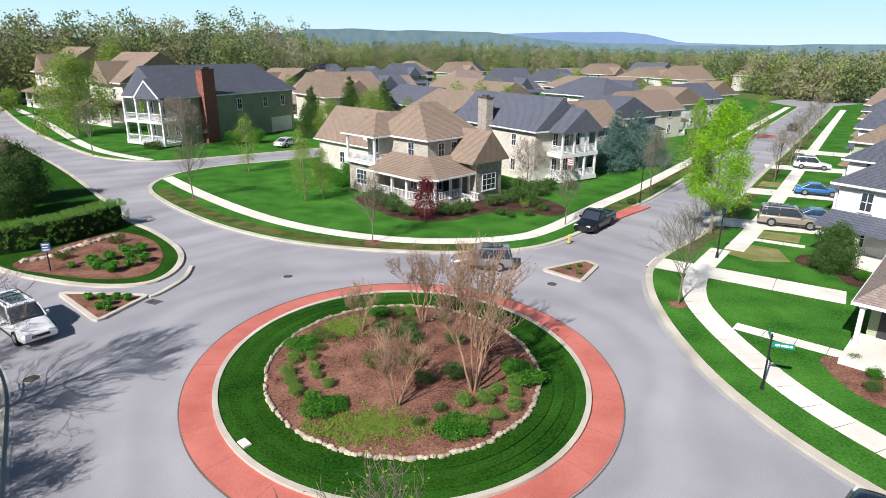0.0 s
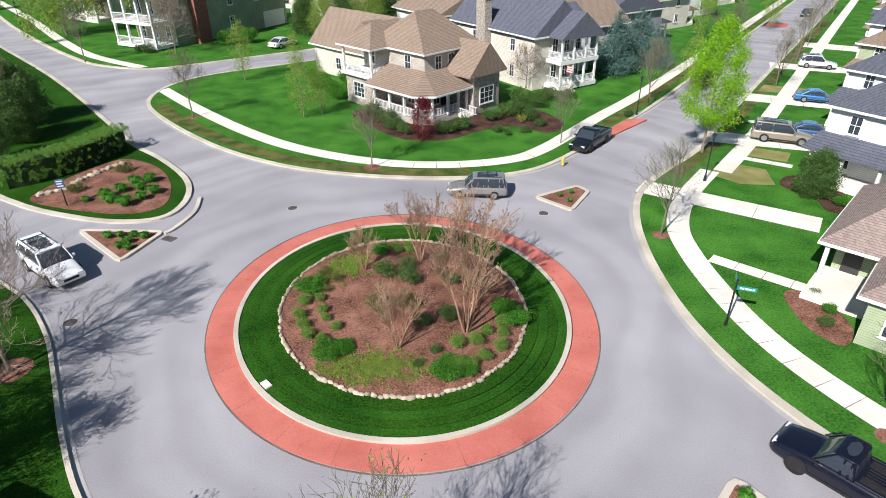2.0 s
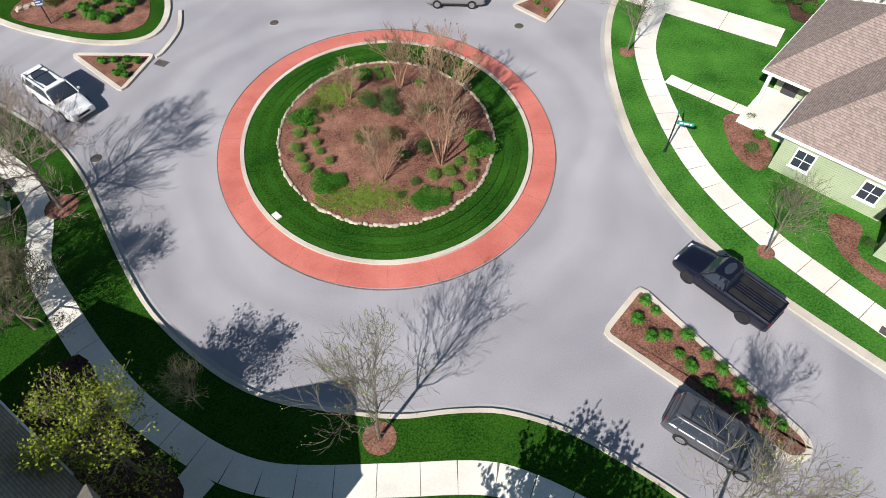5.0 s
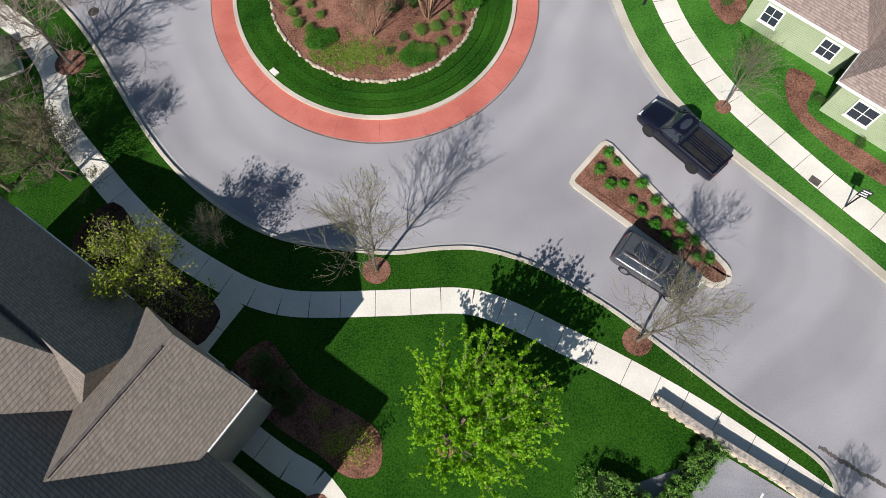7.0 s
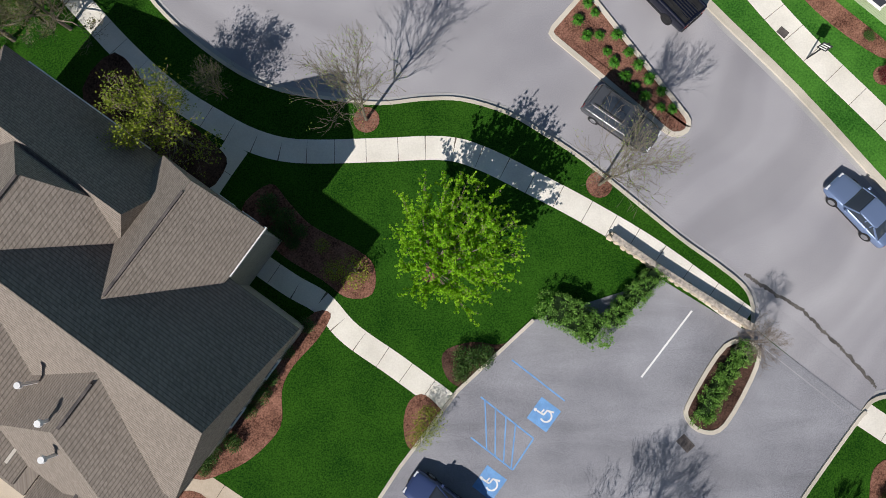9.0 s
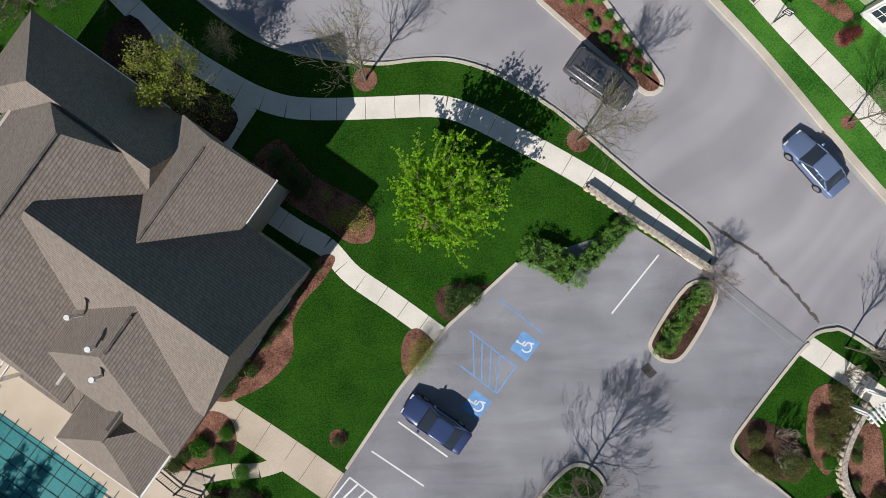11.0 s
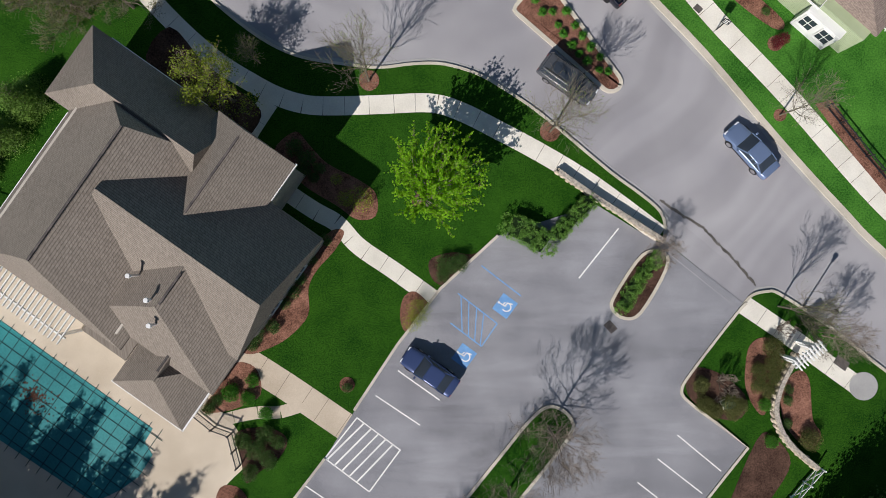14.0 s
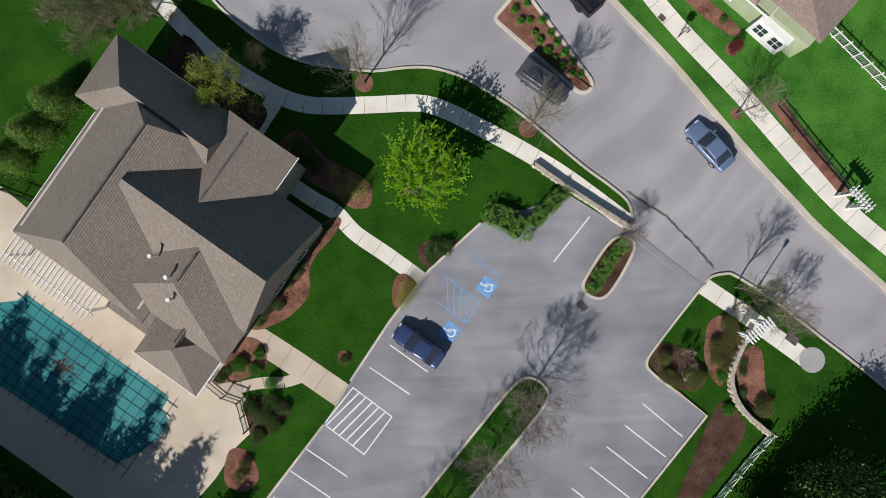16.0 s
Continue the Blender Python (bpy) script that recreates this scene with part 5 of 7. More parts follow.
# the row east of the road: fronts look at the road
rng = random.Random(11)
for k, (al, wi, ri, st) in enumerate(((-9, 0, 0, 0), (8, 0, 0, 0), (24, 5, 1, 0), (41, 0, 0, 1), (58, 1, 1, 0), (75, 0, 0, 0), (93, 2, 1, 1), (112, 0, 0, 0))):
    p = Vector((24.5, 54.3)) + D * (al + 8.6) + NN * 9.8
    neighbour(p.x, p.y, -55.2, 8.5, 14, 5.6 if k else 6.0, 3.2, wi, ri, st)
# the row west of the road, beyond the white house
for k, (al, wi, ri, st) in enumerate(((34, 2, 1, 0), (51, 4, 0, 1), (68, 1, 1, 0), (86, 0, 1, 1), (104, 1, 0, 0), (123, 5, 1, 1))):
    p = Vector((17, 59.2)) + D * al - NN * 11
    neighbour(p.x, p.y, 124.8, 9, 14, 5.4, 3.4, wi, ri, st)
# the north-western road
for x, y, rz, wi, ri, st, s in ((-79.5, 140, -35, 1, 1, 1, 1.4), (-116, 178, -38, 1, 1, 1, 1.5), (-162, 214, -40, 2, 2, 2, 1.7), (-140, 240, -40, 4, 1, 1, 1.5), (-120, 130, 140, 1, 2, 0, 1.2)):
    neighbour(x, y, rz, 10, 13, 6.4, 4.4, wi, ri, st, s)
# blocks behind
rows = ((-24, 128, 34), (-3, 131, 34), (16, 120, 124), (35, 134, 34), (-40, 158, -28), (-18, 160, 34), (4, 163, 34), (25, 160, 124), (47, 166, 34), (-62, 196, -28), (-34, 196, 34), (-8, 200, 124), (18, 198, 34), (42, 204, 34), (66, 198, 124),
        (-80, 240, -28), (-46, 240, 34), (-14, 244, 34), (16, 243, 124), (46, 247, 34), (78, 240, 34), (104, 236, 124), (-58, 296, 34), (-20, 300, 34), (22, 298, 124), (62, 300, 34), (104, 296, 34), (140, 262, 34), (160, 300, 124), (196, 330, 34), (150, 222, 34), (-100, 205, -40), (-112, 262, 34), (-84, 290, 34), (-140, 190, -28), (6, 270, 34), (38, 272, 124), (72, 270, 34), (-30, 268, 34), (120, 330, 34), (84, 330, 124))
for i, (x, y, rz) in enumerate(rows):
    neighbour(x + rng.uniform(-4, 4), y + rng.uniform(-4, 4), rz, rng.uniform(9, 12), rng.uniform(12, 16), rng.choice((3.6, 5.4, 5.4)), rng.uniform(3.0, 4.0), (1, 2, 0, 1, 4, 3, 2, 0, 5)[i % 9], (1, 0, 1, 0, 2, 0, 1)[i % 7], (1, 0, 1, 2, 1)[i % 5], 1.22)
# ---- plants ----
LEAF_BOX = leafy("box_leaves", (0.09, 0.19, 0.025), (0.22, 0.37, 0.07), 0.55, 0.25)
TANBARK = surface("tan_bark", (0.24, 0.14, 0.085), (0.46, 0.30, 0.19), 6.0, 0.85, 0.4, 18.0)
def leaf_cloud(name, seed, blobs, count, size, material, parent=None, label="", kind="", shell=0.55, flat=1.0):
    """Many small leaves in a cluster of rounded lumps (x, y, z, radius); shell: how hollow each lump is."""
    g = np.random.default_rng(seed)
    B = np.array(blobs, float)
    w = B[:, 3] ** 2
    k = g.choice(len(B), count, p=w / w.sum())
    d = g.normal(size=(count, 3))
    d /= np.linalg.norm(d, axis=1)[:, None]
    r = shell + (1 - shell) * g.random(count) ** 0.6
    r *= 1 + 0.18 * g.normal(size=count)
    d[:, 2] *= flat
    c = B[k, :3] + d * (B[k, 3] * r)[:, None]
    n = d * 0.8 + g.normal(size=(count, 3)) * 0.6
    n /= np.linalg.norm(n, axis=1)[:, None]
    a = np.cross(n, g.normal(size=(count, 3)))
    a /= np.linalg.norm(a, axis=1)[:, None]
    b = np.cross(n, a)
    s = size * g.uniform(0.6, 1.3, count)[:, None]
    V = np.stack([c - a * s * 0.5, c + b * s * 0.32, c + a * s * 0.5, c - b * s * 0.32], 1).reshape(-1, 3)
    F = np.arange(count * 4).reshape(-1, 4)
    me = bpy.data.meshes.new(name)
    me.from_pydata(V.tolist(), [], F.tolist())
    me.materials.append(material)
    ob = new(name, me)
    if parent is not None:
        ob.parent = parent
    return tagged(ob, label=label, kind=kind)


def limb(V, F, p, q, r0, r1, n=5):
    d = (q - p).normalized()
    u = d.orthogonal().normalized()
    w = d.cross(u)
    s = len(V)
    for c, r in ((p, r0), (q, r1)):
        V += [tuple(c + r * (math.cos(2 * math.pi * i / n) * u + math.sin(2 * math.pi * i / n) * w)) for i in range(n)]
    F += [(s + i, s + (i + 1) % n, s + n + (i + 1) % n, s + n + i) for i in range(n)]


def grow(V, F, tips, rng, p, d, length, r, depth, spread, up=0.25, kids=3, bend=0.18):
    """A branch that bends, tapers and forks."""
    segs = 3 if depth > 1 else 2
    for i in range(segs):
        d = (d + Vector((rng.gauss(0, bend), rng.gauss(0, bend), rng.gauss(0, bend) + up * 0.2))).normalized()
        q = p + d * (length / segs)
        limb(V, F, p, q, r, r * 0.82, 6 if depth > 2 else 4 if depth > 1 else 3)
        p, r = q, r * 0.82
        if depth > 0:
            for _ in range(kids if i == segs - 1 else max(1, kids - 2)):
                side = Vector((rng.gauss(0, 1), rng.gauss(0, 1), rng.gauss(0, 0.6))).normalized()
                e = (d * (1 - spread) + side * spread + Vector((0, 0, up * 0.4))).normalized()
                grow(V, F, tips, rng, p, e, length * rng.uniform(0.5, 0.78), max(r * 0.6, 0.009), depth - 1, spread, up, kids, bend)
    if depth <= 1:
        tips.append(p)


def bare_tree(seed, height, label, bark=None, depth=3, trunk=0.1, clear=0.25, spread=0.55, leaves=None, leaf_n=0, leaf_s=0.12, stems=1, kids=3, group="street trees", heads=None, vase=0.25):
    rng = random.Random(seed)
    t = thing("tree", pose(0, 0, 0), label, "tree", group)
    V, F, tips = [], [], []
    for s in range(stems):
        a = 2 * math.pi * s / max(1, stems) + rng.uniform(-.4, .4)
        lean = Vector((math.cos(a), math.sin(a), 0)) * (vase if stems > 1 else 0.02)
        p, d = Vector((0.08 * math.cos(a), 0.08 * math.sin(a), -0.05)) if stems > 1 else Vector((0, 0, -0.05)), (Vector((0, 0, 1)) + lean).normalized()
        h = height * clear
        for i in range(3):
            q = p + d * (h / 3)
            limb(V, F, p, q, trunk * (1.25 if i == 0 else 1), trunk * 0.95, 8)
            p = q
            d = (d + Vector((rng.gauss(0, .03), rng.gauss(0, .03), 0.02))).normalized()
        if stems == 1:
            h2, n = height * (1 - clear), 7
            for i in range(n):
                q = p + d * (h2 * 0.8 / n)
                r = trunk * (1 - 0.85 * i / n)
                limb(V, F, p, q, r, trunk * (1 - 0.85 * (i + 1) / n), 6)
                for _ in range(kids):
                    a = rng.uniform(0, 2 * math.pi)
                    e = Vector((math.cos(a) * spread, math.sin(a) * spread, 1 - spread * 0.75)).normalized()
                    grow(V, F, tips, rng, q, e, h2 * 0.3 * (1 - 0.6 * i / n) + 0.3, r * 0.42, depth - 1, 0.4, 0.3, 2)
                p = q
                d = (d + Vector((rng.gauss(0, .05), rng.gauss(0, .05), 0.05))).normalized()
            tips.append(p)
        else:
            grow(V, F, tips, rng, p, d, height * 0.3, trunk * 0.8, depth, 0.33, 0.35, kids, 0.12)
    raw("trunk", V, F, bark or BARK, t)
    if leaves is not None:
        leaf_cloud("crown", seed, [(*p, 0.35) for p in tips], leaf_n, leaf_s, leaves, t, shell=0.1)
    if heads is not None:
        top = [p for p in tips if p.z > height * 0.55]
        leaf_cloud("seed_cluster", seed + 1, [(*p, 0.06) for p in top], int(len(top) * 1.6), 0.085, heads, t, "dry dark seed heads", "stuff", shell=0.2)
    return t


def full_tree(seed, height, radius, material, label, lumps=26, count=7000, size=0.22, base=0.3, trunk=0.16, squash=1.0, conical=False, bark=None, lump=0.42):
    rng = random.Random(seed)
    t = thing("tree", pose(0, 0, 0), label, "tree", "leafy trees")
    V, F, tips = [], [], []
    limb(V, F, Vector((0, 0, -0.05)), Vector((0, 0, height * 0.45)), trunk, trunk * 0.6, 8)
    limb(V, F, Vector((0, 0, height * 0.45)), Vector((0.1, 0, height * 0.92)), trunk * 0.6, trunk * 0.1, 6)
    blobs = []
    for i in range(lumps):
        f = (i + 0.5) / lumps
        z = height * (base + (1 - base) * 0.94 * f)
        if conical:
            rr = radius * (1 - f) ** 0.85 + 0.12
        else:
            rr = radius * math.sin(math.pi * min(1, 0.16 + 0.84 * f)) ** 0.7
        a = i * 2.4 + rng.uniform(-.5, .5)
        r = rr * rng.uniform(0.45, 0.85)
        c = Vector((math.cos(a) * r, math.sin(a) * r, z + rng.uniform(-.05, .05) * height))
        blobs.append((*c, max(0.28, (radius * lump if not conical else rr * 0.6 + .15) * rng.uniform(0.7, 1.15))))
        limb(V, F, Vector((0, 0, max(height * base * 0.8, z - r * 0.7))), c, trunk * 0.28, trunk * 0.06, 4)
        for _ in range(3):
            limb(V, F, c, c + Vector((rng.gauss(0, .5), rng.gauss(0, .5), rng.gauss(.2, .4))) * radius * .35, trunk * 0.07, 0.008, 3)
    raw("trunk", V, F, bark or BARK, t)
    leaf_cloud("crown", seed, blobs, count, size, material, t, shell=0.3, flat=squash)
    return t


def shrub(seed, r, h, material, label, count=900, size=0.1, category="shrub", group="shrubs", core=None, lumps=7):
    rng = random.Random(seed)
    t = thing("shrub", pose(0, 0, 0), label, category, group)
    blobs = [(rng.uniform(-.3, .3) * r, rng.uniform(-.3, .3) * r, h * .5, min(r, h * .6) * .85)]
    for i in range(lumps):
        a = 2 * math.pi * i / lumps + rng.uniform(-.3, .3)
        blobs.append((math.cos(a) * r * .5, math.sin(a) * r * .5, h * rng.uniform(.3, .62), r * rng.uniform(.4, .55)))
    V, F = [], []
    for x, y, z, s in blobs:
        limb(V, F, Vector((0, 0, -0.05)), Vector((x, y, z)), 0.03, 0.01, 4)
    raw("woody_base", V, F, BARK, t)
    leaf_cloud("foliage", seed, [(x, y, max(z, s * .55), s) for x, y, z, s in blobs], count, size, material, t, shell=0.45, flat=min(1.0, h / (1.6 * r)))
    return t


def tuft(seed, r, h, material, label, count, category, group):
    """A clump of long arching blades."""
    rng = random.Random(seed)
    t = thing("plant", pose(0, 0, 0), label, category, group)
    V, F = [], []
    for _ in range(count):
        a, q = rng.uniform(0, 2 * math.pi), rng.uniform(0.25, 1.0)
        out, side = Vector((math.cos(a), math.sin(a), 0)), Vector((-math.sin(a), math.cos(a), 0)) * 0.028
        b = out * rng.uniform(0, .35) * r
        pts = [b, b + out * r * .45 * q + Vector((0, 0, h * rng.uniform(.75, 1.0))), b + out * r * q * 1.05 + Vector((0, 0, h * rng.uniform(.35, .8)))]
        s = len(V)
        V += [tuple(pts[0] - side), tuple(pts[0] + side), tuple(pts[1] + side * .8), tuple(pts[1] - side * .8), tuple(pts[2])]
        F += [(s, s + 1, s + 2, s + 3), (s + 3, s + 2, s + 4)]
    raw("foliage", V, F, material, t)
    return t


def put(ob, places, z=BEDZ, seed=0, lo=0.85, hi=1.15, used=[]):
    """The thing itself at the first place and copies at the rest."""
    rng = random.Random(seed + len(places))
    for i, q in enumerate(places):
        x, y = q[:2]
        s = q[2] if len(q) > 2 else rng.uniform(lo, hi)
        zz = z(x, y) if callable(z) else z
        m = pose(x, y, zz, 0, 0, rng.uniform(0, 360)) @ Matrix.Scale(s, 4)
        if i == 0:
            ob.matrix_basis = m
        else:
            c = copy_thing(ob, Matrix())
            c.matrix_basis = m


BALL = shrub(1, 0.42, 0.7, LEAF_BOX, "round clipped green boxwood ball in mulch", 2200, 0.05)
put(BALL, [(1.0, 24.3), (2.0, 24.6), (3.3, 24.4), (2.4, 23.5), (1.7, 23.0), (2.6, 25.5), (3.5, 25.4), (3.5, 26.3), (1.0, 22.9), (-5.5, 25.8, .8), (0.1, 33.2), (-7.8, 28.4), (-7.8, 27.0), (-7.4, 26.1), (-7.0, 25.3), (-6.9, 28.6, .8), (-6.5, 27.4, .8),
           (-6.2, 26.6, .75), (-6.2, 24.9, .8), (-3.0, 35.0, .8), (-2.2, 35.2, .8), (-2.7, 34.3, .8), (-2.0, 34.3, .8)], mound_z)
DARKBUSH = shrub(2, 0.75, 1.0, LEAF_DARK, "dark green rounded evergreen shrub", 1800, 0.08)
put(DARKBUSH, [(-2.0, 31.8), (-1.8, 30.1, 1.1), (-3.3, 31.0), (0.7, 30.1, .9), (0.5, 26.6, .85), (-0.9, 26.0, .8), (-0.1, 23.9, .5), (-1.0, 22.9, .45)], mound_z)
OLIVE = shrub(3, 0.75, 0.95, LEAF_OLIVE, "sparse olive-brown shrub in the mulch", 1300, 0.08)
put(OLIVE, [(-3.5, 27.6), (-1.7, 27.6), (-7.2, 31.5, .7), (-6.3, 30.8, .6), (-6.6, 29.6, .5)], mound_z)
LUSH = shrub(4, 0.85, 0.6, LEAF_GREEN, "lush bright green perennial clump in mulch", 4200, 0.085, "plant", "perennials")
put(LUSH, [(-4.0, 34.5), (4.2, 26.8, 1.2), (0.5, 22.5, 1.15), (1.3, 22.6, .9), (-5.6, 23.9, 1.15), (-7.7, 29.9, 1.2), (3.7, 27.8, .9), (-4.9, 24.1, .8)], mound_z)
g = np.random.default_rng(3)
cover = [(x, y, mound_z(x, y) + 0.05, 0.22) for x, y in ((-3.4 + g.normal() * 1.5, 22.7 + g.normal() * 0.55) for _ in range(420)) if math.hypot(x - RX, (y - RY) / 1.08) < 6.7]
cover += [(x, y, mound_z(x, y) + 0.05, 0.22) for x, y in ((-6.0 + g.normal() * .9, 32.6 + g.normal() * .9) for _ in range(260)) if math.hypot(x - RX, (y - RY) / 1.08) < 6.7]
tagged(leaf_cloud("groundcover", 8, cover, 30000, 0.075, LEAF_SPRING, kind="stuff", shell=0.2, flat=0.5), "yellow-green creeping groundcover in the mulch bed", "groundcover")
g = np.random.default_rng(4)
chips = [(x, y, mound_z(x, y) + 0.01, 0.06) for x, y in (on_oval(6.7 * math.sqrt(g.random()), int(g.integers(360))) for _ in range(900))]
tagged(leaf_cloud("bark_chips", 9, chips, 5000, 0.1, leafy("chips", (0.10, 0.045, 0.03), (0.36, 0.19, 0.13), 0.9, 0.0), kind="stuff", shell=0.3, flat=0.3), "loose bark chips on the mound", "bark chips")

MYRTLE = bare_tree(21, 5.4, "bare multi-stemmed crape myrtle with pale bark", TANBARK, 4, 0.05, 0.24, stems=6, kids=2, group="crape myrtles", heads=LEAF_BROWN, vase=0.3)
put(MYRTLE, [(1.5, 25.5, 1.12), (1.9, 30.1, 1.1), (-2.1, 24.1, .72), (-1.2, 33.0, .85), (-4.7, 31.8, .55)], mound_z)

# street trees, bare or in first leaf
YOUNG = bare_tree(31, 7.8, "young bare street tree in a mulch ring", PALEBARK, 4, 0.085, 0.22, 0.55, LEAF_SPRING, 650, 0.08, kids=3)
put(YOUNG, [(-1.7, 8.3, 1.0), (12.3, 3.9, 1.0), (-10.2, 9.9, .5), (30.16, 4.63, .75), (19.64, 18.34, .7), (-27.7, 65.4, .85), (-6.1, 50.0, .72), (15.6, 37, .8),
    (29.6, -10.2, .8), (11.8, 56.2, .7), (42.7, 76.7, .8), (52, 90, .8), (60, 102, .8), (70, 117, .8), (82, 134, .9), (23.9, 68.3, .9), (39, 87, .9), (47, 100, .9), (-54.4, 93.6, 1.0), (-80, 124, 1)], LAWN)
WIDE = bare_tree(33, 9.0, "wide-crowned bare tree beside the kerb", BARK, 5, 0.13, 0.16, 0.8, kids=3, leaves=LEAF_BROWN, leaf_n=900, leaf_s=0.08)
put(WIDE, [(-21.6, 22.9, .92), (-23.6, 18.8, .8), (-26.6, 26.6, .55), (11.5, -19.2, .78), (8.2, -24.0, .7), (2.6, -30.5, .7), (-47, 62, .8), (-43, 100, .9), (33, -12.6, .5), (20.4, -5.6, .35), (10.6, 75.2, .6)], LAWN)
BRUSH = bare_tree(37, 7.0, "broad olive-twigged tree in first leaf", BARK, 5, 0.15, 0.15, 0.9, LEAF_OLIVE, 7000, 0.11, kids=3)
put(BRUSH, [(-23.5, 14.0, 1.0), (-20.0, 14.6, .8), (-26.4, 19.0, .7)], LAWN)
def spray_tree(seed, lean, radius, height, material, label, limbs=58, twigs=22, leaves=34):
    """A short trunk from which many long limbs fan out to a broad crown; leaves sit along the twigs and leave gaps."""
    rng = random.Random(seed)
    t = thing("tree", pose(0, 0, 0), label, "tree", "leafy trees")
    V, F, L = [], [], []
    fork, head = Vector((lean[0] * .12, lean[1] * .12, height * .16)), Vector((lean[0], lean[1], height * .42))
    limb(V, F, Vector((0, 0, -.05)), fork, .17, .13, 8)
    for k in range(limbs):
        a, f = k * 2.39996, math.sqrt((k + .5) / limbs)
        reach = radius * f * rng.uniform(.8, 1.12)
        end = head + Vector((math.cos(a) * reach, math.sin(a) * reach, height * (.58 * math.sqrt(max(0, 1 - f * f * .92)) - .06) * rng.uniform(.8, 1.1)))
        mid = fork.lerp(end, .45) + Vector((0, 0, height * .09 * f))
        limb(V, F, fork, mid, .055, .03, 5), limb(V, F, mid, end, .03, .008, 4)
        for q in range(twigs):
            u = rng.uniform(.12, 1.0)
            p = mid.lerp(end, u) + Vector((rng.gauss(0, .06), rng.gauss(0, .06), rng.gauss(0, .06)))
            d = ((end - mid).normalized() + Vector((rng.gauss(0, .55), rng.gauss(0, .55), rng.gauss(.1, .45)))).normalized()
            e = p + d * rng.uniform(.35, .95)
            limb(V, F, p, e, .009, .004, 3)
            L += [(*p.lerp(e, w), .09) for w in (.35, .65, .95)]
    raw("trunk", V, F, BARK, t)
    leaf_cloud("crown", seed, L, limbs * twigs * leaves, 0.13, material, t, shell=0.1)
    return t


BIGLIME = spray_tree(41, (1.75, 1.5), 3.7, 7.4, LEAF_LIME, "broad lime-green tree in fresh spring leaf")
BIGLIME.matrix_basis = pose(1.9, -1.2, LAWN)
LIME = full_tree(43, 11.2, 3.0, LEAF_LIME, "tall lime-yellow tree in spring leaf", 70, 18000, 0.15, 0.24, 0.14, lump=0.26)
put(LIME, [(24.6, 53.4, 1.08), (36, 118, .7), (55, 132, .6)], LAWN)
SPRING = full_tree(44, 7.2, 1.9, LEAF_SPRING, "slender tree with light spring-green leaves", 24, 2600, 0.15, 0.2, 0.08)
put(SPRING, [(-15.2, 65, .95), (-26.6, 81.8, 1.05), (-13.4, 66.2, .8), (-20, 84, .8), (30.6, 74, 1), (61, 118, 1.2), (45, 110, 1)], LAWN)
WILLOW = full_tree(45, 15, 6.0, LEAF_SPRING, "large spring-green tree between the houses", 44, 12000, 0.3, 0.18, 0.25)
put(WILLOW, [(-70, 117, 1.0), (-92, 175, 1.1), (-13, 112, .6), (-30, 143, .6), (-20, 108, .5)], LAWN)
SPRUCE = full_tree(46, 8.6, 3.1, LEAF_BLUE, "blue-green spruce with dense drooping branches", 60, 12000, 0.24, 0.06, 0.16, conical=True)
put(SPRUCE, [(24.0, 84.6, 1.0), (28.6, 90, .95), (30.8, 88, .7)], LAWN)
CONE = full_tree(47, 9, 2.5, LEAF_DARK, "dark conical evergreen tree on lawn", 60, 15000, 0.24, 0.03, 0.18, conical=True)
put(CONE, [(-41.6, -26.4, 1.75), (-38, -29.6, 1.6), (-34.8, -32.6, 1.8), (-31, -36, 1.65), (-26.6, -37.6, 1.8), (-21.6, -39.4, 1.6), (-45.5, -22, 1.8), (-16.5, -41.5, 1.5), (-42, -34, 2), (-36, -39, 2), (-29, -43, 2), (-12, 124, 1.2), (-18, 120, 1.3), (-25, 117, 1.1), (-30, 190, 1.3), (-56, 180, 1.4), (36, 83, .6), (-62, 190, 1.3), (33.5, 77, .5)], LAWN)
SPIRE = full_tree(58, 10.5, 1.75, LEAF_DARK, "tall narrow evergreen beside the pool terrace", 60, 12000, 0.2, 0.02, 0.16, conical=True)
rng = random.Random(90)
put(SPIRE, [(*(R @ Vector((-36 + 1.75 * k + rng.uniform(-.5, .5), -41.6 + rng.uniform(-.5, .4), 0)))[:2], rng.uniform(.8, 1.25)) for k in range(22)], LAWN)
PLUMP = full_tree(57, 3.8, 1.75, LEAF_BOX, "plump conical evergreen beside the clubhouse", 40, 14000, 0.13, 0.02, 0.09, conical=True)
put(PLUMP, [(-28.2, 7.3, 1.0), (-30.2, 4.6, 1.0), (-32.2, 2.7, .95)], LAWN)
EVER = full_tree(48, 9, 4.2, LEAF_DARK, "large dark evergreen tree on lawn", 46, 24000, 0.26, 0.04, 0.25)
put(EVER, [(36.0, -27.8, 1.0), (-42.5, 58, .62), (-45.5, 63.5, .7), (-41.2, 51.5, .5), (43, -32, 1.2), (31.5, -32, 1.0), (29.8, 43.6, .4)], LAWN)
REDBUD = full_tree(49, 4.2, 1.5, LEAF_RED, "dark red-leaved ornamental tree by the porch", 26, 4600, 0.13, 0.1, 0.07)
put(REDBUD, [(-1.8, 58.0, 1.0), (29.95, 10.2, .4)], LAWN)
OLIVETREE = bare_tree(50, 6.4, "small yellow-green tree in new leaf", BARK, 4, 0.09, 0.2, 0.75, LEAF_YELLOW, 6500, 0.13, kids=3, group="leafy trees")
put(OLIVETREE, [(-12.3, 7.0, 1.0)], LAWN)
GOLD = shrub(51, 1.1, 2.0, LEAF_YELLOW, "golden-twigged open shrub beside the path", 900, 0.1, lumps=9)
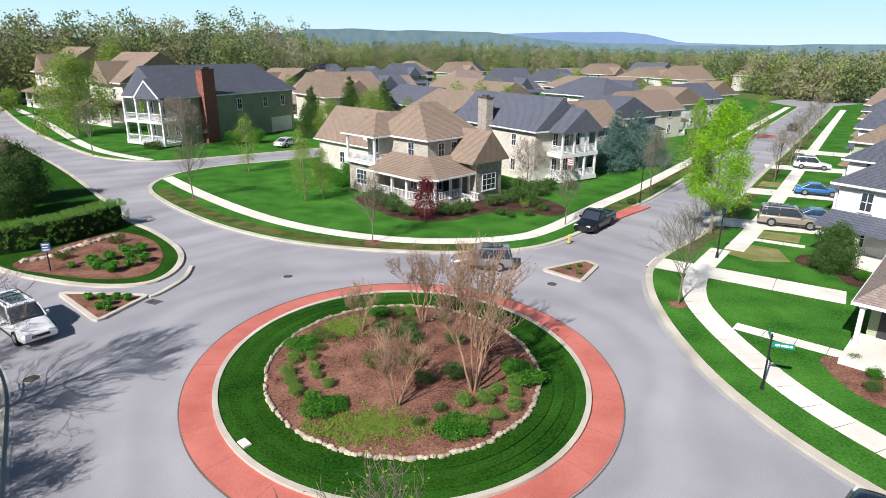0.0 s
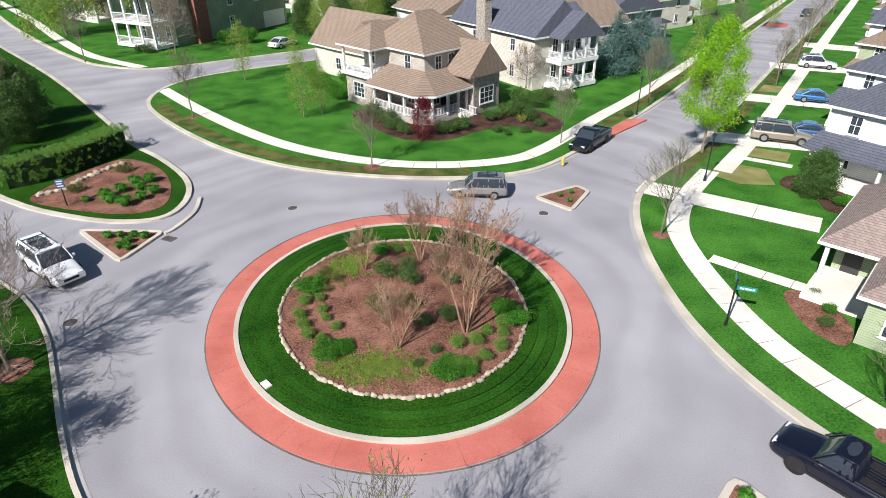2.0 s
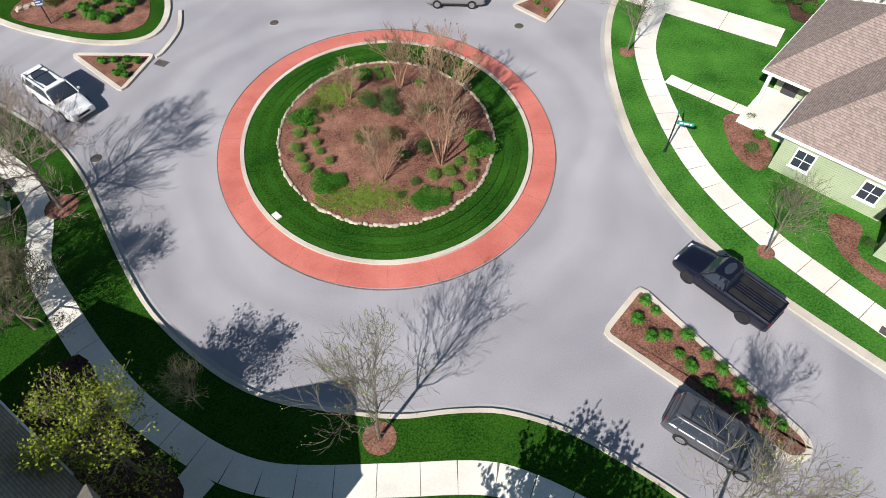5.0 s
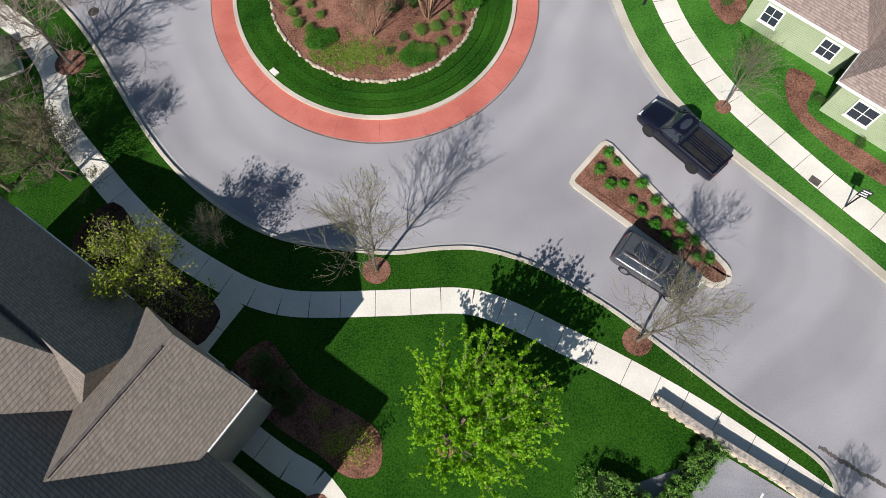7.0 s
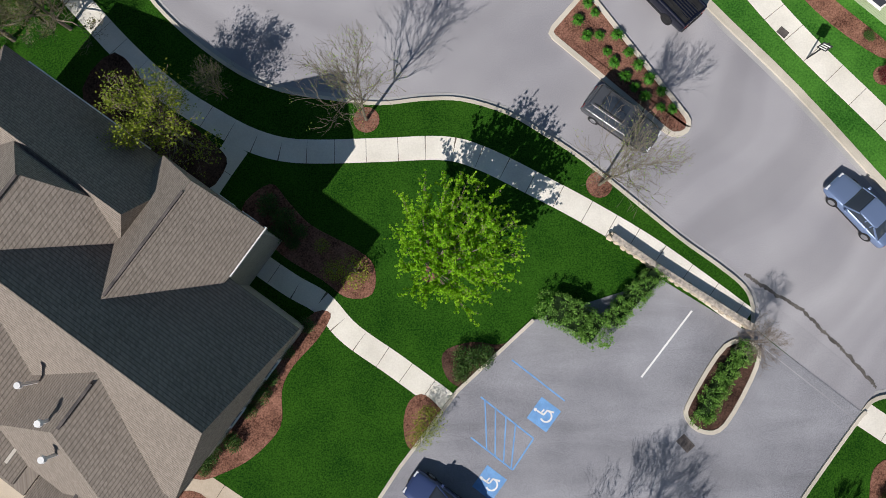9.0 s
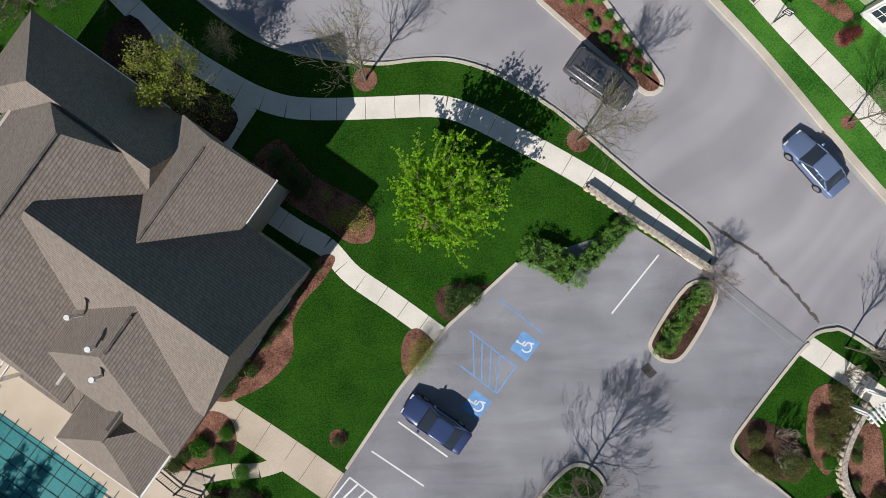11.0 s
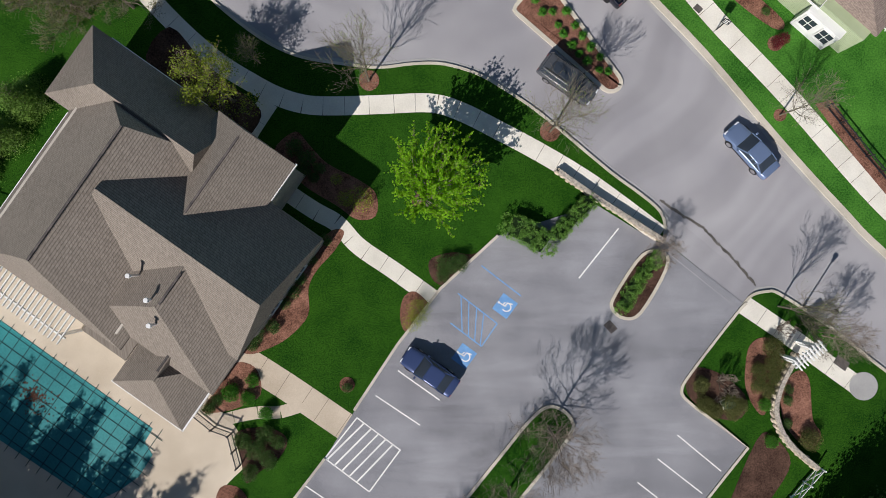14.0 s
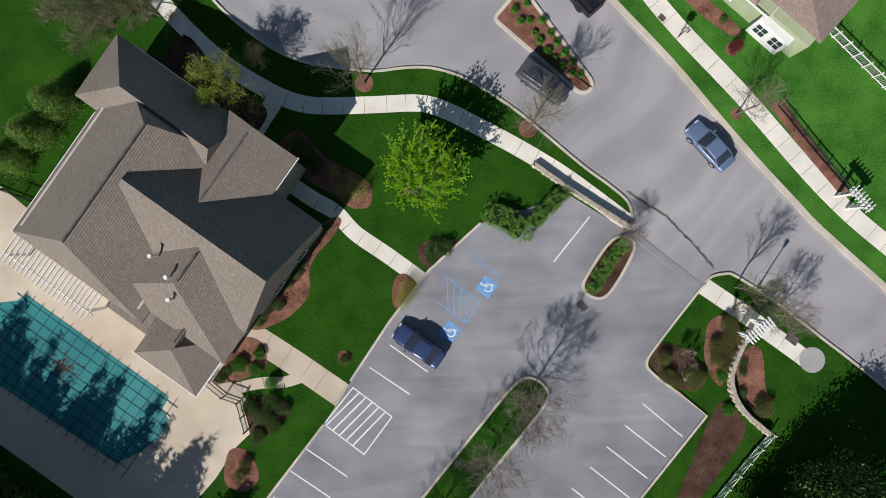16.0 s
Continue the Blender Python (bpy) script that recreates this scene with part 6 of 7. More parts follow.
put(GOLD, [(-2.5, -1.0, 1.05), (-3.7, -.9, .7), (1.7, -9.7, 1.0), (1.2, -10.6, .8), (-4.4, 0.6, .5), (8.6, 62.5, .6), (-52, 118, 1.4)], BEDZ)
put(shrub(52, 0.7, 0.9, LEAF_DARK, "dark rounded evergreen shrub along the wall", 1700, 0.08), [(-5.4, -4.0, .8), (-6.6, -5.5), (-7.6, -6.9), (-8.0, -8.0), (-8.7, -8.9, .8), (-9.7, -10.6), (-10.9, -11.2), (-11.4, -12.1, .8), (-6.6, 2.3), (-6.9, 1.4), (-5.7, 1.5, .8), (-7.6, 3.1), (-6.2, .8, .7), (3.9, -6.2, 1.3), (4.9, -6.2, 1.2), (3.6, -7.1, .9), (30.0, -17.5, .7), (30.1, -16.6, .6), (29.9, -19.3, .7), (-12.3, -19.4, 1.2), (-10.5, -19.0, 1.2), (-11.3, -20.2, 1.3), (-9.6, -19.6, 1), (-10.3, -20.9, 1.2), (-11.7, -21.9, 1.1), (-14.9, -16.9, .9), (-14.2, -16.3, .8), (-5.9, 63.0, 1.9), (-4.9, 60.8, 1.7), (-3.6, 59.1, 1.5), (0.6, 59.2, 1.8), (2.0, 60.6, 1.8), (-7.6, 65.2, 1.8), (5.6, 63.4, 1.7), (7.5, 65.2, 2.1), (9.2, 65.6, 2.0), (9.6, 63.6, 1.5), (11, 68.5, 2.2), (9.4, 69.6, 2.3), (5.8, 59.6),
    (6.8, 58.6, .8), (8.6, 59.4, .9), (10.4, 61.5), (12.6, 71.5, 2), (15.5, 72, 1.4), (-47.4, 100, 1.8), (-49, 101, 1.5), (-4.1, -15.6, .7), (21.3, 26.4, .7), (25.6, 18.6, .6), (27.2, 15.4, .6), (29.2, 12.6, .6), (22.2, 29.2, .6), (20.6, 64.6, .9)], BEDZ)
put(shrub(53, 1.3, 1.9, LEAF_GREEN, "leafy bright green shrub", 3000, 0.14), [(-14.0, 75.3, 1.1), (-12.4, 72.5), (-15.6, 77.6), (-36.5, 106.5, 1.4), (-33.6, 108, 1.5), (-12.2, 79.4, 1.2), (22.2, 27.6, .35), (30.8, 41.6, .5), (-10.4, -17.4, .5)], BEDZ)
put(tuft(54, 0.36, 0.42, LEAF_GREEN, "small bright green daylily clump in mulch", 190, "plant", "perennials"), [(12.1, 15.2), (11.4, 14.1), (12.5, 14.6), (12.7, 13.1), (11.9, 13.1), (13.8, 13.1), (13.1, 12.1), (14.4, 12.0), (13.5, 11.4), (15.0, 11.2), (14.1, 10.5), (15.6, 10.3), (14.7, 9.8), (16.3, 9.5), (15.3, 9.2), (16.2, 8.5), (16.9, 8.4),
    (-23.5, 37.1), (-22.7, 37.2), (-21.7, 37.2), (-20.9, 37.0), (-21.8, 36.3), (-22.0, 35.6), (-21.3, 35.4), (9.6, 43.6, .7), (10.6, 44.2, .7), (10.2, 42.6, .7)], 0.12)
put(tuft(55, 0.62, 0.7, LEAF_GREEN, "lush green daylily clump in mulch", 420, "plant", "perennials"), [(-27.0, 44.0), (-26.2, 45.0), (-25.7, 46.5), (-24.7, 47.1), (-23.4, 44.7), (-23.9, 43.5), (-24.7, 42.4), (-26.1, 42.9), (-24.8, 45.4), (-28.2, 43.2, .6)], BEDZ)
put(shrub(56, 0.9, 0.9, LEAF_OLIVE, "low bronze-green shrub in the mulch", 1200, 0.1), [(-30.1, 45.2), (-28.0, 49.4), (-33.5, 50)], BEDZ)
put(shrub(59, 0.8, 1.05, LEAF_OLIVE, "rounded olive-green evergreen in bark mulch", 3200, 0.075), [(28.9, -13.3), (29.0, -14.5), (27.8, -15.1, .95), (28.9, -15.7), (27.6, -16.2, .9), (28.4, -16.7, .85), (31.5, -20.4), (23.2, -16.1), (23.5, -17.5), (24.3, -18.0, .9), (25.5, -17.6), (26.2, -17.8, .9), (25.7, -18.3, .8), (-13.2, -25.2, .8), (-12.9, -24.2, .7)], BEDZ)
put(shrub(60, 0.75, 0.8, LEAF_GREEN, "bright leafy green shrub by the pool gate", 2600, 0.09), [(-13.1, -15.7), (-11.4, -14.8, .8), (-11.8, -16.2, .9), (28.2, -17.7, .8), (28.6, -20.6, .8)], BEDZ)
BRUSHY = bare_tree(61, 2.2, "low spreading bare-twigged shrub in mulch", BARK, 4, 0.035, 0.12, stems=7, kids=2, group="bare shrubs", vase=0.7)
put(BRUSHY, [(24.9, -15.9, 1.0), (32.2, -12.2, 1.1), (29.6, -11.9, .8)], BEDZ)


def hedge(pts, width, h, label, seed):
    """A clipped hedge along a line."""
    t = thing("hedge", pose(0, 0, LAWN), label, "hedge", "hedges")
    line = fine(pts, 0.35)
    # added solid filler, coloured as the shaded inside of the hedge
    bm = bmesh.new()
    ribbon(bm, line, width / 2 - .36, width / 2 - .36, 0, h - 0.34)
    part("hedge_core", bm, HEDGESHADE, t)
    g = np.random.default_rng(seed)
    blobs = []
    for x, y in line:
        for _ in range(int(width * 14)):
            top, a = g.random() < .45, g.uniform(0, 2 * math.pi)
            u = (width / 2 - .15) * (math.sqrt(g.random()) if top else 1)
            blobs.append((x + u * math.cos(a), y + u * math.sin(a), h - .15 if top else g.uniform(.1, 1) * (h - .15), 0.2))
    leaf_cloud("foliage", seed, blobs, int(len(blobs) * 26), 0.1, LEAF_HEDGE, t, shell=0.2)


hedge([(-36.6, 46.6), (-34.4, 48.4), (-32.6, 51.2), (-31.2, 55.2)], 3.0, 2.3, "long clipped dark green hedge behind the mulch bed", 61)
hedge([(9.0, -3.4), (10.4, -4.0), (11.6, -4.9)], 2.2, 1.2, "spreading dark evergreen hedge at the car park edge", 62)
hedge([(12.4, -4.3), (13.8, -2.9), (15.2, -1.6)], 1.5, 1.2, "spreading dark evergreen hedge beside the wall", 63)
hedge([(17.4, -9.9), (18.6, -8.0), (20.1, -6.2)], 1.4, 1.0, "clipped evergreen hedge in the end island", 64)

# ---- walls and fences ----
def stone_wall(pts, h, label):
    t = thing("stone_wall", pose(0, 0, LAWN), label, "wall")
    rng = random.Random(int(pts[0][0] * 10))
    line = fine(pts, 0.42)
    bm = bmesh.new()
    ribbon(bm, line, 0.16, 0.16, 0, h - .06)
    part("core", bm, STONEWALL, t)
    for a, b in zip(line, line[1:]):
        rz = math.degrees(math.atan2(b[1] - a[1], b[0] - a[0]))
        n = Vector((-(b[1] - a[1]), b[0] - a[0])).normalized()
        for lv in range(max(1, int(h / .24))):
            for s in (-1, 1):
                ob = new("stone", STONES[rng.randrange(6)])
                ob.parent = t
                ob.matrix_basis = pose(a[0] + n.x * s * .13 + rng.uniform(-.04, .04), a[1] + n.y * s * .13 + rng.uniform(-.04, .04), .1 + .22 * lv, rng.uniform(-10, 10), 0, rz) @ Matrix.Scale(rng.uniform(.75, 1.0), 4)


stone_wall([(12.8, 0.75), (15.4, -1.2), (18, -3.0), (20.8, -4.9)], 0.7, "low dry stone retaining wall along the car park")
stone_wall([(30.6, -14.0), (29.3, -16.4), (28.9, -18.4), (29.8, -20.6), (32.0, -22.7)], 0.8, "curved dry stone garden wall")
STONEPILE = thing("rock_edging", pose(0, 0, BEDZ), "pale flat rocks set along the hedge bed", "rocks")
rng = random.Random(8)
for i, (x, y) in enumerate(fine([(-32.6, 44.4), (-31.3, 45.6), (-30.9, 47.4), (-30.2, 49.4), (-29.0, 51.2)], 0.55)):
    ob = new("stone", STONES[i % 6])
    ob.parent = STONEPILE
    ob.matrix_basis = pose(x, y, .05, 0, 0, rng.uniform(0, 360)) @ Matrix.Scale(rng.uniform(1.2, 1.9), 4)


def fence(pts, h, mat, label, step=1.8, cross=True, name="fence"):
    t = thing(name, pose(0, 0, LAWN), label, "fence")
    for a, b in zip(pts, pts[1:]):
        A, B = Vector((*a, 0)), Vector((*b, 0))
        n = max(1, round((B - A).length / step))
        for i in range(n):
            p, q = A.lerp(B, i / n), A.lerp(B, (i + 1) / n)
            bm = bmesh.new()
            cone(bm, p, p + Vector((0, 0, h + .12)), .07, .07, 4)
            part("post", bm, mat, t)
            for z in (h * .15, h * .9):
                bm = bmesh.new()
                cone(bm, p + Vector((0, 0, z)), q + Vector((0, 0, z)), .045, .045, 4)
                part("rail", bm, mat, t)
            for z0, z1 in ((h * .15, h * .9), (h * .9, h * .15)) if cross else ():
                bm = bmesh.new()
                cone(bm, p + Vector((0, 0, z0)), q + Vector((0, 0, z1)), .04, .04, 4)
                part("brace", bm, mat, t)
            if not cross:
                L = (q - p).length
                for k in range(1, int(L / .16)):
                    r = p.lerp(q, k * .16 / L)
                    bm = bmesh.new()
                    cone(bm, r + Vector((0, 0, h * .15)), r + Vector((0, 0, h * .98)), .014, .014, 4)
                    part("picket", bm, mat, t)
    bm = bmesh.new()
    cone(bm, Vector((*pts[-1], 0)), Vector((*pts[-1], h + .12)), .07, .07, 4)
    part("post", bm, mat, t)


fence([(32.2, -22.7), (30.1, -25.0), (27.4, -28.2), (25, -31)], 1.1, WHITE, "white cross-braced wooden garden fence", 1.3)
fence([(33.7, 5.2), (36.7, 1.2), (39.6, -2.4)], 0.9, BLACKMETAL, "low black metal picket fence by the pavement", 1.5, False)
fence([(37.6, 11.8), (43.4, 5.6)], 1.3, WHITE, "tall white garden fence beside the cottage", 1.2, False)
fence([(-15.9, -17.2), (-14.5, -18.4), (-13.2, -18.9), (-12.6, -21.4)], 1.2, BLACKMETAL, "black metal pool gate fence", 1.5, False)
fence([(-34.5, 0.5), (-30.4, -1.2)], 1.3, BLACKMETAL, "black metal pool enclosure fence", 1.5, False)

# ---- lamps, signs, boxes ----
def street_lamp(x, y, h):
    t = thing("street_lamp", pose(x, y, LAWN), "black post lamp with a lantern head", "street lamp", "street lamps")
    bm = bmesh.new()
    cone(bm, (0, 0, 0), (0, 0, .5), .13, .09), cone(bm, (0, 0, .5), (0, 0, h - .6), .06, .045)
    part("pole", bm, BLACKMETAL, t)
    bm = bmesh.new()
    cone(bm, (0, 0, h - .6), (0, 0, h - .15), .1, .18, 8)
    part("lantern", bm, GLASS, t)
    bm = bmesh.new()
    cone(bm, (0, 0, h - .15), (0, 0, h), .22, .03, 8)
    part("cap", bm, BLACKMETAL, t)


for x, y, h in ((21.7, 65, 4.3), (31.6, -10.3, 4.0), (-77.7, 116.7, 6.0), (22.3, 46.6, 4.2), (46.4, 83, 4.2)):
    street_lamp(x, y, h)
SIGN_BLUE = surface("sign_blue", (0.05, 0.10, 0.22), (0.08, 0.14, 0.28), 3, 0.4, 0, 20)
SIGN_GREEN = surface("sign_green", (0.01, 0.22, 0.16), (0.015, 0.27, 0.20), 3, 0.4, 0, 20)
t = thing("street_sign", pose(15.9, 26.5, LAWN, 0, 0, -20), "green street name blade on a dark post in the verge", "sign")
bm = bmesh.new()
cone(bm, (0, 0, 0), (0, 0, .35), .1, .07), cone(bm, (0, 0, .35), (0, 0, 2.9), .05, .045), cone(bm, (0, 0, 2.9), (0, 0, 3.05), .07, .01)
part("post", bm, BLACKMETAL, t)
bm = bmesh.new()
box(bm, .06, -.015, 2.35, 1.05, .015, 2.62)
blade = part("sign_blade", bm, SIGN_GREEN, t, "green name blade with white lettering bars")
bm = bmesh.new()
for u0, u1 in ((.2, .42), (.46, .78), (.82, .95)):
    box(bm, u0, -.02, 2.43, u1, .02, 2.54)
part("lettering", bm, WHITE, blade)
bm = bmesh.new()
box(bm, -.015, .06, 2.65, .015, .95, 2.9)
part("sign_blade", bm, SIGN_GREEN, t)


def notice(x, y, rz, h, label, mat):
    t = thing("sign", pose(x, y, LAWN, 0, 0, rz), label, "sign", "small signs")
    bm = bmesh.new()
    cone(bm, (0, 0, 0), (0, 0, h), .05, .045)
    part("post", bm, BLACKMETAL, t)
    bm = bmesh.new()
    box(bm, -.3, -.07, h - .75, .3, -.045, h - .02, bevel=.01)
    b = part("sign_panel", bm, mat, t)
    for k in range(3):
        bm = bmesh.new()
        box(bm, -.22, -.078, h - .22 - .2 * k, .22 - .08 * (k % 2), -.07, h - .13 - .2 * k)
        part("lettering", bm, WHITE, b, "pale lettering bars")


notice(-29.3, 42.4, 20, 2.3, "blue-grey panel sign on a black post in mulch", SIGN_BLUE)
notice(25.4, 11.4, -30, 2.2, "small dark sign on a post beside the pavement", BLACKMETAL)
UTIL = surface("utility_green", (0.14, 0.20, 0.13), (0.20, 0.27, 0.18), 3, 0.5, 0.05, 20)
for x, y, s in ((-25.4, 22.6, 1.0), (-26.3, 24.2, .8), (25.4, -17.6, .6)):
    t = thing("utility_box", pose(x, y, LAWN, 0, 0, 25) @ Matrix.Scale(s, 4), "green metal utility cabinet on the lawn", "utility box", "utility boxes")
    bm = bmesh.new()
    box(bm, -.8, -.6, 0, .8, .6, .1)
    part("base", bm, CONCRETE, t)
    bm = bmesh.new()
    box(bm, -.7, -.5, .1, .7, .5, 1.0, bevel=.05)
    part("cabinet", bm, UTIL, t)
    bm = bmesh.new()
    box(bm, -.66, -.54, .85, .66, .54, 1.06, bevel=.03)
    part("lid", bm, UTIL, t)
HYD = surface("hydrant_yellow", (0.5, 0.42, 0.08), (0.62, 0.52, 0.12), 3, 0.5, 0.05, 20)
t = thing("hydrant", pose(11.0, 50.4, LAWN), "pale yellow fire hydrant at the kerb", "hydrant")
bm = bmesh.new()
cone(bm, (0, 0, 0), (0, 0, .1), .18, .18), cone(bm, (0, 0, .1), (0, 0, .6), .11, .11), cone(bm, (0, 0, .6), (0, 0, .78), .14, .04), cone(bm, (-.2, 0, .45), (.2, 0, .45), .06, .06)
part("barrel", bm, HYD, t)
# flag on the porch of the cream house
t = thing("flag", WH.matrix_basis @ pose(3.0, -2.7, 2.6), "red, white and blue striped flag on a porch pole", "flag")
bm = bmesh.new()
cone(bm, (0, 0, 0), (0, -1.0, .8), .02, .02, 6)
part("pole", bm, WHITE, t)
for k in range(7):
    bm = bmesh.new()
    box(bm, -.01, -1.0, .7 - .13 * (k + 1), .01, -.15, .7 - .13 * k)
    part("stripe", bm, (surface("flag_red", (.4, .03, .04), (.5, .05, .06), 3, .8, 0, 20) if k == 0 else bpy.data.materials["flag_red"]) if k % 2 == 0 else WHITE, t)


# ---- cars ----
def paint(name, col, rough=0.25):
    m = bpy.data.materials.new(name)
    m.use_nodes = True
    b = m.node_tree.nodes["Principled BSDF"]
    b.inputs["Base Color"].default_value = (*col, 1)
    b.inputs["Roughness"].default_value, b.inputs["Metallic"].default_value = rough, 0.0 if min(col) > 0.5 else 0.25
    b.inputs["Coat Weight"].default_value = 0.6
    return m


TYRE = surface("tyre_rubber", (0.015, 0.015, 0.016), (0.03, 0.03, 0.032), 10, 0.85, 0.2, 30)
RIM = surface("alloy_rim", (0.35, 0.35, 0.36), (0.5, 0.5, 0.52), 10, 0.35, 0.0, 30, metal=0.8)
LAMP_W = paint("headlamp", (0.7, 0.72, 0.75), 0.1)
LAMP_R = paint("tail_lamp", (0.45, 0.02, 0.02), 0.15)
PLASTIC = surface("black_trim", (0.015, 0.015, 0.016), (0.03, 0.03, 0.03), 10, 0.6, 0.05, 30)


def loft(bm, sections):
    """Closed rounded skin through cross sections (x, half width low, half width high, z low, z high)."""
    full = []
    for i in range(len(sections) - 1):
        p0, p1, p2, p3 = (sections[min(max(i + k, 0), len(sections) - 1)] for k in (-1, 0, 1, 2))
        for u in (0, 0.25, 0.5, 0.75):
            m1, m2 = [(c - a) / 2 * 0.7 for a, c in zip(p0, p2)], [(c - a) / 2 * 0.7 for a, c in zip(p1, p3)]
            full.append([(2 * u ** 3 - 3 * u * u + 1) * a + (u ** 3 - 2 * u * u + u) * b + (3 * u * u - 2 * u ** 3) * c + (u ** 3 - u * u) * d for a, b, c, d in zip(p1, m1, p2, m2)])
    full.append(sections[-1])
    rings = []
    for x, wl, wh, z0, z1 in full:
        h = z1 - z0
        half = [(wl * .92, z0), (wl * .985, z0 + h * .16), (wl, z0 + h * .45), (wl * .45 + wh * .55, z0 + h * .74), (wh * .97, z0 + h * .9), (wh * .88, z0 + h * .975), (wh * .6, z1 + h * .012), (wh * .2, z1 + h * .03)]
        rings.append([bm.verts.new((x, -y, z)) for y, z in half] + [bm.verts.new((x, y, z)) for y, z in half[::-1]])
    n = len(rings[0])
    for a, b in zip(rings, rings[1:]):
        for i in range(n):
            bm.faces.new((a[i], a[(i + 1) % n], b[(i + 1) % n], b[i])).smooth = True
    bm.faces.new(rings[0][::-1]), bm.faces.new(rings[-1])


def car(m, kind, col, label):
    """A car with its nose along +x; kind: suv, sedan or pickup."""
    t = thing("car", m, label, "car", "cars")
    P = paint("car_paint", col)
    L, W, deck, top = {"suv": (4.75, .93, 1.02, 1.78), "big": (5.5, 1.0, 1.12, 1.92), "sedan": (4.7, .89, .92, 1.43), "pickup": (5.7, 1.0, 1.15, 1.9)}[kind]
    h = L / 2
    bm = bmesh.new()
    nose = deck - .12
    secs = [(-h, W * .86, W * .82, .45, deck - .1), (-h + .12, W * .96, W * .92, .32, deck), (-h * .5, W, W * .95, .28, deck), (0, W, W * .95, .28, deck), (h * .42, W, W * .94, .28, deck - .02), (h * .72, W * .98, W * .9, .28, nose), (h - .18, W * .92, W * .82, .32, nose - .12), (h, W * .8, W * .7, .42, nose - .25)]
    loft(bm, secs)
    body = part("body", bm, P, t)
    x0, x1, x2, x3 = {"suv": (-h + .1, -h + .35, h * .1, h * .42), "big": (-h + .08, -h + .3, h * .14, h * .42), "sedan": (-h * .78, -h * .42, h * .05, h * .42), "pickup": (-h * .08, -h * .02, h * .22, h * .46)}[kind]
    wt = W * .76
    bm = bmesh.new()
    loft(bm, [(x0, W * .9, W * .86, deck - .06, deck - .01), (x1, W * .92, wt, deck - .06, top - .06), (x2, W * .92, wt, deck - .06, top - .06), (x3, W * .9, W * .84, deck - .06, deck - .01)])
    part("glass", bm, GLASS, t, "dark tinted glasshouse")
    bm = bmesh.new()
    loft(bm, [(x1 - .1, wt * .9, wt * .86, top - .1, top - .03), (x1 + .1, wt + .02, wt, top - .12, top), (x2 - .1, wt + .02, wt, top - .12, top), (x2 + .12, wt * .9, wt * .86, top - .12, top - .05)])
    rf = part("car_roof", bm, P, t)
    for s in (-1, 1):
        for xa, xb, xt in ((x0 + .05, x1 + .02, 0), (x3 - .02, x2 + .02, 0)) + (((x1 + x2) / 2, (x1 + x2) / 2, 0), (x1 + (x2 - x1) * .12, x1 + (x2 - x1) * .12, 0)):
            bm = bmesh.new()
            cone(bm, (xa, s * W * .91, deck - .04), (xb, s * (wt + .01), top - .08), .06, .05, 5)
            part("pillar", bm, P, t)
        bm = bmesh.new()
        box(bm, x3 - .35, s * (W + .1) - .09, deck - .02, x3 - .2, s * (W + .1) + .09, deck + .15, bevel=.02)
        part("mirror", bm, P, t)
        bm = bmesh.new()
        box(bm, h - .2, s * W * .6 - .17, nose - .32, h - .02, s * W * .6 + .17, nose - .16)
        part("headlight", bm, LAMP_W, t, "clear headlight")
        bm = bmesh.new()
        box(bm, -h - .015, s * W * .7 - .1, deck - .35, -h + .1, s * W * .7 + .12, deck - .1)
        part("tail_light", bm, LAMP_R, t, "red tail light")
        bm = bmesh.new()
        box(bm, -h * .55, s * W - .01 * s - .02, .34, h * .55, s * W - .01 * s + .02, .46)
        part("sill", bm, PLASTIC, t)
        for xw in (-h * .58, h * .6):
            wr = .42 if kind in ("pickup", "big") else .36
            bm = bmesh.new()
            cone(bm, (xw, s * (W - .2), wr), (xw, s * (W + .025), wr), wr, wr, 20)
            w = part("wheel", bm, TYRE, t)
            bm = bmesh.new()
            cone(bm, (xw, s * (W + .0), wr), (xw, s * (W + .04), wr), wr * .66, wr * .6, 14)
            part("rim", bm, RIM if kind != "pickup" else PLASTIC, w)
        if kind in ("suv", "big"):
            bm = bmesh.new()
            cone(bm, (x1 + .1, s * wt * .86, top + .05), (x2 - .2, s * wt * .86, top + .05), .025, .025, 6)
            part("roof_rail", bm, PLASTIC, rf)
    if kind in ("suv", "big"):
        bm = bmesh.new()
        box(bm, x2 - .75, -.42, top - .01, x2 - .25, .42, top + .012)
        part("sunroof", bm, GLASS, rf)
        for xx in (x1 + .5, x1 + 1.2):
            bm = bmesh.new()
            box(bm, xx - .03, -wt * .86, top + .03, xx + .03, wt * .86, top + .06)
            part("crossbar", bm, PLASTIC, rf)
    if kind == "pickup":
        bm = bmesh.new()
        box(bm, -h + .15, -W * .8, deck + .004, x0 - .12, W * .8, deck + .02)
        bed = part("bed", bm, PLASTIC, t, "black ribbed load bed")
        for k in range(9):
            bm = bmesh.new()
            y = -W * .7 + k * W * .175
            box(bm, -h + .2, y - .03, deck + .02, x0 - .2, y + .03, deck + .04)
            part("rib", bm, PLASTIC, bed)
        for s in (-1, 1):
            bm = bmesh.new()
            box(bm, -h + .08, s * W * .88 - .07, deck - .05, x0, s * W * .88 + .07, deck + .1, bevel=.02)
            part("bed_rail", bm, P, t)
        bm = bmesh.new()
        box(bm, -h + .02, -W * .9, deck - .1, -h + .12, W * .9, deck + .1)
        part("tailgate", bm, P, t)
    bm = bmesh.new()
    box(bm, h - .1, -W * .45, .55, h + .02, W * .45, nose - .3)
    part("grille", bm, PLASTIC, t)
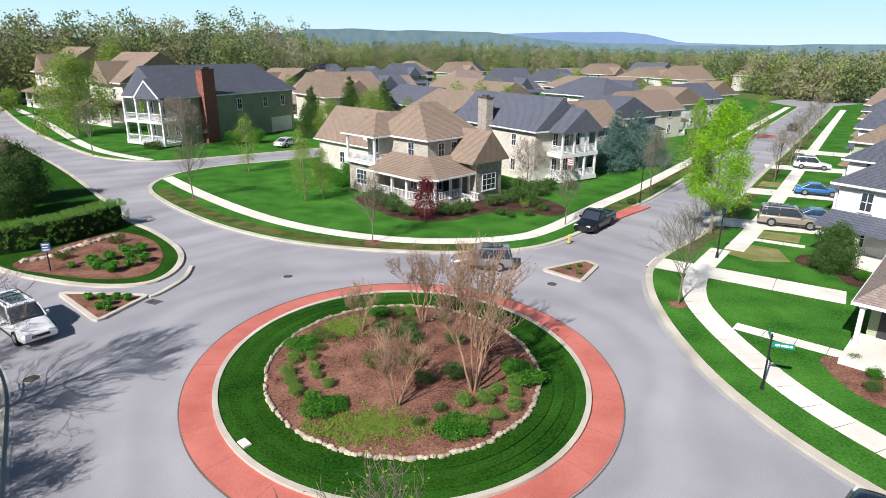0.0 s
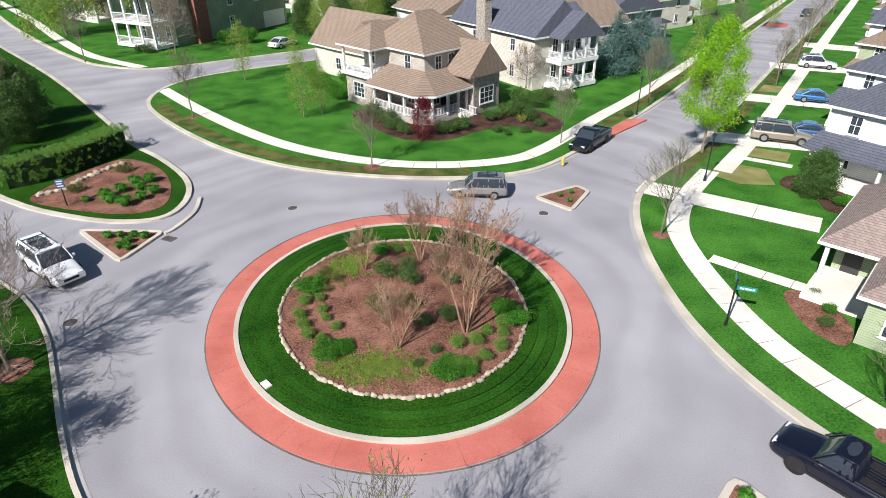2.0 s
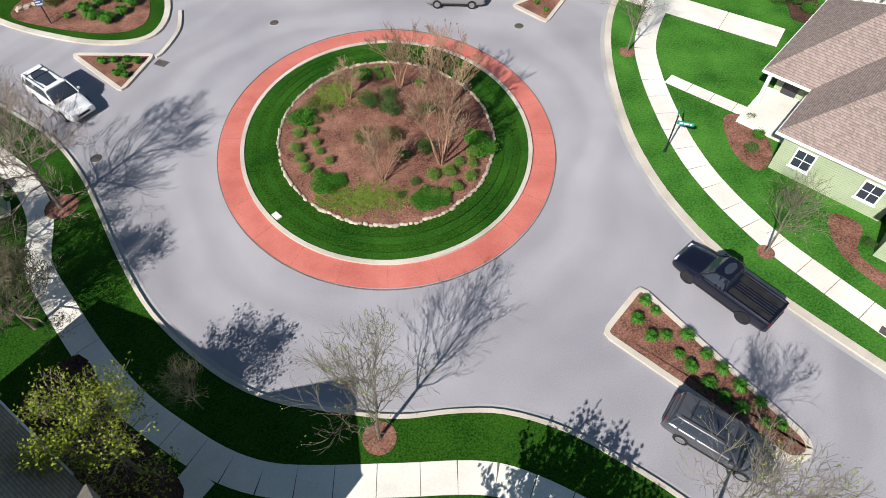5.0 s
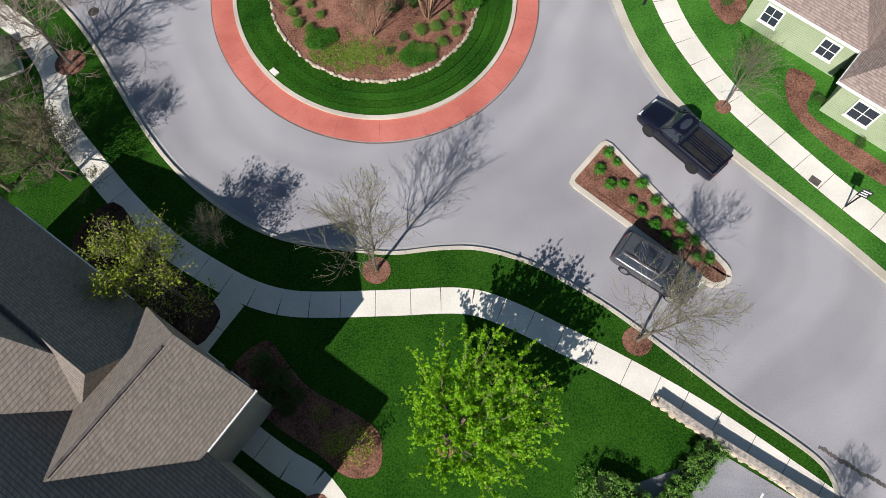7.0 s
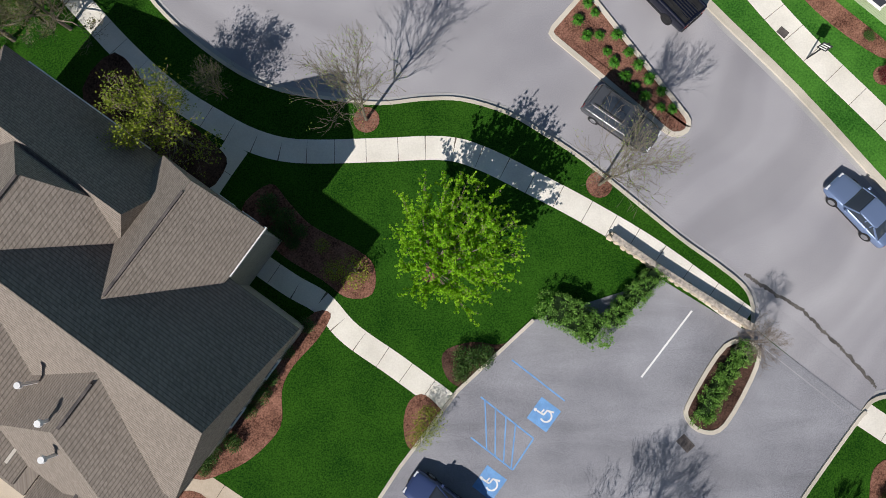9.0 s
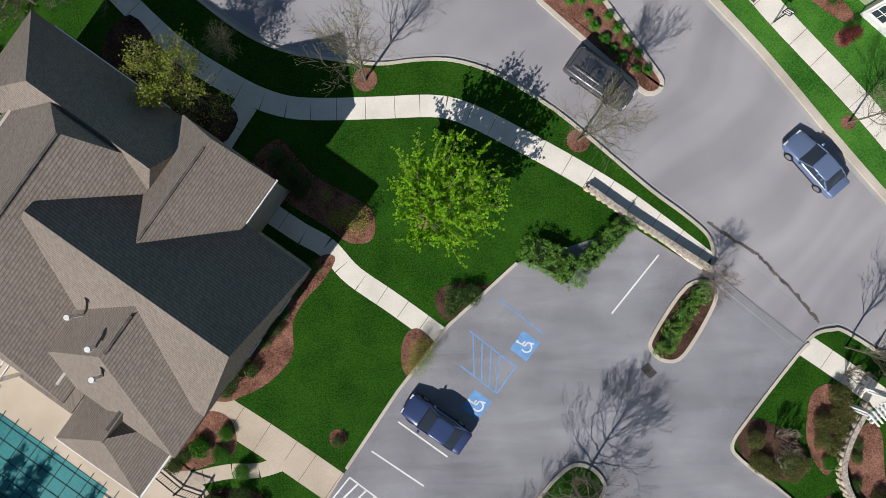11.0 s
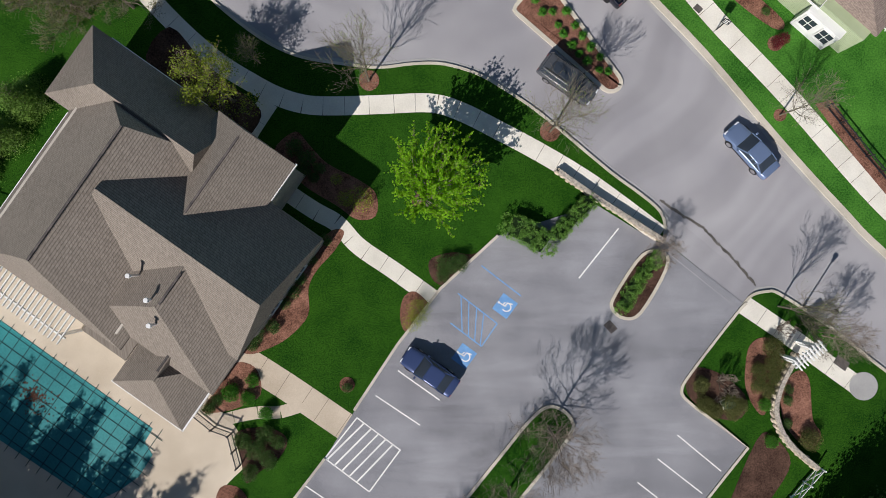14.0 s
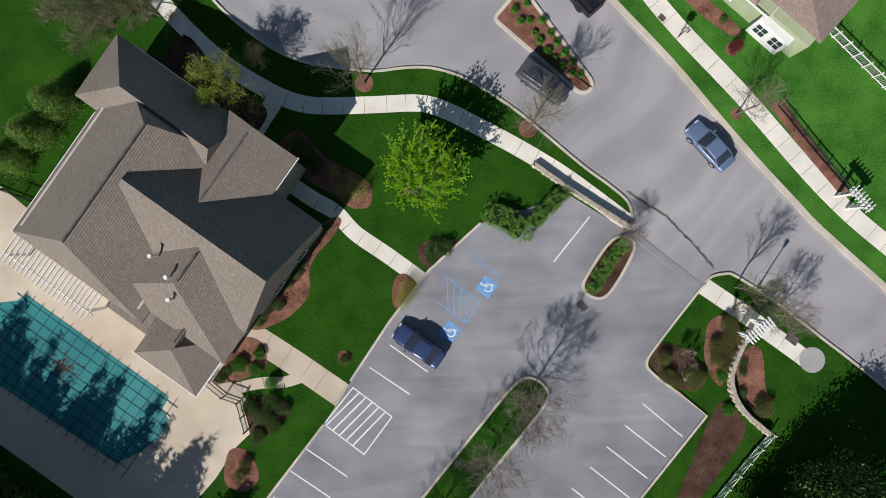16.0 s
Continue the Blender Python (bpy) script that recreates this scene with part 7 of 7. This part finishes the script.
    bm = bmesh.new()
    box(bm, -h - .06, -W * .85, .38, -h + .15, W * .85, .58, bevel=.03)
    part("bumper", bm, P if kind != "pickup" else PLASTIC, t)
    return t


SILVER, NAVY = (0.24, 0.235, 0.23), (0.045, 0.07, 0.17)
car(pose(3.0, 44.3, 0, 0, 0, 176), "suv", SILVER, "silver-grey sport utility car on the road")
car(pose(-24.8, 32.6, 0, 0, 0, -38), "big", (0.80, 0.80, 0.79), "large white sport utility car with roof rails")
car(pose(16.5, 15.9, 0, 0, 0, 130), "pickup", (0.008, 0.010, 0.022), "black pickup truck with ribbed load bed")
car(pose(14.5, 55.6, 0, 0, 0, 232), "pickup", (0.012, 0.016, 0.022), "black pickup truck parked at the kerb")
car(pose(2.4, -14.4, LOTZ, 0, 0, 143.5), "sedan", NAVY, "dark blue saloon car parked in a stall")
car(pose(13.7, 7.7, 0, 0, 0, -37), "suv", (0.09, 0.095, 0.105), "dark grey sport utility car with roof rails on the road")
car(pose(27.6, 1.9, 0, 0, 0, 130), "sedan", (0.16, 0.22, 0.36), "blue-grey saloon car on the road")
car(pose(33.4, 56.2, PAVE + .01, 0, 0, -25), "big", (0.30, 0.26, 0.21), "bronze sport utility car in a driveway")
car(pose(37.0, 57.4, PAVE + .01, 0, 0, -25), "sedan", (0.05, 0.12, 0.26), "blue saloon car in a driveway")
car(pose(44.0, 69.6, PAVE + .01, 0, 0, -25), "sedan", (0.04, 0.16, 0.38), "bright blue saloon car in a driveway")
car(pose(53.2, 86.6, PAVE + .01, 0, 0, -25), "suv", (0.62, 0.62, 0.62), "pale silver minivan in a driveway")
car(pose(76, 133, 0, 0, 0, 235), "sedan", (0.02, 0.03, 0.06), "dark saloon car parked along the road")
car(pose(-26.6, 104.4, LAWN, 0, 0, 60) @ Matrix.Scale(1.15, 4), "sedan", (0.75, 0.75, 0.74), "white car beside the olive house garage")

# ---- woods and hills far off ----
g = np.random.default_rng(12)
FAR_MATS = (("spring_woods", leafy("far_spring", (0.27, 0.33, 0.11), (0.39, 0.45, 0.18), 0.8, 0.45)), ("brown_woods", leafy("far_brown", (0.32, 0.29, 0.18), (0.43, 0.39, 0.26), 0.8, 0.45)), ("dark_woods", leafy("far_dark", (0.11, 0.17, 0.075), (0.17, 0.235, 0.11), 0.8, 0.35)))
for k, (nm, mt) in enumerate(FAR_MATS):
    blobs = []
    for _ in range((700, 640, 480)[k]):
        a = g.uniform(-44, 44)
        dmin = np.interp(a, (-40, -16, -9, 20, 30, 44), (215, 225, 350, 360, 250, 230))
        d = dmin + (g.random() ** 2.4) * 420
        x, y = d * math.sin(radians(a)), d * math.cos(radians(a))
        h = np.interp(a, (-40, -13, -8, 4, 16, 44), (24, 25, 19, 19, 15, 15)) * g.uniform(0.72, 1.12) * (1.12 if k == 2 else 1) * (1 + (d - dmin) / 2600)
        r = g.uniform(3.2, 5.5)
        for f in (0.3, 0.55, 0.74, 0.9):
            blobs.append((x + g.normal() * r * .4, y + g.normal() * r * .4, h * f, r * (1.2 - .75 * f)))
    tagged(leaf_cloud(nm, 70 + k, blobs, len(blobs) * 84, 0.85, mt, kind="stuff", shell=0.3), ("far spring-green woodland behind the houses", "far bare brown woodland behind the houses", "far dark pine woodland behind the houses")[k], "woods")
blobs = []
for _ in range(130):
    a, d = g.uniform(-38, 36), g.uniform(120, 300)
    x, y = d * math.sin(radians(a)), d * math.cos(radians(a))
    q = Vector((x - 17, y - 59.2))
    if -12 < q.dot(NN) < 40:
        continue
    h = g.uniform(5, 9)
    blobs += [(x, y, h * f, h * .28) for f in (.4, .65, .85)]
tagged(leaf_cloud("garden_trees", 79, blobs, len(blobs) * 320, 0.36, LEAF_SPRING, kind="stuff", shell=0.3), "spring-green garden trees between the far houses", "trees")
# blue of distance haze is painted into both hill colours
HILL = surface("haze_tinted_hill", (0.13, 0.20, 0.33), (0.15, 0.225, 0.36), 0.004, 1.0, 0.0, 0.02)
HILL2 = surface("haze_tinted_woods", (0.085, 0.145, 0.175), (0.13, 0.19, 0.205), 0.2, 1.0, 0.0, 0.08)


def ridge_line(name, d, heights, mat, label, spread=48):
    V, F, n = [], [], 120
    for i in range(n + 1):
        a = radians(-spread + 2 * spread * i / n)
        f = i / n
        z = np.interp(f, [p[0] for p in heights], [p[1] for p in heights]) * (1 + .06 * noise.noise(Vector((f * 30, d * .01, 0))))
        x, y = d * math.sin(a), d * math.cos(a)
        V += [(x, y, -1), (x * 1.02, y * 1.02, z), (x * 1.2, y * 1.2, -1)]
    for i in range(n):
        F += [(3 * i, 3 * i + 3, 3 * i + 4, 3 * i + 1), (3 * i + 1, 3 * i + 4, 3 * i + 5, 3 * i + 2)]
    tagged(raw(name, V, F, mat), label=label, kind="structure")


ridge_line("backdrop_hills", 1500, ((0, 30), (.2, 34), (.33, 48), (.38, 62), (.45, 62), (.54, 58), (.62, 36), (.75, 30), (.85, 34), (1, 26)), HILL2, "low wooded hills on the horizon tinted with haze")
ridge_line("backdrop_mountain", 3300, ((0, 60), (.4, 70), (.54, 92), (.58, 108), (.66, 110), (.68, 104), (.712, 62), (.8, 46), (1, 34)), HILL, "long mountain on the horizon tinted with blue haze")

V, F = [], []
for i in range(49):
    a = radians(-60 + 120 * i / 48)
    V += [(4100 * math.sin(a), 4100 * math.cos(a), -20), (4100 * math.sin(a), 4100 * math.cos(a), 1500)]
for i in range(48):
    F.append((2 * i, 2 * i + 2, 2 * i + 3, 2 * i + 1))
tagged(raw("backdrop_sky", V, F, band), label="pale blue spring sky above the horizon", kind="structure")
